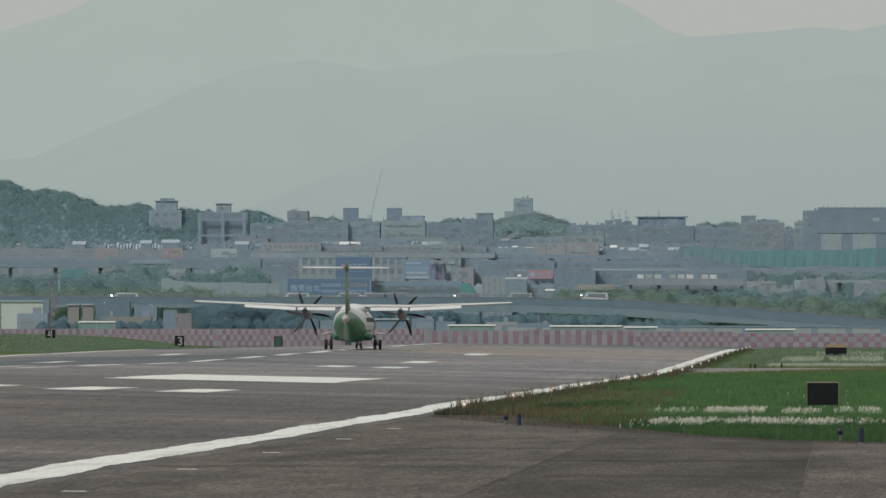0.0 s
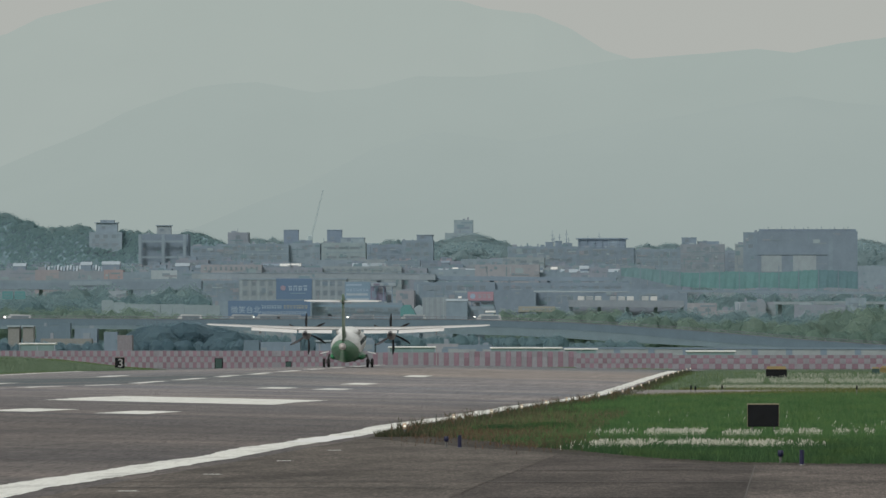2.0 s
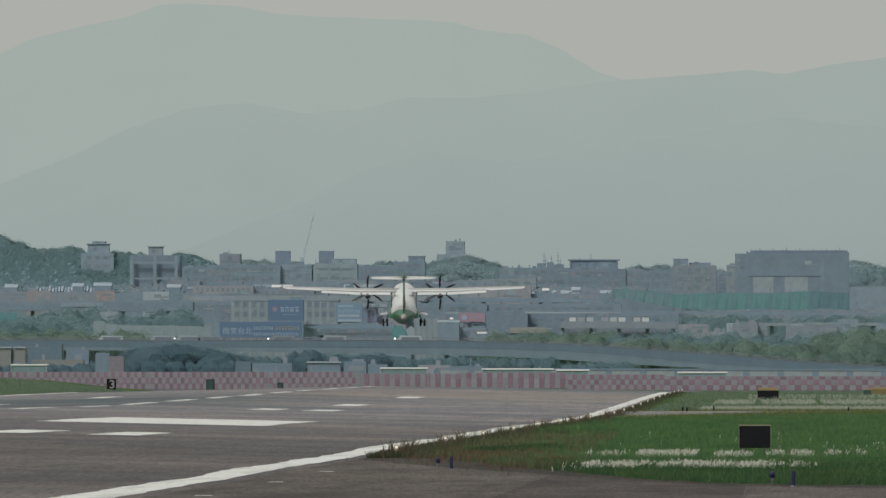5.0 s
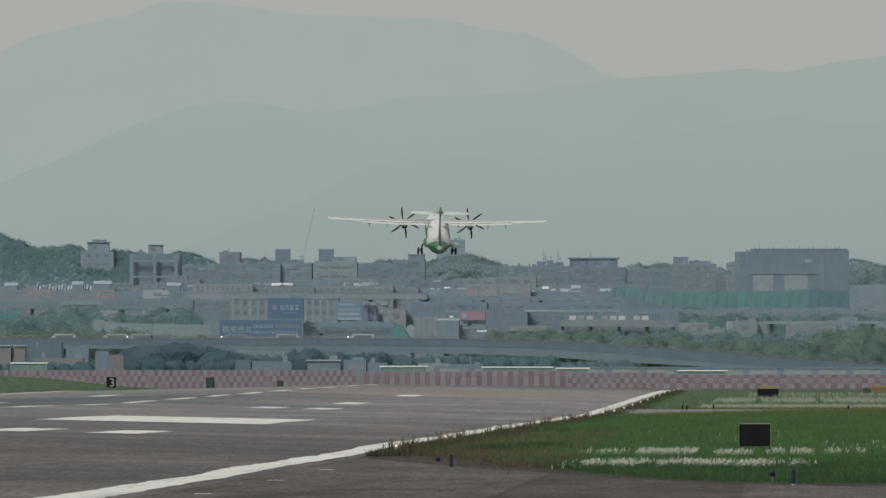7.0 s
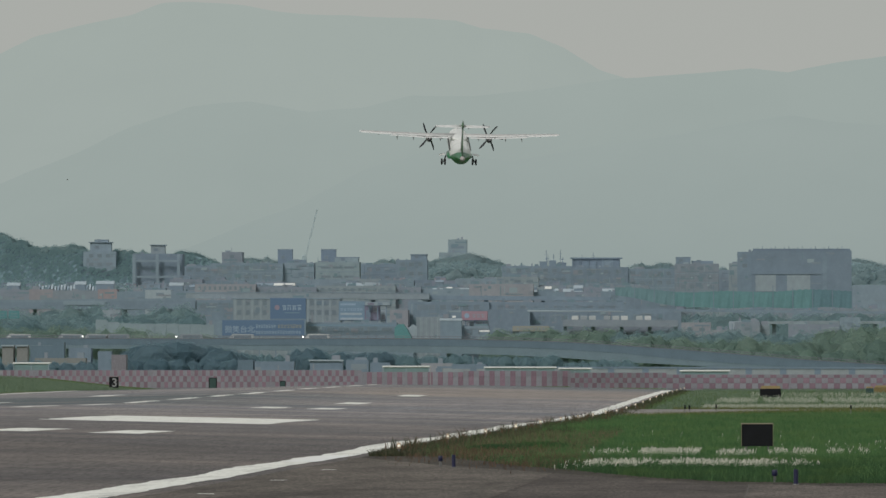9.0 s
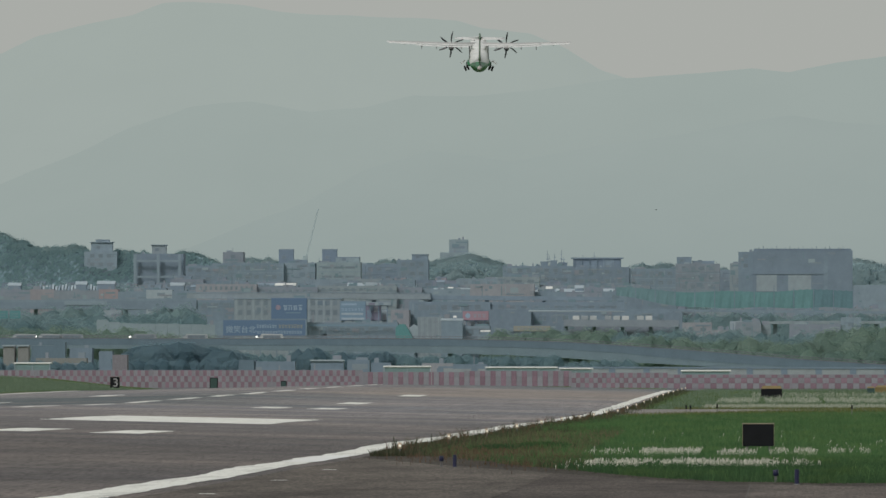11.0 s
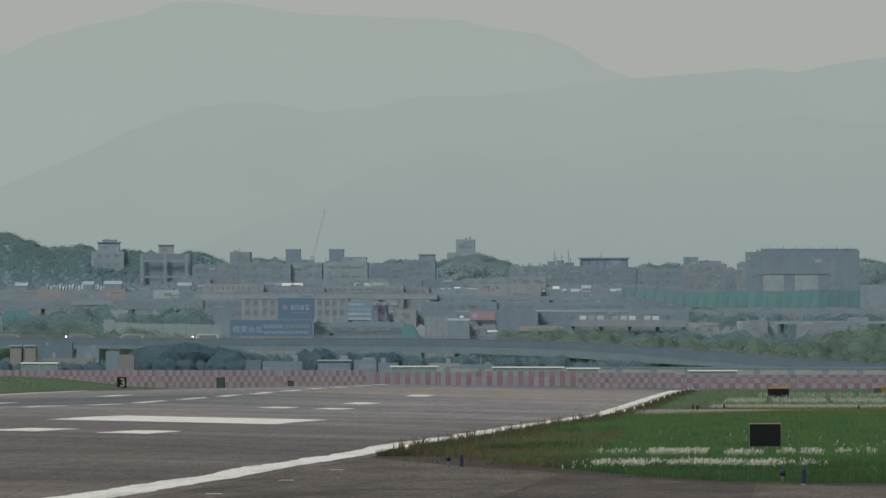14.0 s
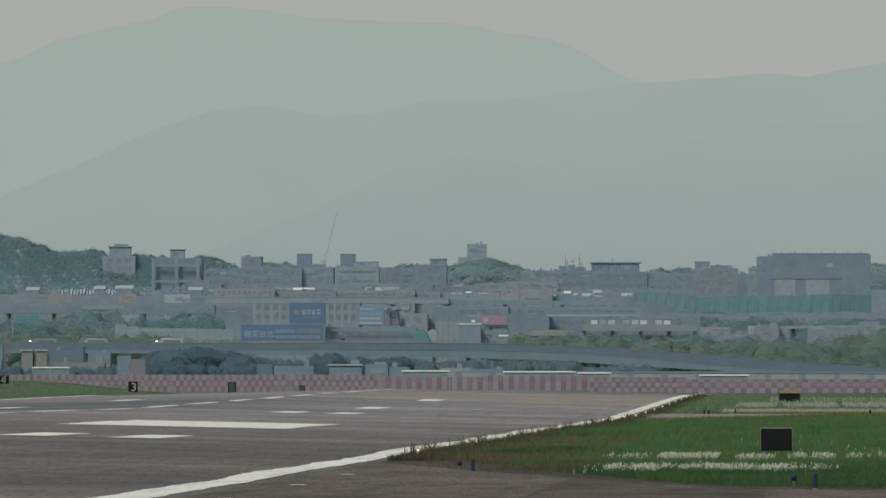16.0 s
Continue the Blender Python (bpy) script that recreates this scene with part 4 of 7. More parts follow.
for i in range(16):
    x = -49.88 + 5.0 * i
    part("bay", bay, None, wall2, at=pose(x, 0, 0))
    part("pier", pier, None, wall2, at=pose(x, 0, 0))
    part("coping", cope, None, wall2, at=pose(x, 0, -0.012 * i))


def shelter(x0, x1, y, z, label, back=M_SHELTER):
    """An open shelter with a bright metal roof."""
    w = x1 - x0
    s = empty("shelter", pose(x0, y, ground(x0, y)), label, "shelter", "low shelters by the fence")
    z -= ground(x0, y)
    part("roof", loft([[(x, -1.6, z - 0.17), (x, -1.6, z - 0.06), (x, 0, z + 0.04), (x, 1.6, z), (x, 1.6, z - 0.22)] for x in (0, w)]), M_SHINY, s, "bright metal roof")
    part("front_panel", box(0.1, w - 0.1, -1.45, -1.38, 0.3, z - 0.22), back, s, "greenish sheet front")
    n = max(2, int(w / 2.5))
    me = mesh_of("post", box(-0.06, 0.06, -0.06, 0.06, 0, z - 0.2), M_PALE)
    for i in range(n + 1):
        part("post", me, None, s, at=pose(0.15 + (w - 0.3) * i / n, -1.52, 0))


shelter(-111.87, -106.45, 1560, 3.20, "low shed with a bright metal roof")
shelter(-56.60, -49.80, 1520, 2.70, "low shelter with a bright metal roof")
shelter(-42.20, -31.96, 1520, 2.58, "long low shelter with a bright metal roof")
shelter(-31.72, -26.92, 1520, 2.42, "low shelter with a bright metal roof")
shelter(-14.42, -7.35, 1510, 2.10, "low teal shelter with a pale roof")


# ---- grass, plumes and weeds ----
def blades(name, spots, h0, h1, w0, w1, material, label, lean=0.35, head=False):
    """Upright leaves, each a bent strip of two faces; with head, a feathery tip on a thin stem."""
    verts, faces = [], []
    for x, y in spots:
        z = ground(x, y) - 0.03
        h = random.uniform(h0, h1)
        w = random.uniform(w0, w1)
        a = random.uniform(0, math.pi)
        dx, dy = math.cos(a) * w / 2, math.sin(a) * w / 2
        lx, ly = random.gauss(0.22 if head else 0, lean) * h, random.gauss(0, lean) * h
        n = len(verts)
        if head:
            b0, b1 = h * 0.66, h
            mx, my = x + lx * 0.3, y + ly * 0.3
            tx, ty = x + lx * 0.55, y + ly * 0.55
            verts += [(mx - w * 0.35, my, z + b0), (mx + w * 0.35, my, z + b0), (tx + w * 0.6, ty, z + (b0 + b1) / 2), (tx, ty, z + b1), (tx - w * 0.6, ty, z + (b0 + b1) / 2 * 0.97),
                      (x - 0.002, y, z), (x + 0.002, y, z)]
            faces += [(n, n + 1, n + 2, n + 3, n + 4), (n + 5, n + 6, n + 1, n)]
        else:
            verts += [(x - dx, y - dy, z), (x + dx, y + dy, z), (x + dx * 0.7 + lx * 0.4, y + dy * 0.7 + ly * 0.4, z + h * 0.6),
                      (x - dx * 0.7 + lx * 0.4, y - dy * 0.7 + ly * 0.4, z + h * 0.6), (x + lx, y + ly, z + h)]
            faces += [(n, n + 1, n + 2, n + 3), (n + 3, n + 2, n + 4)]
    me = bpy.data.meshes.new(name)
    me.from_pydata(verts, [], faces)
    me.materials.append(material)
    return tagged(new(name, me), label, "grass", kind="stuff")


def scatter(n, ya, yb, xa, xb, clump=0.0, power=2.0, sparse=0.0):
    """Spots on the meadow, denser towards the near edge; xa, xb: functions of y."""
    out = []
    while len(out) < n:
        y = ya + (yb - ya) * random.random() ** power
        x = random.uniform(xa(y), xb(y))
        if y < near_edge(x) + bare(x) * random.uniform(0.75, 1.1) and y < 310:
            continue
        if sparse and y < 430 and random.random() < sparse * min(1.0, max(0.0, (-4.3 - 0.006 * (y - 240) - x) / 3.0)):
            continue
        if far_edge(x) - 1 < y < 736:
            continue
        if clump and noise.noise((x * 0.7, y * 0.05, 5.0)) < clump * random.uniform(-1, 1):
            continue
        out.append((x, y))
    return out


right = lambda y: 0.0118 * y + 0.8
left = lambda y: -10.6
blades("front_grass", scatter(62000, 200, 272, left, right, power=1.2, sparse=0.85), 0.07, 0.2, 0.007, 0.017, M_BLADE_DEEP, "front meadow grass darkened for shade among stems")
blades("meadow_grass", scatter(90000, 258, 716, left, right, power=1.8, sparse=0.85), 0.08, 0.22, 0.007, 0.018, M_BLADE, "lush green meadow grass")
blades("tall_grass", scatter(7000, 203, 640, left, right, 0.5), 0.16, 0.3, 0.007, 0.015, M_BLADE, "taller green grass stalks")
blades("dry_grass", scatter(9000, 222, 420, left, lambda y: -5.0 - 0.006 * (y - 222), 0.6, 1.6), 0.07, 0.2, 0.008, 0.018, M_DRY, "dry brownish grass by the pavement")
blades("olive_grass", scatter(9000, 225, 460, left, lambda y: -4.4 - 0.01 * (y - 222), 0.3, 1.5), 0.05, 0.16, 0.01, 0.022, M_WEED, "dull olive grass by the pavement")
blades("dark_clump", [(random.gauss(cx, 0.45), random.gauss(cy, 2.5)) for cx, cy in ((-7.25, 320), (-8.2, 309)) for _ in range(900)], 0.12, 0.26, 0.012, 0.03, M_BLADE_DEEP,
       "clump of dark green weeds in the dry grass")
blades("brown_patch", [(random.gauss(-5.6, 0.7), random.gauss(262, 9)) for _ in range(1700)] + [(random.gauss(-8.3, 0.9), random.gauss(296, 14)) for _ in range(2600)],
       0.1, 0.22, 0.01, 0.022, M_RED_WEED, "patch of dry reddish-brown grass")
blades("edge_weeds", [(-10.9 + abs(random.gauss(0, 0.7)), 283 + 830 * random.random() ** 1.9) for _ in range(16000)], 0.05, 0.26, 0.014, 0.03, M_WEED,
       "dark dry weeds along the runway edge")
# taller weeds stand in clumps
clumps = [(-10.75 + abs(random.gauss(0, 0.45)), 288 + 520 * random.random() ** 1.3) for _ in range(64)]
spots = [(cx + random.gauss(0, 0.12), cy + random.gauss(0, 0.8)) for cx, cy in clumps for _ in range(22)]
blades("tall_weeds", spots[::2], 0.2, 0.55, 0.015, 0.04, M_WEED, "tall dark weeds along the runway edge", 0.3)
blades("reddish_weeds", spots[1::2], 0.2, 0.5, 0.015, 0.035, M_RED_WEED, "tall reddish-brown weeds along the runway edge", 0.35)
blades("border_weeds", [(x, near_edge(x) + bare(x) * random.random() ** 0.6 + 0.3) for x in [random.uniform(-10.6, 3.5) for _ in range(2400)]], 0.02, 0.08, 0.012, 0.03,
       M_WEED, "dark weeds where the grass meets the pavement")
# white plumes: close heads in ragged bands
spots = []
for xa, xb, ya, yb, n in ((-4.6, -0.3, 243, 255, 1900), (-5.2, 0.9, 240, 260, 300), (-0.4, 0.8, 245, 253, 110),
                          (-5.4, -4.2, 290, 303, 110), (-3.9, -2.3, 289, 302, 520), (-1.75, -0.75, 286, 297, 300), (-0.35, 0.9, 289, 302, 230), (1.2, 2.4, 291, 304, 110),
                          (1.2, 4.0, 300, 330, 40), (-5, 4, 310, 420, 24)):
    for _ in range(n):
        x = random.uniform(xa, xb)
        if noise.noise((x * 2.3, ya * 0.31, 7.0)) > random.uniform(-0.6, 0.15):
            spots.append((x, random.uniform(ya, yb) + 5.0 * noise.noise((x * 0.55, ya * 0.2, 2.0))))
blades("plume_grass", spots, 0.09, 0.23, 0.010, 0.024, M_PLUME, "white feathery plume grass in bands", 0.3, True)
blades("yellow_grass", [(x, far_edge(x) - 14 * random.random() ** 2) for x in [random.uniform(-9.5, 12) for _ in range(5000)]], 0.1, 0.3, 0.015, 0.04, M_YELLOW_GRASS, "yellowing grass by the far taxiway")
blades("yellow_verge", [(random.uniform(-7.5, 12), 736 + 10 * random.random()) for _ in range(3500)], 0.1, 0.25, 0.02, 0.05, M_YELLOW_GRASS, "yellowing grass behind the far taxiway")
far_l = lambda y: -9.0
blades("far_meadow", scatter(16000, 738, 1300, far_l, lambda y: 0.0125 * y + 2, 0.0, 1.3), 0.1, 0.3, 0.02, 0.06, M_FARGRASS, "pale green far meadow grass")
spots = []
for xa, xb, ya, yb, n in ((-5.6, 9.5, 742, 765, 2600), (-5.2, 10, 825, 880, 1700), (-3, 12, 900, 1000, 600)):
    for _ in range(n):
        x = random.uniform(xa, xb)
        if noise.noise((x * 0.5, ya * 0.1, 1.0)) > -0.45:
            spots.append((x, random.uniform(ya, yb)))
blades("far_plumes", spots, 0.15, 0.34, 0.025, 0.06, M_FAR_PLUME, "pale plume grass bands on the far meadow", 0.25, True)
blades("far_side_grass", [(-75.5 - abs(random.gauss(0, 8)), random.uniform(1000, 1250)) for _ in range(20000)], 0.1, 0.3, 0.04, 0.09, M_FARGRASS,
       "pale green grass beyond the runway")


# ---- city ----
WINDOWS = {}
BASE = -0.7


def sx(u, y):
    """Position x at the distance y, fitted to column u of the camera's view (steps of 1/19000 radian, 1384.5 along the
    runway).
    """
    return (u - 1384.5) * y / F


def sz(v, y):
    """Height at the distance y, fitted to row v of the camera's view (the same steps, 653 level with the lens)."""
    return EYE + (653 - v) * y / F


def window_mesh(w, h):
    """A window's raised frame and its pane, which lies back in it."""
    key = (round(w, 1), round(h, 1))
    if key not in WINDOWS:
        w, h = key
        t = 0.1
        bm = bmesh.new()
        loops = []
        for inset, y in ((0, 0.05), (0, -0.05), (t, -0.05), (t, 0.05)):
            loops.append([bm.verts.new((x, y, z)) for x, z in ((-w / 2 + inset, inset), (w / 2 - inset, inset), (w / 2 - inset, h - inset), (-w / 2 + inset, h - inset))])
        for a, b in zip(loops, loops[1:] + loops[:1]):
            for i in range(4):
                bm.faces.new((a[i], a[(i + 1) % 4], b[(i + 1) % 4], b[i]))
        bmesh.ops.recalc_face_normals(bm, faces=bm.faces)
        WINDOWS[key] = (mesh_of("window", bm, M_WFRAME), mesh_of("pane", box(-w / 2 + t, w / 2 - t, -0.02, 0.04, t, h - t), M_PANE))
    return WINDOWS[key]


def add_window(w, h, parent, m):
    frame_mesh, pane_mesh = window_mesh(w, h)
    ob = part("window", frame_mesh, None, parent, at=m)
    part("pane", pane_mesh, None, ob)


def boxes_mesh(name, boxes, material):
    """Many small boxes in one mesh: (x0, x1, y0, y1, z0, z1) each."""
    verts, faces = [], []
    for x0, x1, y0, y1, z0, z1 in boxes:
        n = len(verts)
        verts += [(x, y, z) for z in (z0, z1) for x, y in ((x0, y0), (x1, y0), (x1, y1), (x0, y1))]
        faces += [tuple(n + i for i in q) for q in ((0, 1, 5, 4), (1, 2, 6, 5), (2, 3, 7, 6), (3, 0, 4, 7), (4, 5, 6, 7), (3, 2, 1, 0))]
    me = bpy.data.meshes.new(name)
    me.from_pydata(verts, [], faces)
    me.materials.append(material)
    return me


fit_rnd = random.Random(77)


def fittings(b, w, h, deep, depth, share=1.0):
    """What clings to a city block: air conditioners, awnings, boards and pipes on its front, vents and sheds on its roof."""
    r = fit_rnd
    front, roof = [], []
    for _ in range(int(share * w * deep * 0.3)):
        kind = r.random()
        x, z = r.uniform(0.2, w - 1.2), h - 0.9 - deep * r.random()
        if kind < 0.35:
            ww, hh = r.uniform(0.6, 1.0), r.uniform(0.4, 0.7)
        elif kind < 0.6:
            ww, hh = r.uniform(1.5, 6.0), r.uniform(0.15, 0.5)
        elif kind < 0.8:
            ww, hh = r.uniform(0.9, 2.6), r.uniform(0.8, 1.6)
        else:
            ww, hh = r.uniform(0.12, 0.3), r.uniform(1.5, 4.0)
        z = max(z, 0.2)
        d = 0.043 + 0.0023 * (len(front) % 31)
        front.append((x, min(w - 0.1, x + ww), -d - 0.003, -0.003, z, min(h - 0.6, z + hh) if z + 0.1 < h - 0.6 else z + 0.1))
    for _ in range(int(share * w * 0.42) + 1):
        x, y = r.uniform(0.35, w - 0.9), r.uniform(0.4, depth * 0.5)
        ww, hh = r.choice(((0.12, 1.5), (0.8, 0.7), (1.6, 0.9), (2.6, 0.6), (0.5, 1.1)))
        roof.append((x, min(w - 0.35, x + ww * r.uniform(0.7, 1.5)), y, y + 0.9, h - 0.39, h + hh * r.uniform(0.4, 1.1)))
    if front:
        part("facade_clutter", boxes_mesh("facade_clutter", front, M_FITTING), None, b, "air conditioners, awnings and boards", kind="stuff")
    part("roof_clutter", boxes_mesh("roof_clutter", roof, M_FITTING), None, b, "vents and small sheds", kind="stuff")


def building(x0, x1, y, top, material, label, depth=14.0, storey=3.3, win=(1.8, 1.5), gap=3.2, rows=99, category="building", name="building",
             bands=False, roof=None, base=BASE, group="city buildings", fit=1.0):
    """A flat-roofed block with parapet, roof slab, storey ledges and windows towards the airfield."""
    w, h = x1 - x0, top - base
    b = empty(name, pose(x0, y, base), label, category, group)
    bm = bmesh.new()
    add_box(bm, 0, w, 0, depth, 0, h - 0.5)
    for q in ((0, w, 0, 0.3), (0, w, depth - 0.3, depth), (0, 0.3, 0.3, depth - 0.3), (w - 0.3, w, 0.3, depth - 0.3)):
        add_box(bm, *q, h - 0.5, h)
    part("wall", bm, material, b)
    part("roof", box(0.3, w - 0.3, 0.3, depth - 0.3, h - 0.499, h - 0.4), roof or M_ROOF, b)
    if bands:
        k = 1
        while h - k * storey > 1.0 and k < 6:
            part("ledge", box(-0.03, w + 0.03, -0.05, -0.003, h - k * storey - 0.35, h - k * storey), M_CONC, b)
            k += 1
    if fit and w > 3:
        fittings(b, w, h, min(h - 1.2, 11.0), depth, fit)
    if win:
        n = int((w - 1.0) / gap)
        k = 0
        while n > 0 and k < rows and h - (k + 1) * storey > -0.5:
            for i in range(n):
                add_window(*win, b, pose(w / 2 + (i - (n - 1) / 2) * gap, -0.004, h - (k + 1) * storey + 0.9))
            k += 1
    return b


def block(u0, u1, v, y, material, label, **more):
    """A building fitted to the camera's view: between two columns, its parapet at row v."""
    return building(sx(u0, y), sx(u1, y), y, sz(v, y), material, label, **more)


def roof_box(u0, u1, y, v0, v1, material, label, depth=5.0, eaves=0.06, name="rooftop_room", category="rooftop"):
    """A room on a roof between the view rows v0 (foot) and v1 (top)."""
    z0 = sz(v0, y) - 0.4
    r = empty(name, pose(sx(u0, y), y, z0), label, category, "rooftop rooms")
    w, h = (u1 - u0) * y / F, sz(v1, y) - z0
    part("wall", box(0, w, 0, depth, 0, h - 0.3), material, r)
    part("roof", box(-eaves, w + eaves, -eaves, depth + eaves, h - 0.299, h), M_ROOF, r)
    if w > 3:
        add_window(1.5, 1.2, r, pose(w * 0.35, -0.004, h * 0.35))
    return r


def pale_roof(u0, u1, v, y, label, material=None, rise=0.9, foot=3.0):
    """A sheet roof on low walls that shows as a bright strip among the blocks."""
    w = (u1 - u0) * y / F
    z = sz(v, y)
    s = empty("roof_shed", pose(sx(u0, y), y, BASE), label, "shed", "roof sheds")
    z -= BASE
    part("roof", loft([[(x, -0.08, z - rise), (x, 2.5, z), (x, 5.08, z - rise), (x, 5.08, z - rise - 0.12), (x, 2.5, z - 0.12), (x, -0.08, z - rise - 0.12)] for x in (0, w)]),
         material or M_SHINY, s, "pale sheet-metal roof")
    part("wall", box(0.2, w - 0.2, 0, 5, 0, z - rise - 0.13), M_SLATE, s)
    return s


def billboard(u0, u1, y, v0, v1, material, bars, label, logo=None, base=BASE):
    """A framed board on posts between the view rows v0 (foot) and v1 (top); bars (x, z, w, h, material) stand for its
    writing.
    """
    s = empty("billboard", pose(sx(u0, y), y, base), label, "billboard", "billboards")
    w, za, zb = (u1 - u0) * y / F, sz(v0, y) - base, sz(v1, y) - base
    part("board", box(0, w, 0, 0.3, za, zb, 0.03), material, s)
    part("frame", box(-0.12, w + 0.12, 0.31, 0.5, za - 0.12, zb + 0.12), M_CONC_D, s)
    for k in (0.15, 0.5, 0.85):
        part("post", box(w * k - 0.15, w * k + 0.15, 0.52, 0.8, 0, zb), M_CONC_D, s)
    for bx, bz, bw, bh, m in bars:
        part("lettering_bar", box(bx * w, (bx + bw) * w, -0.05, -0.003, za + bz * (zb - za), za + (bz + bh) * (zb - za)), m, s)
    if logo:
        lx, lz, r, m = logo
        bm = bmesh.new()
        add_tube(bm, (lx * w, -0.06, za + lz * (zb - za)), (lx * w, -0.004, za + lz * (zb - za)), r, r, 18)
        part("logo_disc", bm, m, s)
    return s


def letters(x0, x1, z, h, n, material=None, seed=1):
    """A row of n small marks in place of unreadable characters, each of two or three bars."""
    r = random.Random(seed)
    out = []
    step = (x1 - x0) / n
    m = material or M_TEXT
    for i in range(n):
        x = x0 + i * step
        out.append((x, z + h * r.uniform(0.6, 0.75), step * 0.78, h * 0.22, m))
        out.append((x + step * 0.3 * r.random(), z, step * r.uniform(0.2, 0.35), h * 0.55, m))
        out.append((x + step * 0.5, z + h * 0.05, step * 0.24, h * r.uniform(0.4, 0.55), m))
    return out


# trees -------------------------------------------------------------------
CROWNS, TRUNKS = {}, {}


def crown_mesh(kind, material):
    """A lumpy shell of many small leaf clumps with an uneven outline; unit height and width."""
    if (kind, material.name) in CROWNS:
        return CROWNS[(kind, material.name)]
    rnd = random.Random(40 + kind)
    seed = Vector((kind * 7.3, kind * 3.1, 1.7))
    verts, faces = [], []

    def shell(out):
        lump = 0.28 * noise.noise(out * 1.7 + seed) + 0.12 * noise.noise(out * 4.1 + seed) + 0.06 * noise.noise(out * 9.0 + seed)
        q = out * (0.96 + lump)
        return Vector((q.x * 0.47, q.y * 0.47, 0.56 + q.z * (0.42 if q.z > 0 else 0.36)))

    core = bmesh.new()
    bmesh.ops.create_icosphere(core, subdivisions=2, radius=1.0)
    for v in core.verts:
        p = shell(v.co.normalized())
        verts.append(Vector((p.x * 0.93, p.y * 0.93, 0.56 + (p.z - 0.56) * 0.93)))
    faces += [tuple(v.index for v in f.verts) for f in core.faces]
    core.free()
    for _ in range(2600):
        a, u = rnd.uniform(0, 2 * math.pi), rnd.uniform(-1, 1)
        q = math.sqrt(1 - u * u)
        out = Vector((q * math.cos(a), q * math.sin(a), u))
        c = shell(out)
        c = Vector((0, 0, 0.56)) + (c - Vector((0, 0, 0.56))) * rnd.uniform(0.97, 1.035)
        s = rnd.uniform(0.010, 0.024)
        side = (out + Vector((rnd.uniform(-0.3, 0.3), rnd.uniform(-0.3, 0.3), rnd.uniform(-0.1, 0.4)))).normalized()
        e1 = side.orthogonal().normalized()
        e2 = side.cross(e1).normalized() * s * 0.8
        e1 = e1 * s
        n = len(verts)
        verts += [c - e1, c + e2 * 0.7, c + e1, c - e2]
        faces.append((n, n + 1, n + 2, n + 3))
    me = bpy.data.meshes.new("crown")
    me.from_pydata([tuple(v) for v in verts], [], faces)
    me.materials.append(material)
    CROWNS[(kind, material.name)] = me
    return me


def trunk_mesh(kind):
    if kind not in TRUNKS:
        rnd = random.Random(90 + kind)
        bm = bmesh.new()
        add_tube(bm, (0, 0, -0.02), (0.01, 0, 0.42), 0.035, 0.022, 7)
        for _ in range(5):
            a, r = rnd.uniform(0, 6.28), rnd.uniform(0.15, 0.3)
            add_tube(bm, (0.005, 0, rnd.uniform(0.25, 0.4)), (r * math.cos(a), r * math.sin(a), rnd.uniform(0.5, 0.75)), 0.016, 0.006, 5)
        TRUNKS[kind] = mesh_of("trunk", bm, M_BARK)
    return TRUNKS[kind]


def tree(x, y, h, w, material, label="dense green leafy tree", base=None, group="trees"):
    kind = random.randrange(5)
    base = ground(x, y) if base is None else base
    t = empty("tree", Matrix.LocRotScale((x, y, base), Euler((0, 0, random.uniform(0, 6.28))), (w, w, h)), label, "tree", group)
    part("trunk", trunk_mesh(kind), None, t)
    part("crown", crown_mesh(kind, material), None, t)
    return t


JOINED = {}


def tree_row(u0, u1, y, v, spread, n, material, label, w=(5, 9), group="trees", woods=""):
    """Trees side by side whose tops show about the view row v; with woods, they go into one thicket of that name."""
    for i in range(n):
        x = sx(u0 + (u1 - u0) * (i + random.uniform(0.1, 0.9)) / n, y)
        h = sz(v, y) - BASE + random.uniform(-spread, spread * 0.3)
        yy, ww = y + random.uniform(-12, 12), max(random.uniform(*w), 0.75 * h)
        if woods:
            JOINED.setdefault((woods, label, material.name), []).append((x, yy, h, ww, random.randrange(5), random.uniform(0, 6.28), material))
        else:
            tree(x, yy, h, ww, material, label, BASE, group)


def plant_thickets():
    """Far greenery that nobody could count: one mesh for each thicket."""
    for (name, label, _), rows in JOINED.items():
        all_v, all_f, count = [], [], 0
        for x, y, h, w, kind, turn, material in rows:
            for src in (crown_mesh(kind, material), trunk_mesh(kind)):
                co = np.empty(len(src.vertices) * 3)
                src.vertices.foreach_get("co", co)
                co = co.reshape(-1, 3) * (w, w, h)
                c, s = math.cos(turn), math.sin(turn)
                all_v.append(np.stack((x + co[:, 0] * c - co[:, 1] * s, y + co[:, 0] * s + co[:, 1] * c, BASE + co[:, 2]), 1))
                all_f += [tuple(count + v for v in p.vertices) for p in src.polygons]
                count += len(co)
        me = bpy.data.meshes.new(name)
        me.from_pydata(np.concatenate(all_v).tolist(), [], all_f)
        me.materials.append(rows[0][-1])
        tagged(new(name, me), label, "thicket", kind="stuff")


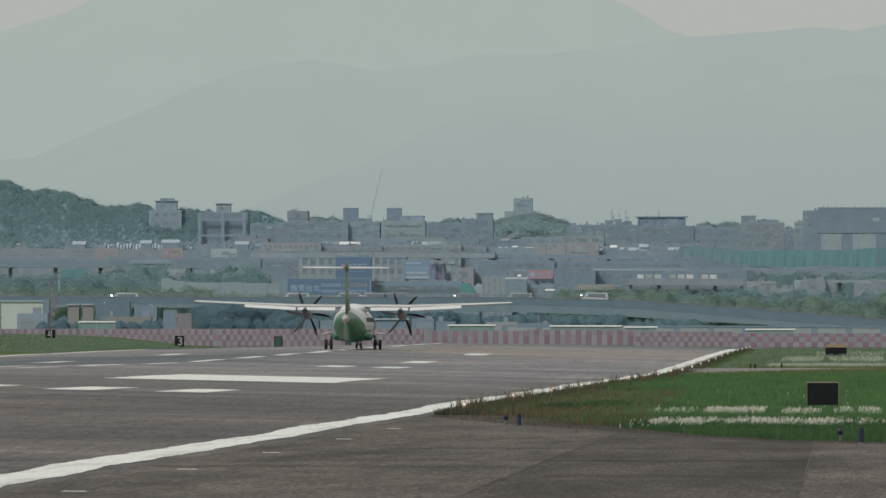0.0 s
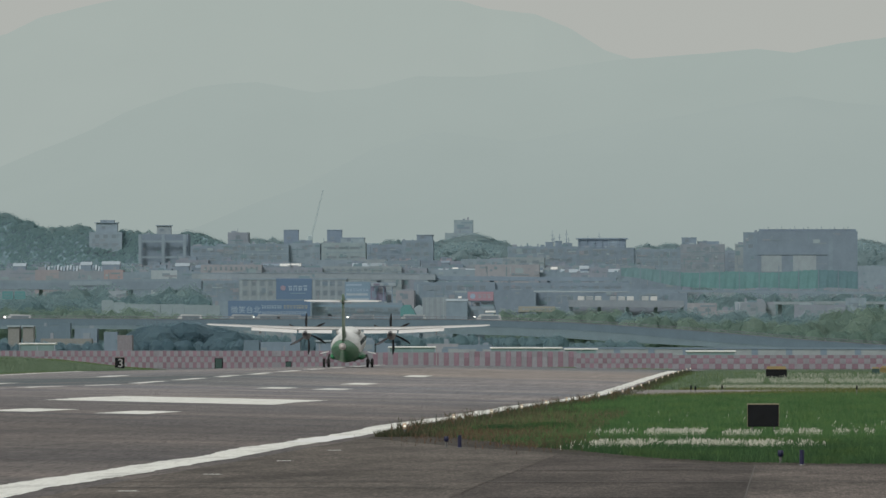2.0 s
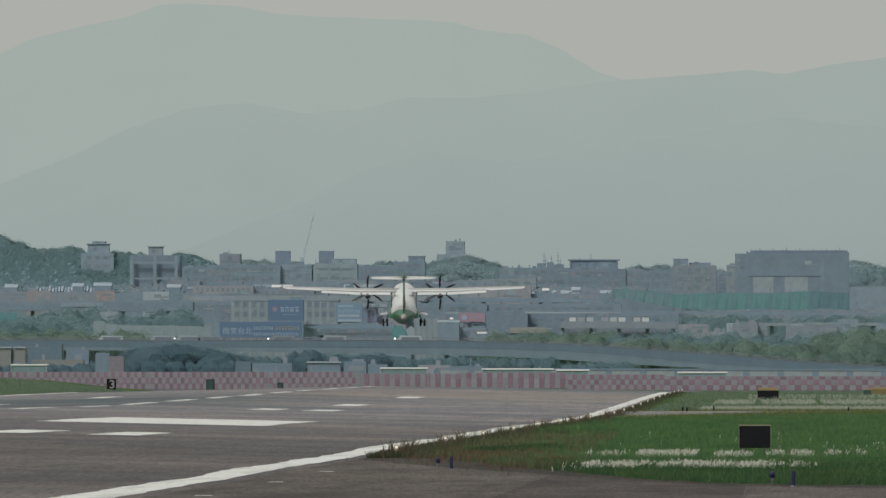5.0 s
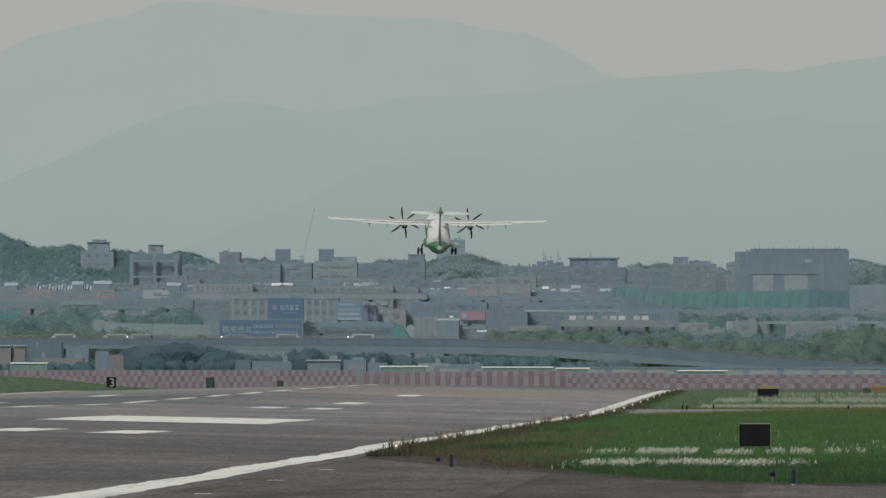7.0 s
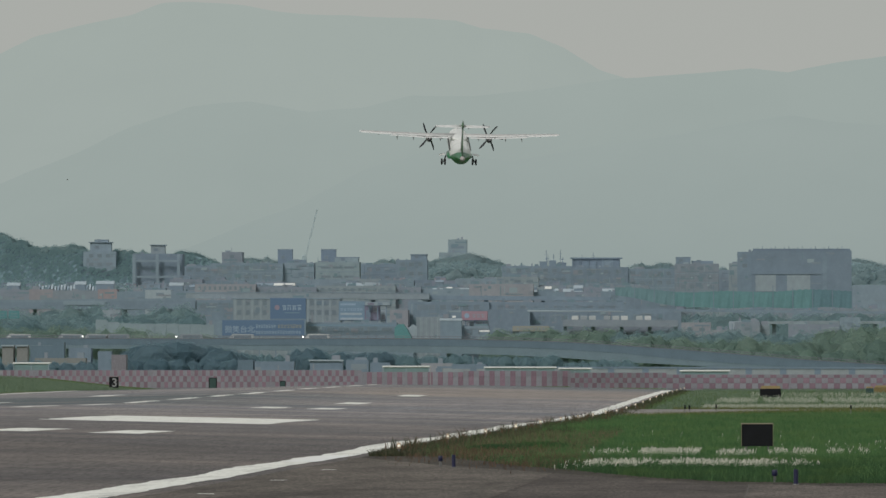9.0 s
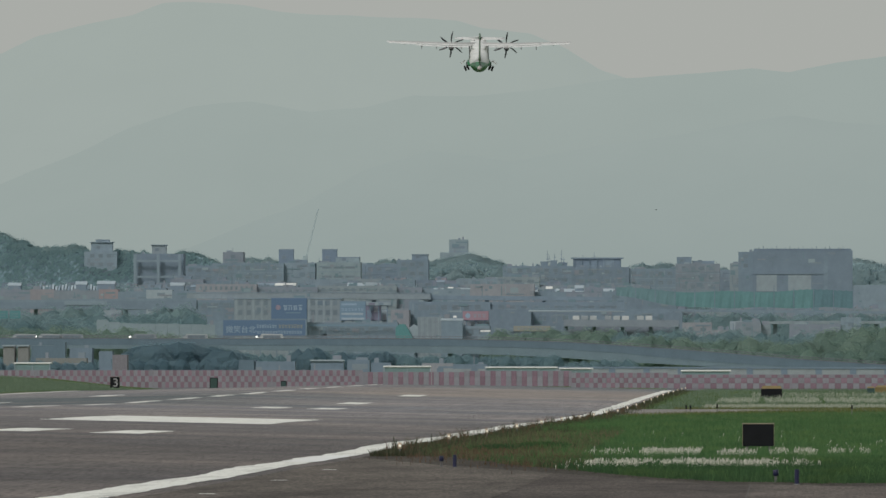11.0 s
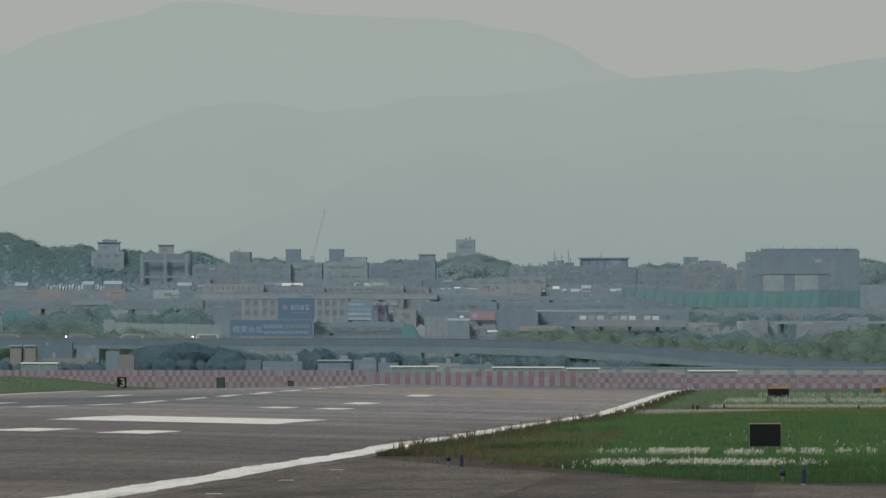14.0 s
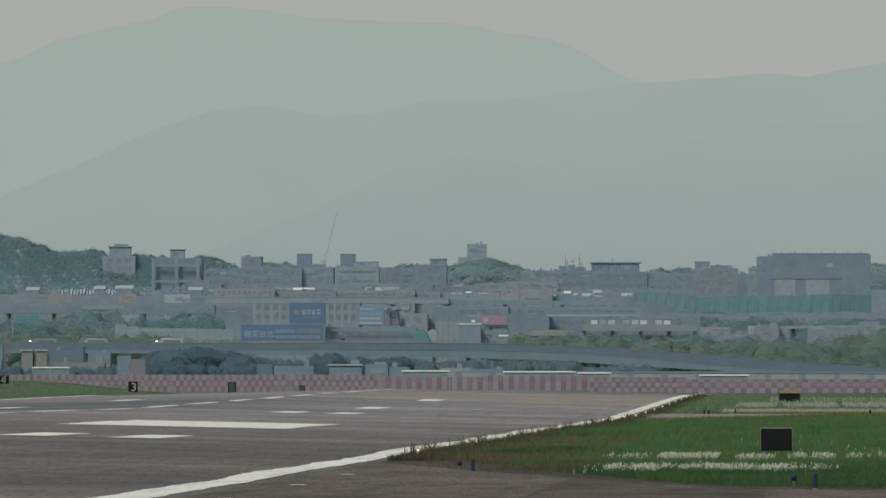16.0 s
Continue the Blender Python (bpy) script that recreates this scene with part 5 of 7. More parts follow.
# wooded hill on the skyline ------------------------------------------------
hill_line = [(sx(u, 4060), sz(v, 4060)) for u, v in (
    (-420, 352), (-160, 378), (-116, 390), (-90, 408), (-30, 411), (0, 416), (34, 430), (70, 440), (128, 436), (210, 444), (330, 446), (352, 452), (378, 464),
    (500, 462), (640, 472), (760, 466), (800, 458), (835, 456), (880, 468), (1100, 474), (1310, 476), (1520, 460), (1580, 474), (1900, 470))]
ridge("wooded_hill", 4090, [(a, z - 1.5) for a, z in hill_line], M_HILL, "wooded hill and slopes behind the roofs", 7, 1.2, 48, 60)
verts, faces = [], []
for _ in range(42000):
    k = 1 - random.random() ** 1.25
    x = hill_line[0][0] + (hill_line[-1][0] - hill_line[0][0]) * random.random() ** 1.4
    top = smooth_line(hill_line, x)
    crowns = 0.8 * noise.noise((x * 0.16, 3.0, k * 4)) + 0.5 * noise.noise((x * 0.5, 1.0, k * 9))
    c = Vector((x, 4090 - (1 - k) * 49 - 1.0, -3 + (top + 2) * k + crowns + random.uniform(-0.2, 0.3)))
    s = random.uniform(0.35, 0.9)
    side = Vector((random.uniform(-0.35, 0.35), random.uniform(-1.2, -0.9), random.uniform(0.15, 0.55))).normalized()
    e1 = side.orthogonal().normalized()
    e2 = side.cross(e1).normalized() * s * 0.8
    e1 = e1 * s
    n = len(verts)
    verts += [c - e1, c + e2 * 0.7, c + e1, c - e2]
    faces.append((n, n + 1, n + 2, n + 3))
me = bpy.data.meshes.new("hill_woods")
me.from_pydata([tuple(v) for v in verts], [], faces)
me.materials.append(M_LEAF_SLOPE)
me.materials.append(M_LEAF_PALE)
# leaves right of here are paler still, with more haze in their colour
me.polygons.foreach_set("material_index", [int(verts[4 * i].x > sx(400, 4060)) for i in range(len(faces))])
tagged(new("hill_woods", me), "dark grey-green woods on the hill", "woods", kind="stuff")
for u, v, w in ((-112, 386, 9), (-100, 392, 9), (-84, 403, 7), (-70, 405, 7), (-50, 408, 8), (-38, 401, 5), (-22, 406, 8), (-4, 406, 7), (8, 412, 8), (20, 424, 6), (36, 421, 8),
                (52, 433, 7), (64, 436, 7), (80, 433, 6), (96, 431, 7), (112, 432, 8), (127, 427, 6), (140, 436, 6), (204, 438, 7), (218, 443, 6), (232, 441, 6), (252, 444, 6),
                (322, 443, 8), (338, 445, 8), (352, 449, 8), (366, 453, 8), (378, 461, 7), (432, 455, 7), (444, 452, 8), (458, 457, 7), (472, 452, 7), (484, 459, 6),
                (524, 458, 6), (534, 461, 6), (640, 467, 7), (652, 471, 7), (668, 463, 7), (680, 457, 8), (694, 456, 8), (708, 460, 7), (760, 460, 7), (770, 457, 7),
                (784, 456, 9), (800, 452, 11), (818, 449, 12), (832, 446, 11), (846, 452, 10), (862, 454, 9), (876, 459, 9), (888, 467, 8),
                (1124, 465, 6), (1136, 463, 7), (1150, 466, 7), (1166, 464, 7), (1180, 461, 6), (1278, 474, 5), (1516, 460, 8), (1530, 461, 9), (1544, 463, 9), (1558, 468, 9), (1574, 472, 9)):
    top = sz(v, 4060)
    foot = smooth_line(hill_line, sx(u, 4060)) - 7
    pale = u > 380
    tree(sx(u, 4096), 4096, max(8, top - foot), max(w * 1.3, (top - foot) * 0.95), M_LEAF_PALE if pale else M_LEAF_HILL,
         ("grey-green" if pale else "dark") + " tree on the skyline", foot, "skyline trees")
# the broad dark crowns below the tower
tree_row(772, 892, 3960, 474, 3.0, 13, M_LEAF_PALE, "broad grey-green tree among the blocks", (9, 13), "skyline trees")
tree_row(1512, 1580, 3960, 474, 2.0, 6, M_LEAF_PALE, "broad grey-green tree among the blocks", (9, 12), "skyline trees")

# skyline, far layer -------------------------------------------------------
D = 3900
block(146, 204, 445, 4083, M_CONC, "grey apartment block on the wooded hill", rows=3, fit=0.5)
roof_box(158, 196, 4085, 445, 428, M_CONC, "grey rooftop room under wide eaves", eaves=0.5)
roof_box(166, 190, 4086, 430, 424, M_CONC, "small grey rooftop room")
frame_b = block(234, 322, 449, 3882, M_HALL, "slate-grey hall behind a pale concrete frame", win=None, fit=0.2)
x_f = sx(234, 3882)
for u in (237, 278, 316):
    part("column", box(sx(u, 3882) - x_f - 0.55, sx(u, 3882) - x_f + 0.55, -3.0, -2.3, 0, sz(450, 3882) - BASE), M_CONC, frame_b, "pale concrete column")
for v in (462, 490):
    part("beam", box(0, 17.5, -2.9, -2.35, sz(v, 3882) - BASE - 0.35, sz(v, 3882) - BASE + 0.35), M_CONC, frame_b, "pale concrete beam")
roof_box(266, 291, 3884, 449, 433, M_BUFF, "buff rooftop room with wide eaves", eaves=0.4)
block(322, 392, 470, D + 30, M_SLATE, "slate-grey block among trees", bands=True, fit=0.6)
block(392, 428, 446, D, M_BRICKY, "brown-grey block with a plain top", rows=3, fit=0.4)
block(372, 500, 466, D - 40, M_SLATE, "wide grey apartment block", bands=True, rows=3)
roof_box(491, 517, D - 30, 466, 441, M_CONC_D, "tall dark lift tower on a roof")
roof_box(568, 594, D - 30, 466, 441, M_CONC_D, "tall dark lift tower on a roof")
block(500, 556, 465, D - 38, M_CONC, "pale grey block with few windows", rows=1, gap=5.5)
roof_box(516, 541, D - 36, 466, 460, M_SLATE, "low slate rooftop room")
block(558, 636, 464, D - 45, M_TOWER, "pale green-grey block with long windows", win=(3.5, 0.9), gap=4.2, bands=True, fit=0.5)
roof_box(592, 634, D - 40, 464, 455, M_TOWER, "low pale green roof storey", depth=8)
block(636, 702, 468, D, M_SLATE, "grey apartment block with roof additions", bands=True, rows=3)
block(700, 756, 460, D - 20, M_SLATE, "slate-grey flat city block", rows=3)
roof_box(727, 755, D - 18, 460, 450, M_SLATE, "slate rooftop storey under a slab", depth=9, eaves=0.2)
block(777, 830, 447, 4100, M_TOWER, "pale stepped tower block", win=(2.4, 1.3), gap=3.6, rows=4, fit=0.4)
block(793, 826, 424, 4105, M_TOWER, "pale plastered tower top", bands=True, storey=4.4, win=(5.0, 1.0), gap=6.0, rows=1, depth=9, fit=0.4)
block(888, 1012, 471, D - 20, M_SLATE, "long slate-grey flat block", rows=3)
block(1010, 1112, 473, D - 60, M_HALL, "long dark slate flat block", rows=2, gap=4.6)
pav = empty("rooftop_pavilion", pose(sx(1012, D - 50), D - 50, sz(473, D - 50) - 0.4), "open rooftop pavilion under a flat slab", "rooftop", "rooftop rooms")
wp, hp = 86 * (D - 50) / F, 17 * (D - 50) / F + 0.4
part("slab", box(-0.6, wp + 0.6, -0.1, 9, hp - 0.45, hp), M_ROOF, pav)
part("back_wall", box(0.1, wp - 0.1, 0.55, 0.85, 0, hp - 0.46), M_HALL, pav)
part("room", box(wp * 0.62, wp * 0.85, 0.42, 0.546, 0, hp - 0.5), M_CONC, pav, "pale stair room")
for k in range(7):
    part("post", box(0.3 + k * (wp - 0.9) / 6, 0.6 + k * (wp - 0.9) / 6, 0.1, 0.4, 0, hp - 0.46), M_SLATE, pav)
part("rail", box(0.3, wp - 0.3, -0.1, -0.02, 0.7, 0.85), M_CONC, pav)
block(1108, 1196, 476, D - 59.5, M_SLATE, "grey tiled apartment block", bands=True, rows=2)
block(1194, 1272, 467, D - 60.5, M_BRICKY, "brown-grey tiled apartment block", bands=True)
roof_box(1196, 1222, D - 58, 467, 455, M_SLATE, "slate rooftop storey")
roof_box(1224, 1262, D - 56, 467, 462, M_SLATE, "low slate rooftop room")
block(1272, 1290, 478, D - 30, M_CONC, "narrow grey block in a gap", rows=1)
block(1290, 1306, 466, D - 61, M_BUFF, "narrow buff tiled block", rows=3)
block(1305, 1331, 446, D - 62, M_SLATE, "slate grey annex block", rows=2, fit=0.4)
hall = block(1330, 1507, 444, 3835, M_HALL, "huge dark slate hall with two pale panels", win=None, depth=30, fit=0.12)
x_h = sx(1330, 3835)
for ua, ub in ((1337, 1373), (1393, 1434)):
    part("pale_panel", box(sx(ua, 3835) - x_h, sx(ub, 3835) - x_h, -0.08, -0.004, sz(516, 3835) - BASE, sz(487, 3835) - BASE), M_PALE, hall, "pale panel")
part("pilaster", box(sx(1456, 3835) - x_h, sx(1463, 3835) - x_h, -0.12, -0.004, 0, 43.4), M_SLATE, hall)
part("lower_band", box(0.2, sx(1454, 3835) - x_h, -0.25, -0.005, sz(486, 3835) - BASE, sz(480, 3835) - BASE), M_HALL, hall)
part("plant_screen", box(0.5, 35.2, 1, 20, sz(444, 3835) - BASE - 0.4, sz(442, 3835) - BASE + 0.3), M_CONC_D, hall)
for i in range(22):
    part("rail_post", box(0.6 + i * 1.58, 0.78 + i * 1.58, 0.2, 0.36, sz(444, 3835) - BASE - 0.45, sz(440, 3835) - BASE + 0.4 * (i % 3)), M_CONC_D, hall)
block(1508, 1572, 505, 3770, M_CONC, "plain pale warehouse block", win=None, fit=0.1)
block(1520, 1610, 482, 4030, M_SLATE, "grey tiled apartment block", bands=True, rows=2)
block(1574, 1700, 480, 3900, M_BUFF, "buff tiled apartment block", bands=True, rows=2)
# aerials and a crane on the roofs
for u, v in ((967, 443), (970, 452), (980, 449), (992, 442), (996, 455), (1050, 447), (1030, 452)):
    y = 3884 if u < 1000 else 3851
    a = empty("roof_aerial", pose(sx(u, y), y, sz(473, y) - 0.4), "thin rooftop aerial mast", "aerial", "rooftop aerials")
    hgt = sz(v, y) - sz(473, y) + 0.4
    bm = bmesh.new()
    add_tube(bm, (0, 0, 0), (0, 0, hgt), 0.16, 0.08, 6)
    part("mast", bm, M_CONC_D, a)
    for k in (0.5, 0.75):
        part("crossbar", box(-0.6, 0.6, -0.06, 0.06, hgt * k, hgt * k + 0.12), M_CONC_D, a)
for ua, ub, v in ((955, 968, 463), (972, 984, 461), (986, 1002, 465)):
    roof_box(ua, ub, D - 18, 471, v, M_SLATE, "small slate plant room on a roof", depth=3)
crane = empty("tower_crane", pose(-188.23, 4225, BASE), "pale lattice crane with a raised jib", "crane")
bm = bmesh.new()
zj = 46.33 - BASE
for dx in (-0.5, 0.5):
    for dy in (-0.5, 0.5):
        add_tube(bm, (dx, dy, 0), (dx, dy, zj), 0.09, 0.09, 5)
for i in range(16):
    s = 1 if i % 2 else -1
    add_tube(bm, (-0.5 * s, -0.5, zj * i / 16), (0.5 * s, -0.5, zj * (i + 1) / 16), 0.06, 0.06, 4)
part("mast", bm, M_CRANE, crane)
bm = bmesh.new()
jx, jz = -183.12 - -188.23, 65.23 - BASE
for dx in (-0.3, 0.3):
    add_tube(bm, (dx, 0, zj - 2), (jx + dx * 0.4, 0, jz), 0.08, 0.06, 5)
for i in range(12):
    a, b2 = i / 12, (i + 1) / 12
    s = 1 if i % 2 else -1
    add_tube(bm, (jx * a - 0.3 * s, 0, zj - 2 + (jz - zj + 2) * a), (jx * b2 + 0.3 * s, 0, zj - 2 + (jz - zj + 2) * b2), 0.05, 0.05, 4)
part("jib", bm, M_CRANE, crane)
part("cab", box(-0.9, 0.9, -0.8, 0.8, zj - 1.5, zj + 0.6, 0.1), M_CRANE, crane)

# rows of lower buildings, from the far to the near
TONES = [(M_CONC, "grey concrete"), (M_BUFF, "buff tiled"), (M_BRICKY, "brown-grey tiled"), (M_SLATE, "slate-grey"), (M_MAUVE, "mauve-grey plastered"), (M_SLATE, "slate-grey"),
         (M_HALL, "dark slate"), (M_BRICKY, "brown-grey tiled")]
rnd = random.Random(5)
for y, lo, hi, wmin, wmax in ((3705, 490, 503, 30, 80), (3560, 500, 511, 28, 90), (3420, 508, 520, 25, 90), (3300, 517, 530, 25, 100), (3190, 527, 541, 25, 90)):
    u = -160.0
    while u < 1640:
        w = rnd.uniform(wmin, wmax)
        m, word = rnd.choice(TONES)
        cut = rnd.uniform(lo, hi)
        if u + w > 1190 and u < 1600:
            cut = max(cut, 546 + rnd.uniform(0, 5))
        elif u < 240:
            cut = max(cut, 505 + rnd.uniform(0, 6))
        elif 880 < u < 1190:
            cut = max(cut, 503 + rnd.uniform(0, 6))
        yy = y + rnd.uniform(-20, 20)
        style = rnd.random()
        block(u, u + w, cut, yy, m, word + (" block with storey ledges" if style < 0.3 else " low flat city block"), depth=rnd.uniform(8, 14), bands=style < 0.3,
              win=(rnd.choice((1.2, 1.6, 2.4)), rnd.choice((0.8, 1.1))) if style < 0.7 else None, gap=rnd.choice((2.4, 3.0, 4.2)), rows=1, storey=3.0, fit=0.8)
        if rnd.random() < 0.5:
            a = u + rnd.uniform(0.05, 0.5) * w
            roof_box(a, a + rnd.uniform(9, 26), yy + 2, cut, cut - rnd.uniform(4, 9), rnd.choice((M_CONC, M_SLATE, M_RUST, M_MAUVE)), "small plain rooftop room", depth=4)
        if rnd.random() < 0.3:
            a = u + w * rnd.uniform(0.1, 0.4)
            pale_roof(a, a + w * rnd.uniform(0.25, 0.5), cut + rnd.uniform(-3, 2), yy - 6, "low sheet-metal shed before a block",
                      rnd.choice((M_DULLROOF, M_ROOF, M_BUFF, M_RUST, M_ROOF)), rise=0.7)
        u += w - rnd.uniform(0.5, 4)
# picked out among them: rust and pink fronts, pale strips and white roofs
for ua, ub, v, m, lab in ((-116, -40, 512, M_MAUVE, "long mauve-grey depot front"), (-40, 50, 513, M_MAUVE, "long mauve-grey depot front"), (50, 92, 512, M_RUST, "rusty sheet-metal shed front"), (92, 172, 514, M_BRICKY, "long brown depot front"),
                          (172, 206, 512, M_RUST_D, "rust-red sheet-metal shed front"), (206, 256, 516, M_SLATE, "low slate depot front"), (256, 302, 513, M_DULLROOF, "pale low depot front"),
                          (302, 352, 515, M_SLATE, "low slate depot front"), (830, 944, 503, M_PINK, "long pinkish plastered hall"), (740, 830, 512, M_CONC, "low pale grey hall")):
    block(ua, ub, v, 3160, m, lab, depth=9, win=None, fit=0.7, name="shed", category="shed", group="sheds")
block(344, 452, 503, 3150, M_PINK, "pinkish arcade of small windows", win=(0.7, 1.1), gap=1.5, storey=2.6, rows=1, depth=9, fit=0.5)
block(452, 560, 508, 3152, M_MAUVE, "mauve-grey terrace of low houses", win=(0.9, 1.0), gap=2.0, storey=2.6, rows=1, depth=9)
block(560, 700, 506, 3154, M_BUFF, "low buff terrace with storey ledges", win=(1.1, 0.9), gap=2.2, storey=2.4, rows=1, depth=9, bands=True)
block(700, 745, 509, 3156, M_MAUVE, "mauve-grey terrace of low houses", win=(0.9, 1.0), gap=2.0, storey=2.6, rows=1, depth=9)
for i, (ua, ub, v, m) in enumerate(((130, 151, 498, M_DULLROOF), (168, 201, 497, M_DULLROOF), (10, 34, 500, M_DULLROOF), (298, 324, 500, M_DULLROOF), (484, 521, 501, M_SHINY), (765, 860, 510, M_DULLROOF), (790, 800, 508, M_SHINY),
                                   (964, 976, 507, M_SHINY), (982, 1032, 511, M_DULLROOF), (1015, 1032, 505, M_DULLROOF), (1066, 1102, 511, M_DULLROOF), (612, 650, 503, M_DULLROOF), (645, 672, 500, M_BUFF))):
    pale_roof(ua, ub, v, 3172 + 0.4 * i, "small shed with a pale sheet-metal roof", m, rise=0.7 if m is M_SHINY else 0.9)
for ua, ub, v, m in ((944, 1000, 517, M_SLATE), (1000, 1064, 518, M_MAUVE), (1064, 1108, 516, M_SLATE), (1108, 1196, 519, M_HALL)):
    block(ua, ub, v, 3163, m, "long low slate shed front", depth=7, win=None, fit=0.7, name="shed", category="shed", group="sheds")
block(180, 212, 549, 2255, M_PALE, "small pale house among trees", rows=1, depth=6)
for i in range(24):
    u = 66 + i * 5.6
    pale_roof(u, u + 3.6, 503 + (i * 7) % 4, 3186 + 0.3 * i, "narrow gabled hut in a row of huts", M_DULLROOF if i % 3 else M_CONC, rise=1.5)

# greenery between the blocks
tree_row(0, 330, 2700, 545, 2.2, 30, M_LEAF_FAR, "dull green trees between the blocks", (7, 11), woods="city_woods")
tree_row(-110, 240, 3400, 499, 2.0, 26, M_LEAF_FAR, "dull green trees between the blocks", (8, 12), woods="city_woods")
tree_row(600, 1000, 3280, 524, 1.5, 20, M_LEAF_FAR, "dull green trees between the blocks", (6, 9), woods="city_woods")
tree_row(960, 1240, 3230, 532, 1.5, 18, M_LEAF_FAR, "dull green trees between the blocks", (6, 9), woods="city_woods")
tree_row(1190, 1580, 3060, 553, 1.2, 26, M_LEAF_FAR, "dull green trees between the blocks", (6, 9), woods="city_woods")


# green netting before the hall
def net_top(u):
    return sz(514, 3120) - BASE + 0.9 * (1 - min(1, u * 3)) - 0.5 * math.sin(math.pi * min(1, u * 1.3)) + 0.25 * math.sin(u * 17)


def net_foot(u):
    return sz(545, 3120) - BASE + 3.6 * (1 - min(1, u * 3.2)) + 0.2 * math.sin(u * 23)


net = empty("netting_screen", pose(sx(1088, 3120), 3120, BASE), "tall green netting on posts", "netting")
wn_ = (1508 - 1088) * 3120 / F
for i in range(13):
    part("post", box(wn_ * i / 12 - 0.12, wn_ * i / 12 + 0.12, -0.1, 0.1, 0, net_top(i / 12) + 0.5 + 0.7 * (i % 3)), M_HALL, net)
    if i < 12:
        xs_ = [wn_ * (i + 0.02 + 0.96 * q / 6) / 12 for q in range(7)]
        part("net_panel", loft([[(x, 0.12 * math.sin(x * 2.1) - 0.03, net_foot(x / wn_)), (x, -0.03, net_top(x / wn_) + 0.12 * math.sin(x * 3.3)), (x, 0.03, net_top(x / wn_) + 0.12 * math.sin(x * 3.3)),
                                 (x, 0.12 * math.sin(x * 2.1) + 0.03, net_foot(x / wn_))] for x in xs_]), (M_NET_P, M_NET, M_NET_D)[(i > 2) + (i > 9)], net)

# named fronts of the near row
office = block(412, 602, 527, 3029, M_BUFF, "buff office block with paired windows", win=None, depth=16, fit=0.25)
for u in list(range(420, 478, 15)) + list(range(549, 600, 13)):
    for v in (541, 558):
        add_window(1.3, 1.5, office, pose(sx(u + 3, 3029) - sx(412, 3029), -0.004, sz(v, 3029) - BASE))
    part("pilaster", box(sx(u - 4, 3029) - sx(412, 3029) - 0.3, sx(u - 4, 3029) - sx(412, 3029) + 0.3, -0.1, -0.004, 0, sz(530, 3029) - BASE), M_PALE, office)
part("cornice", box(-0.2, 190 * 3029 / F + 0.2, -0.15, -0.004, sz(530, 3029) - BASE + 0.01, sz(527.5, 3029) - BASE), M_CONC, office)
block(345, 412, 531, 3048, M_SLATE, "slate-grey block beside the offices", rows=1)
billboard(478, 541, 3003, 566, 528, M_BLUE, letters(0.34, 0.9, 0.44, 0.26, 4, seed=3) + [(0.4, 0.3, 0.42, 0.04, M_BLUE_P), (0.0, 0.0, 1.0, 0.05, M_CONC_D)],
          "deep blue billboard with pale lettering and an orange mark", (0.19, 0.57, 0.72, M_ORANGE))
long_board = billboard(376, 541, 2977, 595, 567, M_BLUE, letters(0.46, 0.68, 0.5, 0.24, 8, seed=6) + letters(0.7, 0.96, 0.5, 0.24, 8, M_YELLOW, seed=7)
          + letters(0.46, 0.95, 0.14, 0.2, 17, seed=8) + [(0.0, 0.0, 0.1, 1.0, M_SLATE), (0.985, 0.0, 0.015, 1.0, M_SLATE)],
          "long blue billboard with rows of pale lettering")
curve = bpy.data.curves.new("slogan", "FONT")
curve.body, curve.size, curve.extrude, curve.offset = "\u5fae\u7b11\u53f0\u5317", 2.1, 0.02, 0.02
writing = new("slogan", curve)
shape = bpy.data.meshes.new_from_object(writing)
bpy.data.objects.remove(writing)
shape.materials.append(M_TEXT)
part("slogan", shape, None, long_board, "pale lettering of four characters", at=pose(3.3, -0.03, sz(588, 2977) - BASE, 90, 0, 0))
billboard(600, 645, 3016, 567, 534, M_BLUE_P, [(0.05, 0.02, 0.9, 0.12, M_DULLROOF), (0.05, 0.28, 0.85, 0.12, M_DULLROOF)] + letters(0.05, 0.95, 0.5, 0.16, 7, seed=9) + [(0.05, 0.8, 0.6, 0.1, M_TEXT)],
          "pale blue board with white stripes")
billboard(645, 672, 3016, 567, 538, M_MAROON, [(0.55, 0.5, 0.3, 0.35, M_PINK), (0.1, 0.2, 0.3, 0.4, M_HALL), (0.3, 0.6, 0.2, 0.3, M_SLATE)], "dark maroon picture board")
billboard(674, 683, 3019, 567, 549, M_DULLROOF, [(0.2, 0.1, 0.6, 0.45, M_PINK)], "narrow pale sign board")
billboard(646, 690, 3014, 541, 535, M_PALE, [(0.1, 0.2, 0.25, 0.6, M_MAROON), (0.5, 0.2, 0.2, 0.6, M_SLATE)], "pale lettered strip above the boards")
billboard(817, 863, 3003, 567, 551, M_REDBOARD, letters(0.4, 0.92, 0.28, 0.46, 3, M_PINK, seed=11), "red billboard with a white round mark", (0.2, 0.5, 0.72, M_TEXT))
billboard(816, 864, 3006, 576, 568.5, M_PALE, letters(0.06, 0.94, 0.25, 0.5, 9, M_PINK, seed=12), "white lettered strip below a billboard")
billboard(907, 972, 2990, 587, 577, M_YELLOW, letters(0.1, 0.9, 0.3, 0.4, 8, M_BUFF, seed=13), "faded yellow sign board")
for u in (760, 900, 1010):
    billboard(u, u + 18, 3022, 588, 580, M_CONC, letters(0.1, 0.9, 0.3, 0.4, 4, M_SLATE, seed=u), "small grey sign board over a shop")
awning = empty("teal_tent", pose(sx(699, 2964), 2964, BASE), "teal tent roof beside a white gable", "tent")
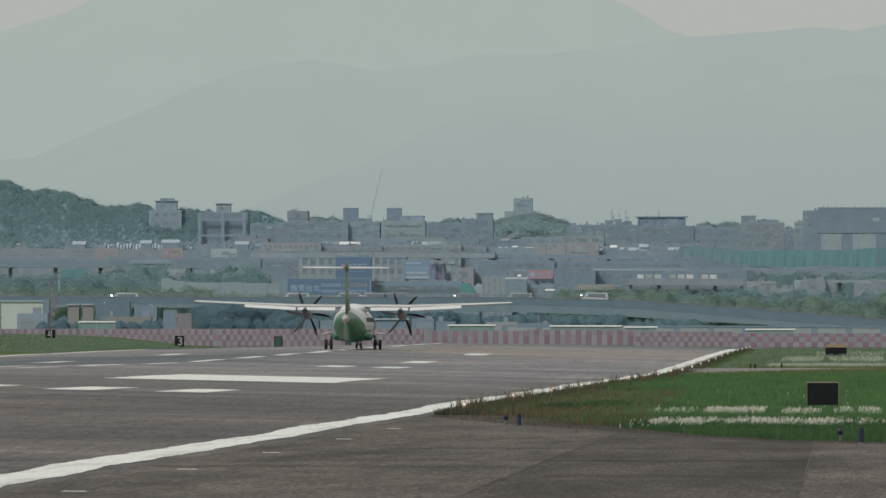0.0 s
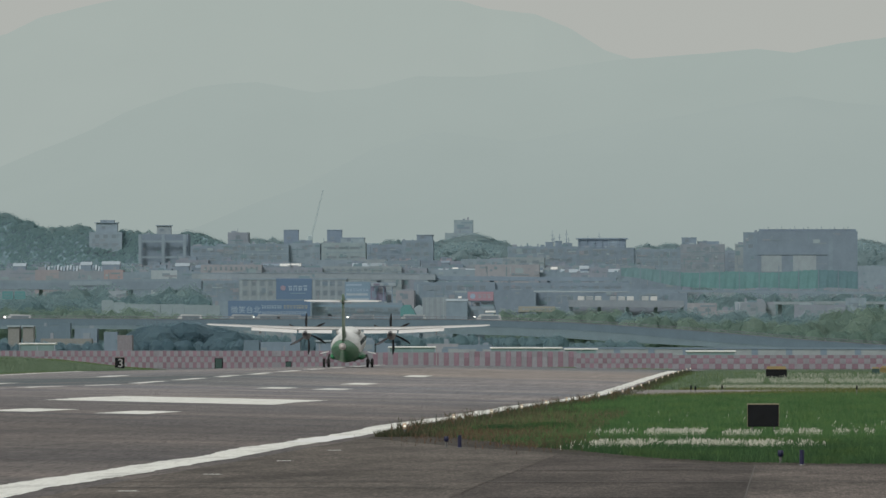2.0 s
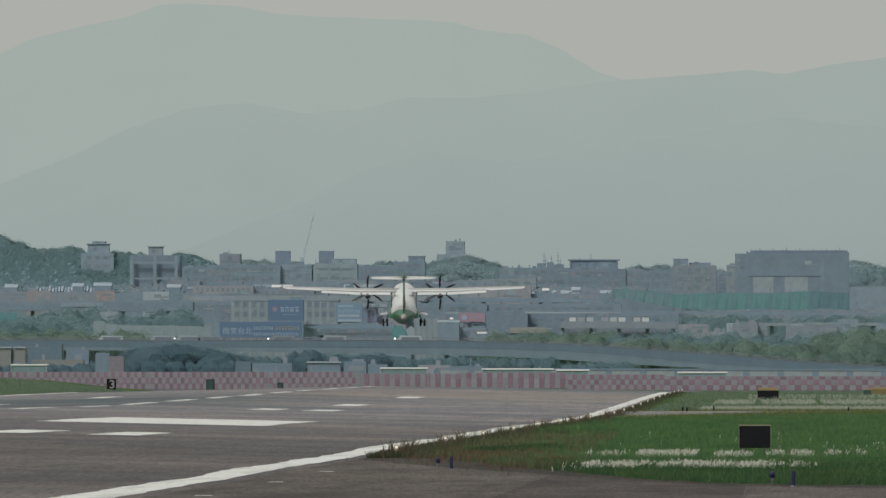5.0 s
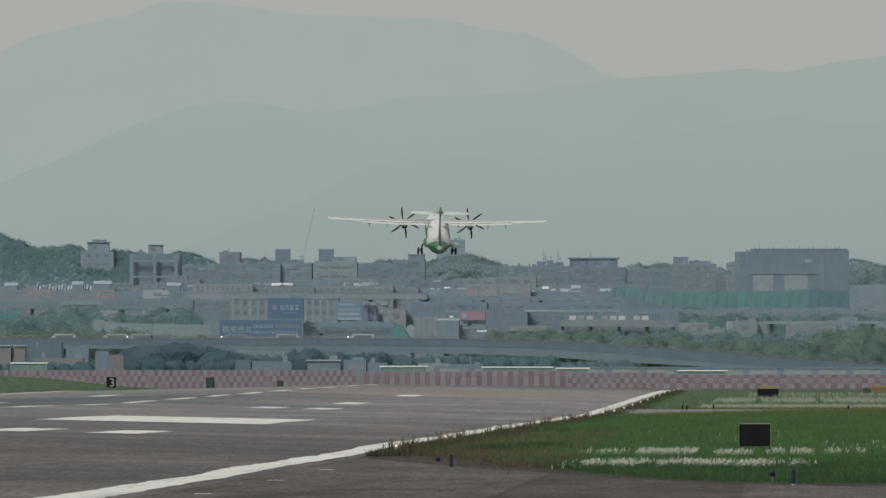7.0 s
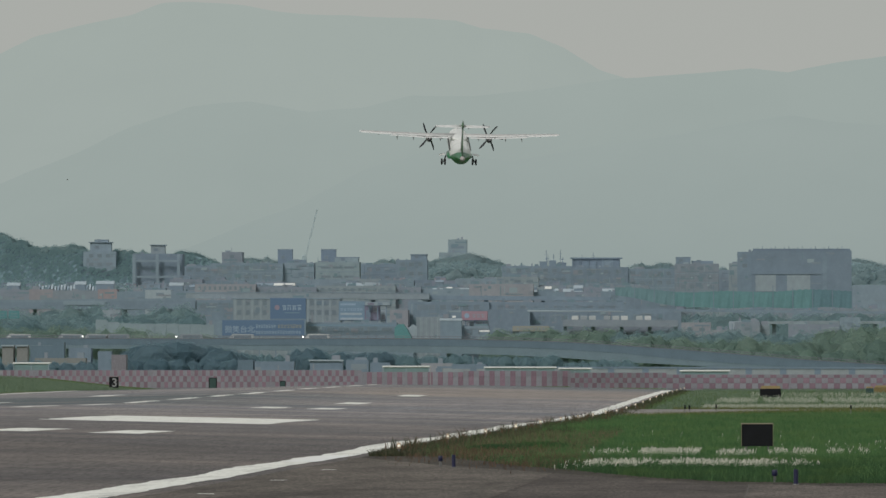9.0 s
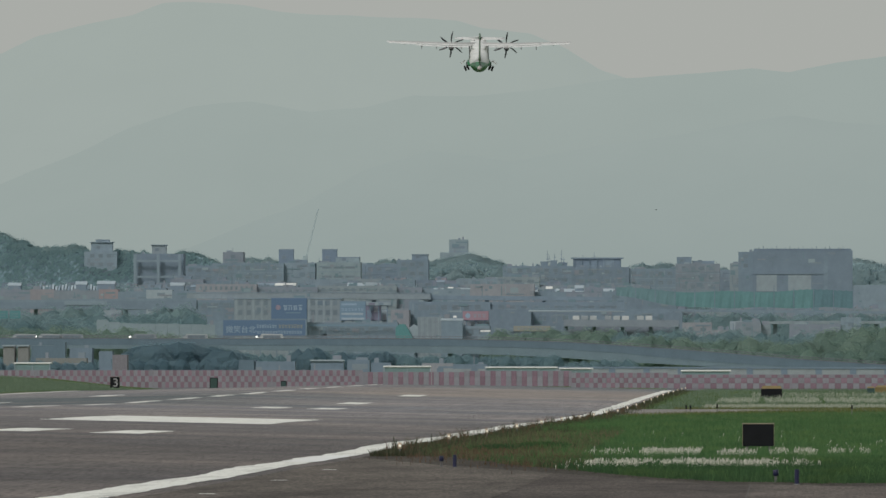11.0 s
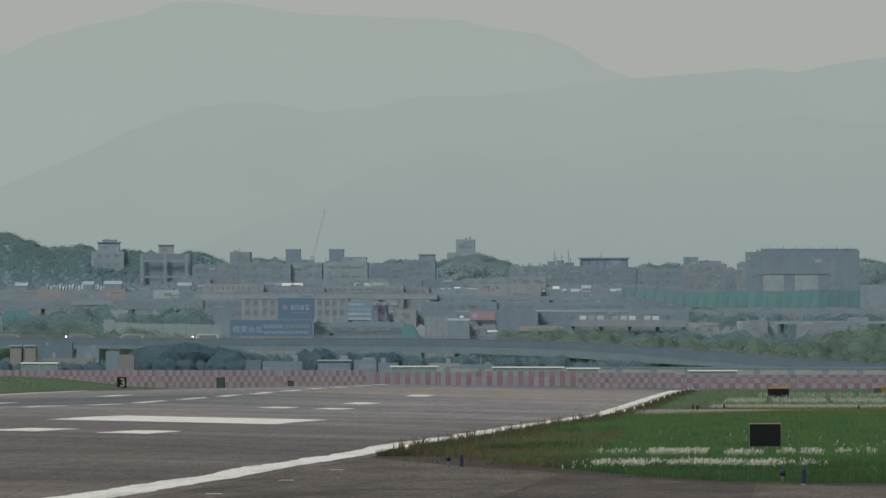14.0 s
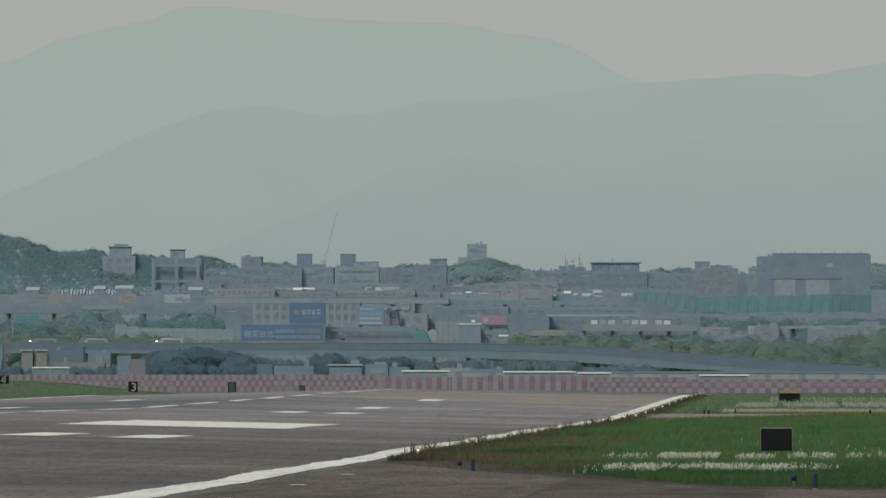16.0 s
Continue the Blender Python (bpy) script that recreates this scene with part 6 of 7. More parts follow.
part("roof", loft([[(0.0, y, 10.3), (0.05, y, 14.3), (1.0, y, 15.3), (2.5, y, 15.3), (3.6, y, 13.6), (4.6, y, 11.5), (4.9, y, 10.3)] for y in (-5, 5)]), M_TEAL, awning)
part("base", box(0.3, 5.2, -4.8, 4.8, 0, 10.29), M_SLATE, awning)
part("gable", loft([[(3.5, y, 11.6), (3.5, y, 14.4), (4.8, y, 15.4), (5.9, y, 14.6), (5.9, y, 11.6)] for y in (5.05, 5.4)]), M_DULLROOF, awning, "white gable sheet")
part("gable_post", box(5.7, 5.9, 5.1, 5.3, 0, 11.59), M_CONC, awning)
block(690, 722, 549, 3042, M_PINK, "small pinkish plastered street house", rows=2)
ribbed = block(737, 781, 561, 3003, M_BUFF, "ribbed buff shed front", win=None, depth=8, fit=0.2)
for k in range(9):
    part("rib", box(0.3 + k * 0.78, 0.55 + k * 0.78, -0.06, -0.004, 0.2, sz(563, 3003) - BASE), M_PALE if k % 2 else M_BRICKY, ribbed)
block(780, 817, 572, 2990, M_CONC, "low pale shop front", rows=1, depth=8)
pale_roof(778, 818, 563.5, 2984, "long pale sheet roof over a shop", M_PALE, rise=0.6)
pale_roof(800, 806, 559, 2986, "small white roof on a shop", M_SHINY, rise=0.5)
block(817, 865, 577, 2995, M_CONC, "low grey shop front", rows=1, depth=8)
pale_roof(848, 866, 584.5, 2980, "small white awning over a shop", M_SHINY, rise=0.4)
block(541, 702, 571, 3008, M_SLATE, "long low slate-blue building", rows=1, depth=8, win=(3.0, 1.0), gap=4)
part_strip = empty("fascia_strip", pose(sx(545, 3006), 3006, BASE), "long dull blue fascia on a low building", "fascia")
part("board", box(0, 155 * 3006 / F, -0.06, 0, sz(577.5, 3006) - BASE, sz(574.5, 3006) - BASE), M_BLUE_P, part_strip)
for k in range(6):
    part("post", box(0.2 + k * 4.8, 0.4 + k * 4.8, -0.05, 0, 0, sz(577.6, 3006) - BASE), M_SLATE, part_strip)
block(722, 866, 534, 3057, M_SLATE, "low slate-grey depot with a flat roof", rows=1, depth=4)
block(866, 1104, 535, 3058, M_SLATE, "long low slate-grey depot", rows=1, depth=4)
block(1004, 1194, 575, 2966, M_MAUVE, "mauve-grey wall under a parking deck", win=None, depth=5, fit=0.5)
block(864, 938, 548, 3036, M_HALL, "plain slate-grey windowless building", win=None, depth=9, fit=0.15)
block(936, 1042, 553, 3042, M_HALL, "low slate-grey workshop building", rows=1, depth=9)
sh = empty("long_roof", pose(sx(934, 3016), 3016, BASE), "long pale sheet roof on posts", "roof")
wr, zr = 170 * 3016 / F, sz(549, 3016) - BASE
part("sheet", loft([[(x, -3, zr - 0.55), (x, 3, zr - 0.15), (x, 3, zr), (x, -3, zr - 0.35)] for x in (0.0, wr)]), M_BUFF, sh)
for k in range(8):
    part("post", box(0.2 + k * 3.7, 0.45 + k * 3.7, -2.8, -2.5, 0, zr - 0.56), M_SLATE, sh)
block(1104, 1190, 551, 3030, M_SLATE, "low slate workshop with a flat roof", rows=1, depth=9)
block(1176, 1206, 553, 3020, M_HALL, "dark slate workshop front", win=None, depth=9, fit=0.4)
for ua, ub, v, m, lab in ((1206, 1258, 571, M_PINK, "low pinkish plastered shed front"), (1255, 1290, 584, M_PINK, "small pinkish plastered street house"), (1300, 1345, 570, M_BRICKY, "low brown tiled street house"),
                          (1290, 1318, 569, M_DULLROOF, "low pale plastered shed front"), (1486, 1522, 562, M_CONC, "low pale plastered street block"), (1340, 1362, 575, M_BUFF, "small buff tiled street house"),
                          (1555, 1590, 572, M_CONC, "low pale plastered street block"), (1395, 1486, 574, M_MAUVE, "low mauve-grey terrace row")):
    block(ua, ub, v, 2880 + random.uniform(-8, 8), m, lab, rows=1, depth=7, win=(1.6, 1.0))


# elevated expressways and road signs
def sweep(name, pts, y_front, depth, material, parent, label=""):
    """A long beam: pts of (x, lower z, upper z)."""
    rings = [[(x, y_front, zl), (x, y_front, zu), (x, y_front + depth, zu), (x, y_front + depth, zl)] for x, zl, zu in pts]
    return part(name, loft(rings), material, parent, label)


def deck(y, rows):
    """Points of a beam from (view column, lower row, upper row)."""
    return [(sx(u, y), sz(a, y), sz(b, y)) for u, a, b in rows]


road2 = empty("far_expressway", pose(0, 2938, 0), "far elevated expressway on columns", "bridge")
sweep("deck", deck(2998, [(-160, 546, 535), (60, 547, 535), (185, 548, 533), (345, 547, 532)]), 59.22, 10, M_HALL, road2)
sweep("parapet", deck(2997, [(-160, 535, 531), (60, 535, 531), (185, 533, 529), (345, 532, 528)]), 59.2, 0.4, M_SLATE, road2)
sweep("barrier", deck(2996, [(110, 540, 532.5), (186, 540, 532)]), 59.0, 0.15, M_CONC, road2, "pale noise barrier")
sweep("deck", deck(2938, [(1352, 574, 569), (1480, 573, 568), (1600, 574, 569)]), 0, 9, M_BUFF, road2)
sweep("parapet", deck(2968, [(935, 549, 545), (1600, 556, 552)]), 30, 0.4, M_SLATE, road2)
for u in (1370, 1428, 1478, 1548):
    part("column", box(sx(u, 2941) - 0.55, sx(u, 2941) + 0.55, 3, 4.2, BASE, sz(574, 2938)), M_CONC, road2)
for u in (-100, -20, 60, 140, 220, 300):
    part("column", box(sx(u, 3001) - 0.5, sx(u, 3001) + 0.5, 63, 64.2, BASE, sz(547, 2998)), M_SLATE, road2)
park = empty("parking_deck", pose(0, 2955, 0), "low concrete parking deck on columns", "bridge")
sweep("deck", deck(2955, [(996, 578, 572), (1200, 579, 573)]), 0, 9, M_BRICKY, park)
sweep("parapet", deck(2955, [(996, 571.9, 566), (1200, 572.9, 567)]), 0, 0.3, M_BRICKY, park)
for u in (1000, 1050, 1100, 1150, 1196):
    part("column", box(sx(u, 2958) - 0.5, sx(u, 2958) + 0.5, 3, 4.2, BASE, sz(578, 2955)), M_SLATE, park)
long_deck = empty("upper_road", pose(0, 3060, 0), "long grey elevated road among the blocks", "bridge")
sweep("deck", deck(3060, [(328, 529, 519), (560, 529, 518), (760, 530, 520)]), 0, 8, M_BUFF, long_deck)
sweep("coping", deck(3060, [(328, 519, 517.5), (560, 518, 516.5), (760, 520, 518.5)]), -0.1, 0.5, M_CONC, long_deck)
sweep("deck", deck(3063, [(760, 531, 523), (1080, 533, 526)]), 3, 8, M_SLATE, long_deck)
for u in (345, 450, 555, 660, 760, 860, 960):
    part("column", box(sx(u, 3064) - 0.6, sx(u, 3064) + 0.6, 4, 5.5, BASE, sz(531, 3060)), M_SLATE, long_deck)
emb = empty("retaining_wall", pose(0, 2150, 0), "pale concrete retaining wall by the road", "wall", kind="structure")
for i in range(10):
    ua = 168 + i * 21
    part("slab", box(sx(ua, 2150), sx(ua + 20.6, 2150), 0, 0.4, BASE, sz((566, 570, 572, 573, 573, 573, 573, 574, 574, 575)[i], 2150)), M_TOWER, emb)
gantry = empty("road_sign_gantry", pose(sx(12, 2120), 2120, BASE), "pair of teal-green road signs on a gantry", "road sign")
for s in (-1, 1):
    g = part("sign_board", box(s * 1.25 - 1.05, s * 1.25 + 1.05, 0, 0.1, sz(564, 2120) - BASE, sz(550, 2120) - BASE), M_TEAL, gantry, "teal-green board")
    for k in range(2):
        part("lettering_bar", box(s * 1.25 - 0.7, s * 1.25 + 0.6, -0.04, -0.003, sz(564, 2120) - BASE + 0.3 + 0.55 * k, sz(564, 2120) - BASE + 0.55 + 0.55 * k), M_NET_P, g)
part("beam", box(-3, 3, 0.12, 0.4, sz(557, 2120) - BASE, sz(555, 2120) - BASE), M_CONC, gantry)
part("post", box(-3, -2.7, 0.12, 0.4, 0, sz(555, 2120) - BASE), M_CONC, gantry)
mast = empty("signal_mast", pose(sx(-26, 1640), 1640, BASE), "slim dull red lattice mast with lamp boxes", "mast")
for s in (-1, 1):
    part("upright", box(s * 0.18 - 0.04, s * 0.18 + 0.04, -0.04, 0.04, 0, sz(565, 1640) - BASE), M_REDMAST, mast)
for k in range(9):
    part("rung", box(-0.14, 0.14, -0.03, 0.03, 0.5 + k * 0.8, 0.58 + k * 0.8), M_REDMAST, mast)
for dx, v in ((0.35, 604), (0.5, 612), (0.25, 633), (0.6, 620)):
    part("lamp_box", box(dx - 0.25, dx + 0.25, -0.2, 0.0, sz(v, 1640) - BASE, sz(v, 1640) - BASE + 0.55, 0.04), M_REDMAST, mast, "dull red lamp box")

# flyover ramp: a rusty railing and a dark parapet over a paler girder, on piers
fly = empty("flyover", pose(0, 1900, 0), "curved concrete flyover descending to the street", "bridge")
top = [(-900, 598), (-170, 598), (100, 599), (300, 600), (600, 599.5), (800, 600.5), (900, 603), (1000, 606), (1100, 612), (1200, 619), (1300, 627), (1400, 635.5), (1500, 642), (1580, 647), (1660, 652)]
mid = [611, 611, 611, 611, 612, 613, 615, 619, 626, 636, 644, 650, 655, 658, 660]
low = [616, 616, 617, 618, 622, 626, 629, 634, 641, 646, 652, 656, 660, 662, 664]
sweep("parapet", [(sx(p, 1900), sz(m, 1900), sz(t, 1900)) for (p, t), m in zip(top, mid)], -0.3, 0.5, M_FLY, fly, "dark blue-grey parapet")
sweep("girder", [(sx(p, 1900), sz(l, 1900), sz(m, 1900) - 0.01) for (p, t), m, l in zip(top, mid, low)], -0.26, 6.66, M_GIRDER, fly, "pale grey girder")
sweep("far_parapet", [(sx(p, 1900), sz(m, 1900), sz(t, 1900) - 0.05) for (p, t), m in zip(top, mid)], 7.0, 0.4, M_FLY, fly)
sweep("deck", [(sx(p, 1900), sz(m, 1900), sz(m, 1900) + 0.02) for (p, t), m in zip(top, mid)], 0.25, 6.7, M_ROOF, fly)
sweep("coping", [(sx(p, 1900), sz(t, 1900) + 0.005, sz(t, 1900) + 0.14) for p, t in top], -0.36, 0.62, M_RAILRUST, fly, "rusty brown coping")
sweep("handrail", [(sx(p, 1900), sz(t, 1900) + 0.44, sz(t, 1900) + 0.54) for p, t in top], -0.1, 0.08, M_RAILRUST, fly, "rusty brown handrail")
post = mesh_of("rail_post", box(-0.05, 0.05, -0.1, -0.02, 0, 0.3), M_RAILRUST)
for i in range(110):
    u = -150 + 16 * i
    z_r = [sz(ta + (tb - ta) * (u - a) / (b - a), 1900) for (a, ta), (b, tb) in zip(top, top[1:]) if a <= u <= b][0]
    part("rail_post", post, None, fly, at=pose(sx(u, 1900), 0, z_r + 0.142))
for p in (-850, -650, -450, -250, -60, 120, 330, 560, 795, 1000):
    part("pier", box(sx(p, 1900) - 0.5, sx(p, 1900) + 0.5, 1.5, 4.5, BASE, sz(618, 1900)), M_GIRDER, fly)

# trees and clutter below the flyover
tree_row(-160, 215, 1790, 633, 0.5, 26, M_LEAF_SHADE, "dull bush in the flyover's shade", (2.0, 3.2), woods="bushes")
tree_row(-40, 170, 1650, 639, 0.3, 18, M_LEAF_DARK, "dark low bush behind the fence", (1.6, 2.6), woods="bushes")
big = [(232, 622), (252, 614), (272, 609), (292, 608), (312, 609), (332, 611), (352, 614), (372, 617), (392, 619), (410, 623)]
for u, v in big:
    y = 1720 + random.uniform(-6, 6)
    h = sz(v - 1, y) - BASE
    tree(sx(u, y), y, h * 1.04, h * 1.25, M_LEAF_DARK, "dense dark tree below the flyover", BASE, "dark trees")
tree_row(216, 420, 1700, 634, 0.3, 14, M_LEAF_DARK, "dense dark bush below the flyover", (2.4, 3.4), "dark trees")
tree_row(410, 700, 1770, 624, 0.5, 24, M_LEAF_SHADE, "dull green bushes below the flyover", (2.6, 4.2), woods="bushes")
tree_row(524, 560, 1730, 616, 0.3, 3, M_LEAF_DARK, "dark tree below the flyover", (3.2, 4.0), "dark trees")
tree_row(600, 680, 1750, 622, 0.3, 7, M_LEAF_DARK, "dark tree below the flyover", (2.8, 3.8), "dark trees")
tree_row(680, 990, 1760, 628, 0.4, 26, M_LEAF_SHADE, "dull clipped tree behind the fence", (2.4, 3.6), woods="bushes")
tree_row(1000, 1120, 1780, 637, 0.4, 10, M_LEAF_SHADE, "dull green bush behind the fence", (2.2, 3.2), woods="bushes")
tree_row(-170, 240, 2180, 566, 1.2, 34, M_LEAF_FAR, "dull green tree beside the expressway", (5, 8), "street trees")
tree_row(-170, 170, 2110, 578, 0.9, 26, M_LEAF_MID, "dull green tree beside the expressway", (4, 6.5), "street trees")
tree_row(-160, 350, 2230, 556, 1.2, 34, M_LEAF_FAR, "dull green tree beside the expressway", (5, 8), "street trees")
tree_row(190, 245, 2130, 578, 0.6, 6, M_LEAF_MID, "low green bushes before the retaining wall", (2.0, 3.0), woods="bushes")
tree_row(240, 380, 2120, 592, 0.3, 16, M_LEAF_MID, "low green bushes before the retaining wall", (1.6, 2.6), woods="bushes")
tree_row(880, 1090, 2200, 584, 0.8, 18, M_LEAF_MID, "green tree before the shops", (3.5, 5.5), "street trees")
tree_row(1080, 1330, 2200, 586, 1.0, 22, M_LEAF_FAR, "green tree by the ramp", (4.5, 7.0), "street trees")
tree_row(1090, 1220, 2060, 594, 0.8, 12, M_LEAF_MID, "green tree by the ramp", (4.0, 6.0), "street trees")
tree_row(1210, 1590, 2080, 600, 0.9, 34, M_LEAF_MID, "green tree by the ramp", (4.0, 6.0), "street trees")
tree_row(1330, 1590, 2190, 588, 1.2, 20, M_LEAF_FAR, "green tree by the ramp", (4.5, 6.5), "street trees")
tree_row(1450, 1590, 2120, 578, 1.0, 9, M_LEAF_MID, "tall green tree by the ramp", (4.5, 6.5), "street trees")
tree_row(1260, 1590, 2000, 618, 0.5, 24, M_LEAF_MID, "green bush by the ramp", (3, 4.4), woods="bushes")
# several huts take darker materials, the flyover's shade being put into their colour
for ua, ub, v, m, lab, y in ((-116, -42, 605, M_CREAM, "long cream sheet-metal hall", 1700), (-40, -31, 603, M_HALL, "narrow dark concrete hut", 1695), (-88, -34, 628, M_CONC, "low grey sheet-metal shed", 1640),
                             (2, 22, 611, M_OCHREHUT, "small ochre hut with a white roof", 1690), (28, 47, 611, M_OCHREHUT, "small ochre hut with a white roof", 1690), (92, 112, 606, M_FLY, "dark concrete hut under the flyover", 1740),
                             (52, 92, 612, M_FLY, "low slate hut darkened for the flyover's shade", 1760), (120, 160, 616, M_CONC_D, "low slate hut in the shade", 1760), (196, 222, 628, M_RUSTHUT, "small rusty sheet-metal hut", 1680),
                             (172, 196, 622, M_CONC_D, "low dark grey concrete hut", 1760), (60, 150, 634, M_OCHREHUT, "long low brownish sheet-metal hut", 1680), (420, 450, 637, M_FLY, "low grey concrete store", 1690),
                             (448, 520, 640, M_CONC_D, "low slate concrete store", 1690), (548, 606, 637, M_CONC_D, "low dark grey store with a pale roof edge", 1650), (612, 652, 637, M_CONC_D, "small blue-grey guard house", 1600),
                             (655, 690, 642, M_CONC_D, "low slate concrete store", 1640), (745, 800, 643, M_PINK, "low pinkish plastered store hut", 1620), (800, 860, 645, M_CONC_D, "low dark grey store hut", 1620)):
    hut = block(ua, ub, v, y, m, lab, rows=1, depth=4, win=(1.2, 0.8) if "guard" in lab else None, storey=2.4, gap=2.2, name="hut", category="hut", group="huts", roof=M_SHINY if "white" in lab else M_ROOF,
                fit=0 if "cream" in lab else 0.5)
    w_h, h_h = (ub - ua) * y / F, sz(v, y) - BASE
    if "white" in lab or "pale roof edge" in lab or "cream" in lab:
        part("eave", box(-0.15, w_h + 0.15, -0.25, -0.003, h_h - 0.22, h_h + 0.03), M_DULLROOF, hut, "pale roof edge")


plant_thickets()


# ---- vehicles on the flyover ----
def van(x, z, colour, glint, label, y=1903, group="vehicles on the flyover", turn=0):
    v = empty("van", pose(x, y, z, 0, 0, turn), label, "vehicle", group)
    part("body", loft([[(a, y, b) for a, b in ((-2.3, 0.35), (2.3, 0.35), (2.35, 1.0), (2.2, 1.9), (-1.4, 2.0), (-2.1, 1.15), (-2.35, 0.95))] for y in (-0.9, 0.9)]), colour, v)
    part("side_window", box(-1.2, 1.9, -0.93, -0.905, 1.15, 1.75, 0.01), M_VANGLASS, v)
    part("windscreen", loft([[(-2.12, y, 1.2), (-1.47, y, 1.93), (-1.5, y, 1.97), (-2.16, y, 1.24)] for y in (-0.8, 0.8)]), M_VANGLASS, v)
    me = mesh_of("wheel", wheel_bm(0.33, 0.2), M_FLY)
    for wx in (-1.5, 1.5):
        for wy in (-0.8, 0.8):
            part("wheel", me, None, v, at=pose(wx, wy, 0.33, 0, 0, 90))
    if glint:
        for wy in (-0.65, 0.65):
            part("headlight", box(-2.5, -2.3, wy - glint, wy + glint, 1.5 - glint * 0.8, 1.5 + glint * 0.8, 0.04), M_HEADLIGHT, v, "lit white headlight")
    return v


VANS = []
for i in range(10):
    if i not in (3, 7):
        van(sx(1018 + i * 14.2 + (i * 5) % 4, 2958), sz(572, 2955), M_CARS[(i * 2) % 3], False, "pale van parked on an upper deck", 2958, "parked vans", -90)
for i, (p, t) in enumerate(((104, 0), (252, 7), (335, 9), (329, 14.5), (122, 9), (205, 9), (30, 9), (300, 12))):
    lit = (0.28, 0.15, 0.15, 0.15, 0, 0, 0, 0)[i]
    o = van(0, sz(611, 1900) + 0.02, M_CARS[i % 3], lit, ("white", "silver", "grey")[i % 3] + " van driving over the flyover" + (" with lit headlights" if lit else ""))
    VANS.append((o, sx(p, 1903), t))


# ---- birds ----
def swallow(span, label):
    b = empty("swallow", pose(0, 0, 0), label, "bird", "birds")
    k = span / 0.32
    part("body", loft([[(r * math.cos(a) * k, y * k, r * 0.85 * math.sin(a) * k) for a in [2 * math.pi * i / 10 for i in range(10)]]
                       for y, r in ((0.085, 0.002), (0.07, 0.012), (0.055, 0.016), (0.03, 0.019), (0.0, 0.02), (-0.04, 0.014), (-0.065, 0.006))]), M_BIRD, b, smooth=True)
    part("belly", loft([[(r * math.cos(a) * k, y * k, (-0.008 + r * 0.8 * math.sin(a)) * k) for a in [2 * math.pi * i / 10 for i in range(10)]]
                        for y, r in ((0.02, 0.004), (0.0, 0.017), (-0.03, 0.015), (-0.062, 0.005))]), M_BIRD_PALE, b, "pale belly", smooth=True)
    wings = []
    for s in (-1, 1):
        outline = [((0.012, 0.05), (0.012, -0.022)), ((0.05, 0.056), (0.05, -0.018)), ((0.095, 0.042), (0.092, -0.026)), ((0.132, 0.016), (0.128, -0.03)), ((0.168, -0.024), (0.166, -0.03))]
        rings = [[(s * a[0] * k, a[1] * k, 0.0), (s * (a[0] + c[0]) / 2 * k, (a[1] + c[1]) / 2 * k, 0.15 * (a[1] - c[1]) * k), (s * c[0] * k, c[1] * k, 0.0),
                  (s * (a[0] + c[0]) / 2 * k, (a[1] + c[1]) / 2 * k, -0.08 * (a[1] - c[1]) * k)] for a, c in outline]
        wings.append((part("wing", loft(rings), M_BIRD, b), s))
        part("tail_feather", loft([[(s * 0.002 * k, -0.05 * k, 0), (s * 0.012 * k, -0.055 * k, 0.002 * k), (s * 0.01 * k, -0.05 * k, -0.002 * k)],
                                   [(s * 0.018 * k, -0.11 * k, 0), (s * 0.021 * k, -0.11 * k, 0.001 * k), (s * 0.02 * k, -0.108 * k, -0.001 * k)]]), M_BIRD, b)
    return b, wings


BIRD_UP, WINGS_UP = swallow(0.325, "dark swallow climbing fast with bent wings")
BIRD_DOWN, WINGS_DOWN = swallow(0.37, "dark swallow with a pale belly gliding past")
BIRD_FAR, WINGS_FAR = swallow(0.16, "tiny dark bird crossing the sky")


BIRD_A = [(0, 30, 80, 1.0), (12.0, 2.5, 77, 1.0), (12.5, -2.22, 76, 0.95), (12.6, -2.55, 76, 1.31), (12.7, -3.03, 76, 1.71), (12.8, -3.52, 76, 2.10), (12.9, -3.97, 76, 2.51),
          (13.0, -4.33, 76, 2.95), (13.1, -4.59, 76, 3.42), (13.2, -4.81, 76, 3.90), (13.3, -5.02, 76, 4.27), (13.4, -5.13, 76, 4.61),
          (13.5, -5.22, 76, 4.99), (13.8, -5.46, 78, 6.11), (16, -8, 90, 12)]
TURN_A = [(0, 20, 0, 60), (12.0, 25, 0, 40), (12.6, 30, 30, 15), (12.7, 30, 41, 15), (12.8, 30, 30, 15), (12.9, 22, 35, 15), (13.0, 20, 14, 10), (13.1, 15, 10, 10), (13.2, 35, 51, 15), (13.3, 35, 30, 15), (13.4, 35, 15, 15), (16, 30, 0, 15)]
BEAT_A = [(0, 10), (12.5, -40), (12.6, 30), (12.7, 26), (12.75, -30), (12.8, -74), (12.9, -35), (13.0, -33), (13.1, -8), (13.2, 16), (13.25, -40), (13.3, -74), (13.4, -30), (13.5, 25), (13.6, -40), (16, 10)]
BIRD_B = [(0, -14, 66, 9), (14.2, -4.6, 68, 5.4), (14.4, -2.95, 68, 5.10), (14.5, -1.92, 68, 4.47), (14.6, -0.99, 68, 3.89), (14.7, 0.20, 68, 3.25),
          (14.8, 1.34, 68, 2.63), (15.0, 3.8, 68, 1.6), (16, 16, 66, 1.5)]


def turn_at(rows, t):
    return [glide([(r[0], r[k]) for r in rows], t) for k in (1, 2, 3)]


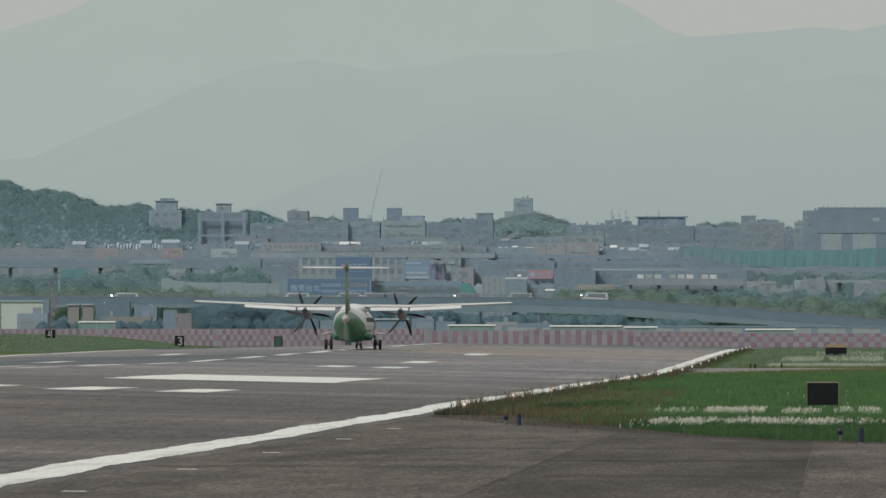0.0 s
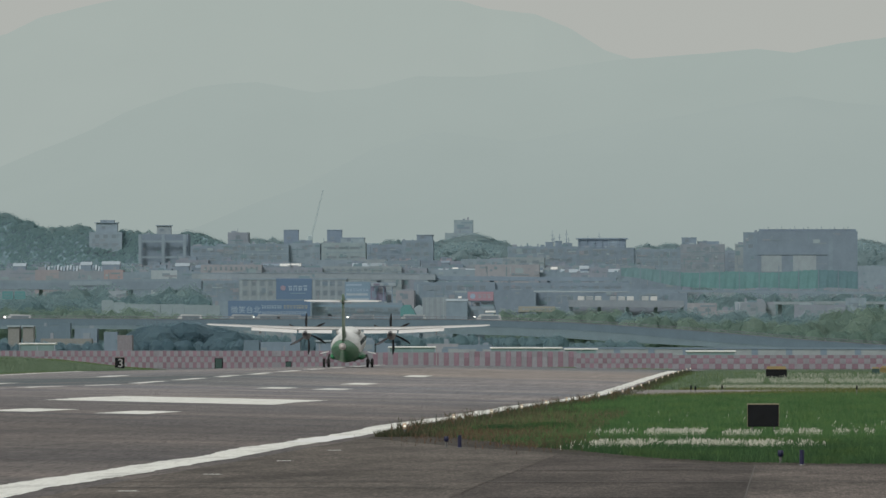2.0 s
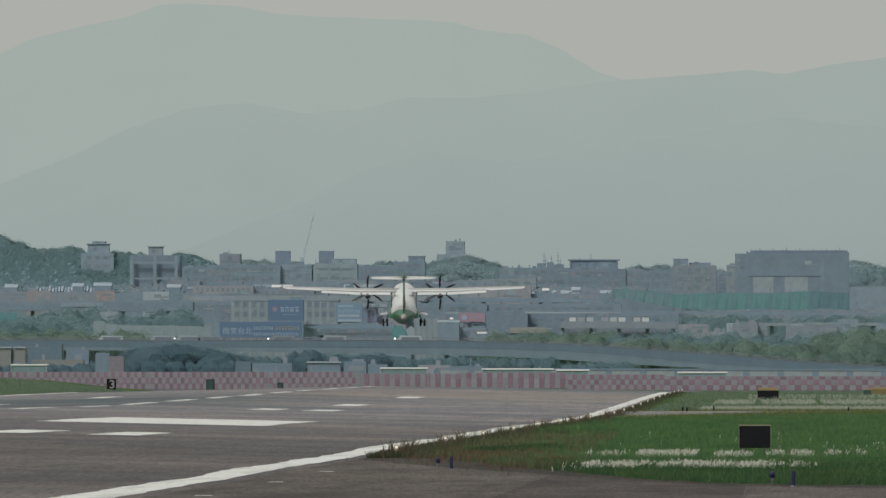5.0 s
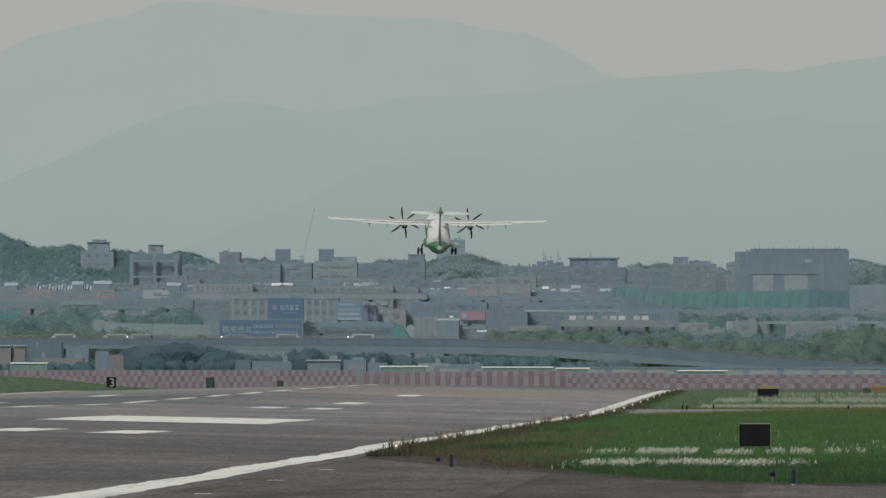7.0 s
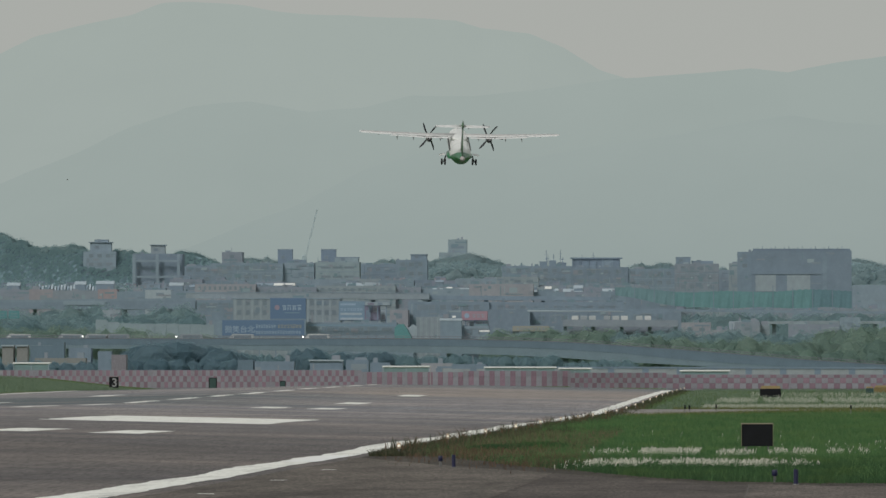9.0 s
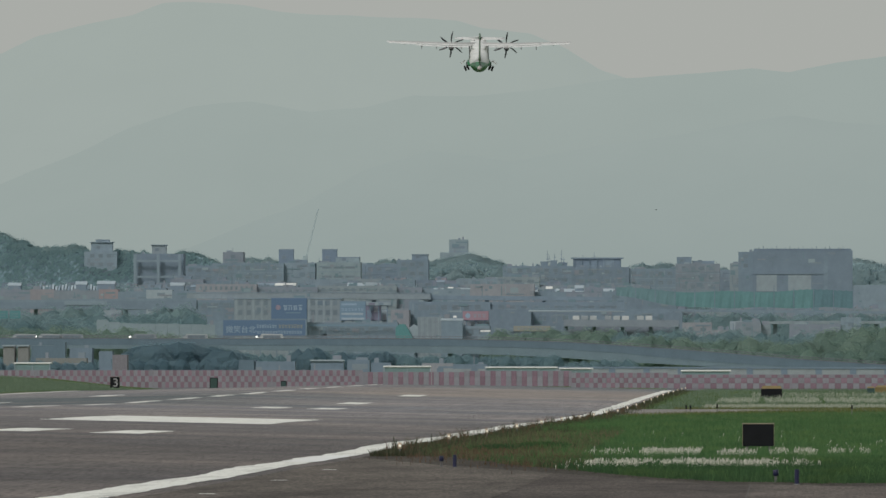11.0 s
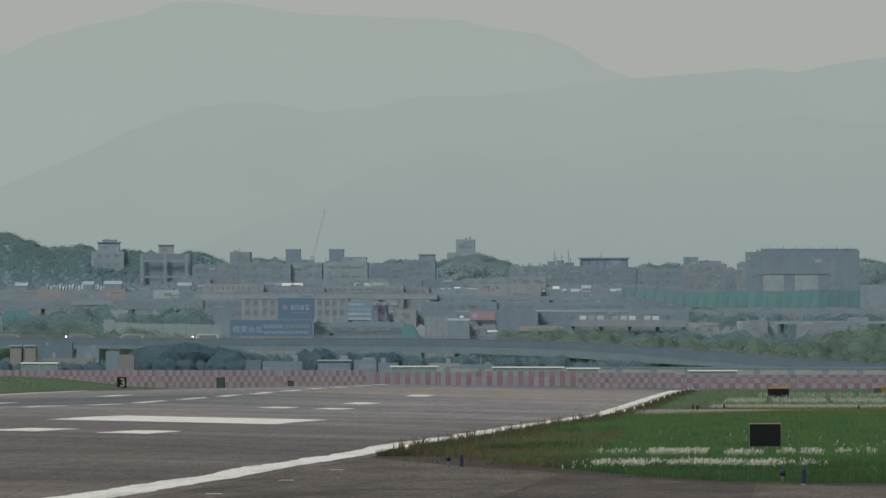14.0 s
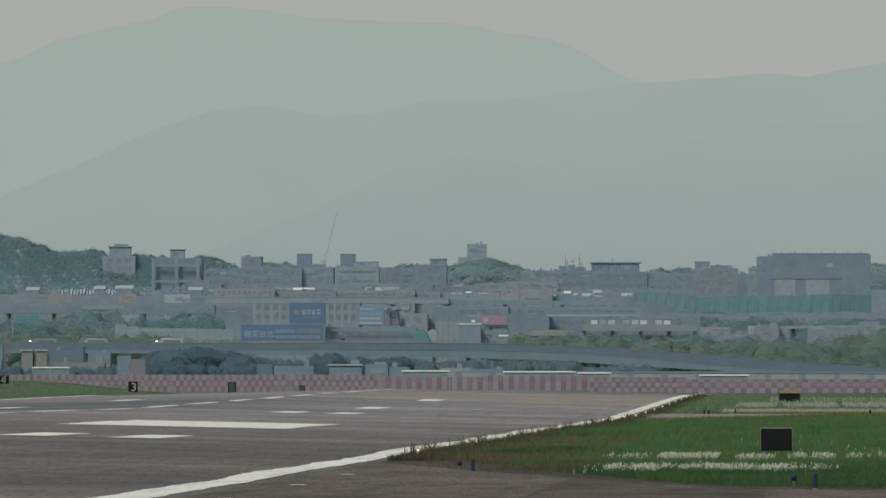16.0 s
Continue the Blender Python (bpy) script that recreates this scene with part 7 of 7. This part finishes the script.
def more_motions():
    for v, x, t0 in VANS:
        z = v.matrix_basis.translation.z
        walk(v, [(t, pose(x - 4.2 * (t - t0), 1903, z)) for t in (0, 4, 8, 12, 16)])
    walk(BIRD_UP, [(t, pose(x, y, z, *turn_at(TURN_A, t))) for t, x, y, z in BIRD_A])
    side, nose = Vector((-0.38, 0.52, 0.76)), Vector((0.58, 0.785, -0.234))
    belly = side.cross(nose).normalized()
    bank = Matrix((side.normalized(), nose.normalized(), belly)).transposed().to_4x4()
    walk(BIRD_DOWN, [(t, Matrix.Translation((x, y, z)) @ bank) for t, x, y, z in BIRD_B])
    walk(BIRD_FAR, [(t, pose((222 + 521 * (t - 9.2) - 1384.5) * 500 / F, 500, 10.98 - 0.7 * (t - 9.2), 0, 20, -85)) for t in (0, 4, 8, 12, 16)])
    for wing, s in WINGS_UP:
        walk(wing, [(t, pose(0, 0, 0, 0, -s * a, 0)) for t, a in BEAT_A])
    for wings, mean, beat in ((WINGS_DOWN, -6, 0), (WINGS_FAR, 10, 25)):
        for wing, s in wings:
            walk(wing, [(i / 10, pose(0, 0, 0, 0, -s * (mean + beat * math.sin(i * 2.1)), 0)) for i in range(161)])


# ---- what moves ----
def glide(table, t):
    """Value of a table of (seconds, value) at t, along a smooth curve."""
    n = len(table)
    if t <= table[0][0]:
        return table[0][1]
    for i in range(n - 1):
        (a, va), (b, vb) = table[i], table[i + 1]
        if t <= b:
            ma = (vb - table[i - 1][1]) / (b - table[i - 1][0]) if i else (vb - va) / (b - a)
            mb = (table[i + 2][1] - va) / (table[i + 2][0] - a) if i + 2 < n else (vb - va) / (b - a)
            h = b - a
            k = (t - a) / h
            return ((2 * k ** 3 - 3 * k * k + 1) * va + (k ** 3 - 2 * k * k + k) * h * ma
                    + (3 * k * k - 2 * k ** 3) * vb + (k ** 3 - k * k) * h * mb)
    return table[-1][1]


RISE = [(2.3, 0), (2.7, 0.25), (3.0, 0.86), (3.5, 1.68), (4.0, 3.08), (4.2, 3.72), (6.5, 13.25), (7.0, 16.1), (8.0, 22.4), (9.0, 29.45),
        (11.5, 49.8), (12.0, 54.55), (12.5, 59.5), (16.0, 92.4)]
NOSE_UP = [(0, 0.0), (1.0, 0.4), (1.5, 1.2), (2.0, 2.6), (2.5, 4.2), (3.0, 5.4), (3.5, 6.2), (4.2, 7.2), (7.0, 9.6), (9.0, 9.5), (11.5, 11.6), (16, 11.6)]
CRAB = [(0, 0), (3.0, 0.2), (3.5, 0.5), (4.2, 1.2), (6.5, 3.0), (9.0, 3.6), (11.5, 1.8), (16, 1.5)]
BANK = [(0, 0.3), (1, 0.7), (2, 0.2), (3.5, -0.1), (4.2, -0.4), (7, 0.9), (9, 1.1), (11.5, 0.3), (16, 0.2)]
ACROSS = [(0, -42.0), (4, -42.0), (7, -42.2), (8, -42.85), (9, -43.6), (11.5, -44.9), (16, -46)]
SPIN = [(0, 30), (1.0, 38), (1.5, 42), (2.0, 50), (2.5, 54), (3.0, 54), (4.0, 60), (4.2, 60), (6.5, 45), (7.0, 44), (8.0, 28), (9.0, 30), (11.5, -7), (12.0, 6), (16, 0)]
FLAPS_DOWN = [(0, 7), (3.0, 7), (4.2, 4), (6.5, -6), (8.0, -9), (16, -9)]
LEGS_OUT = [(2.4, 0), (3.2, 0.25), (9.5, 0.25), (11.5, 0.05)]
WHEELS_IN = [(9.2, 0), (10.4, 8), (11.5, 34), (12.4, 75), (13.0, 88)]


def aircraft_pose(t):
    y = 911 + 55.5 * t + 0.45 * t * t
    if t < 2.3:
        z = ground(MID, y) + 0.008
    else:
        z = ground(MID, 1042) + glide(RISE, t)
    return pose(glide(ACROSS, t), y, z, glide(NOSE_UP, t), glide(BANK, t), glide(CRAB, t))


def motions():
    steps = [i / 10 for i in range(161)]
    walk(AIRCRAFT, [(t, aircraft_pose(t)) for t in steps])
    for prop in PROPS:
        at = prop.matrix_basis.translation.copy()
        walk(prop, [(i / 30, pose(at.x, at.y, at.z, 0, (60 * i + glide(SPIN, i / 30)) % 360, 0)) for i in range(481)])
    for gear, s in GEARS:
        at = gear.matrix_basis.translation.copy()
        walk(gear, [(t, pose(at.x, at.y, at.z - glide(LEGS_OUT, t), 0, s * glide(WHEELS_IN, t), 0)) for t in steps])
    for gear in NOSE:
        at = gear.matrix_basis.translation.copy()
        walk(gear, [(t, pose(at.x, at.y, at.z, glide(WHEELS_IN, t), 0, 0)) for t in steps])
    for flap, z in FLAPS:
        hinge = Vector((0, -0.42, z))
        walk(flap, [(t, Matrix.Translation(hinge) @ Matrix.Rotation(radians(glide(FLAPS_DOWN, t)), 4, "X") @ Matrix.Translation(-hinge)) for t in steps])
    more_motions()


motions()
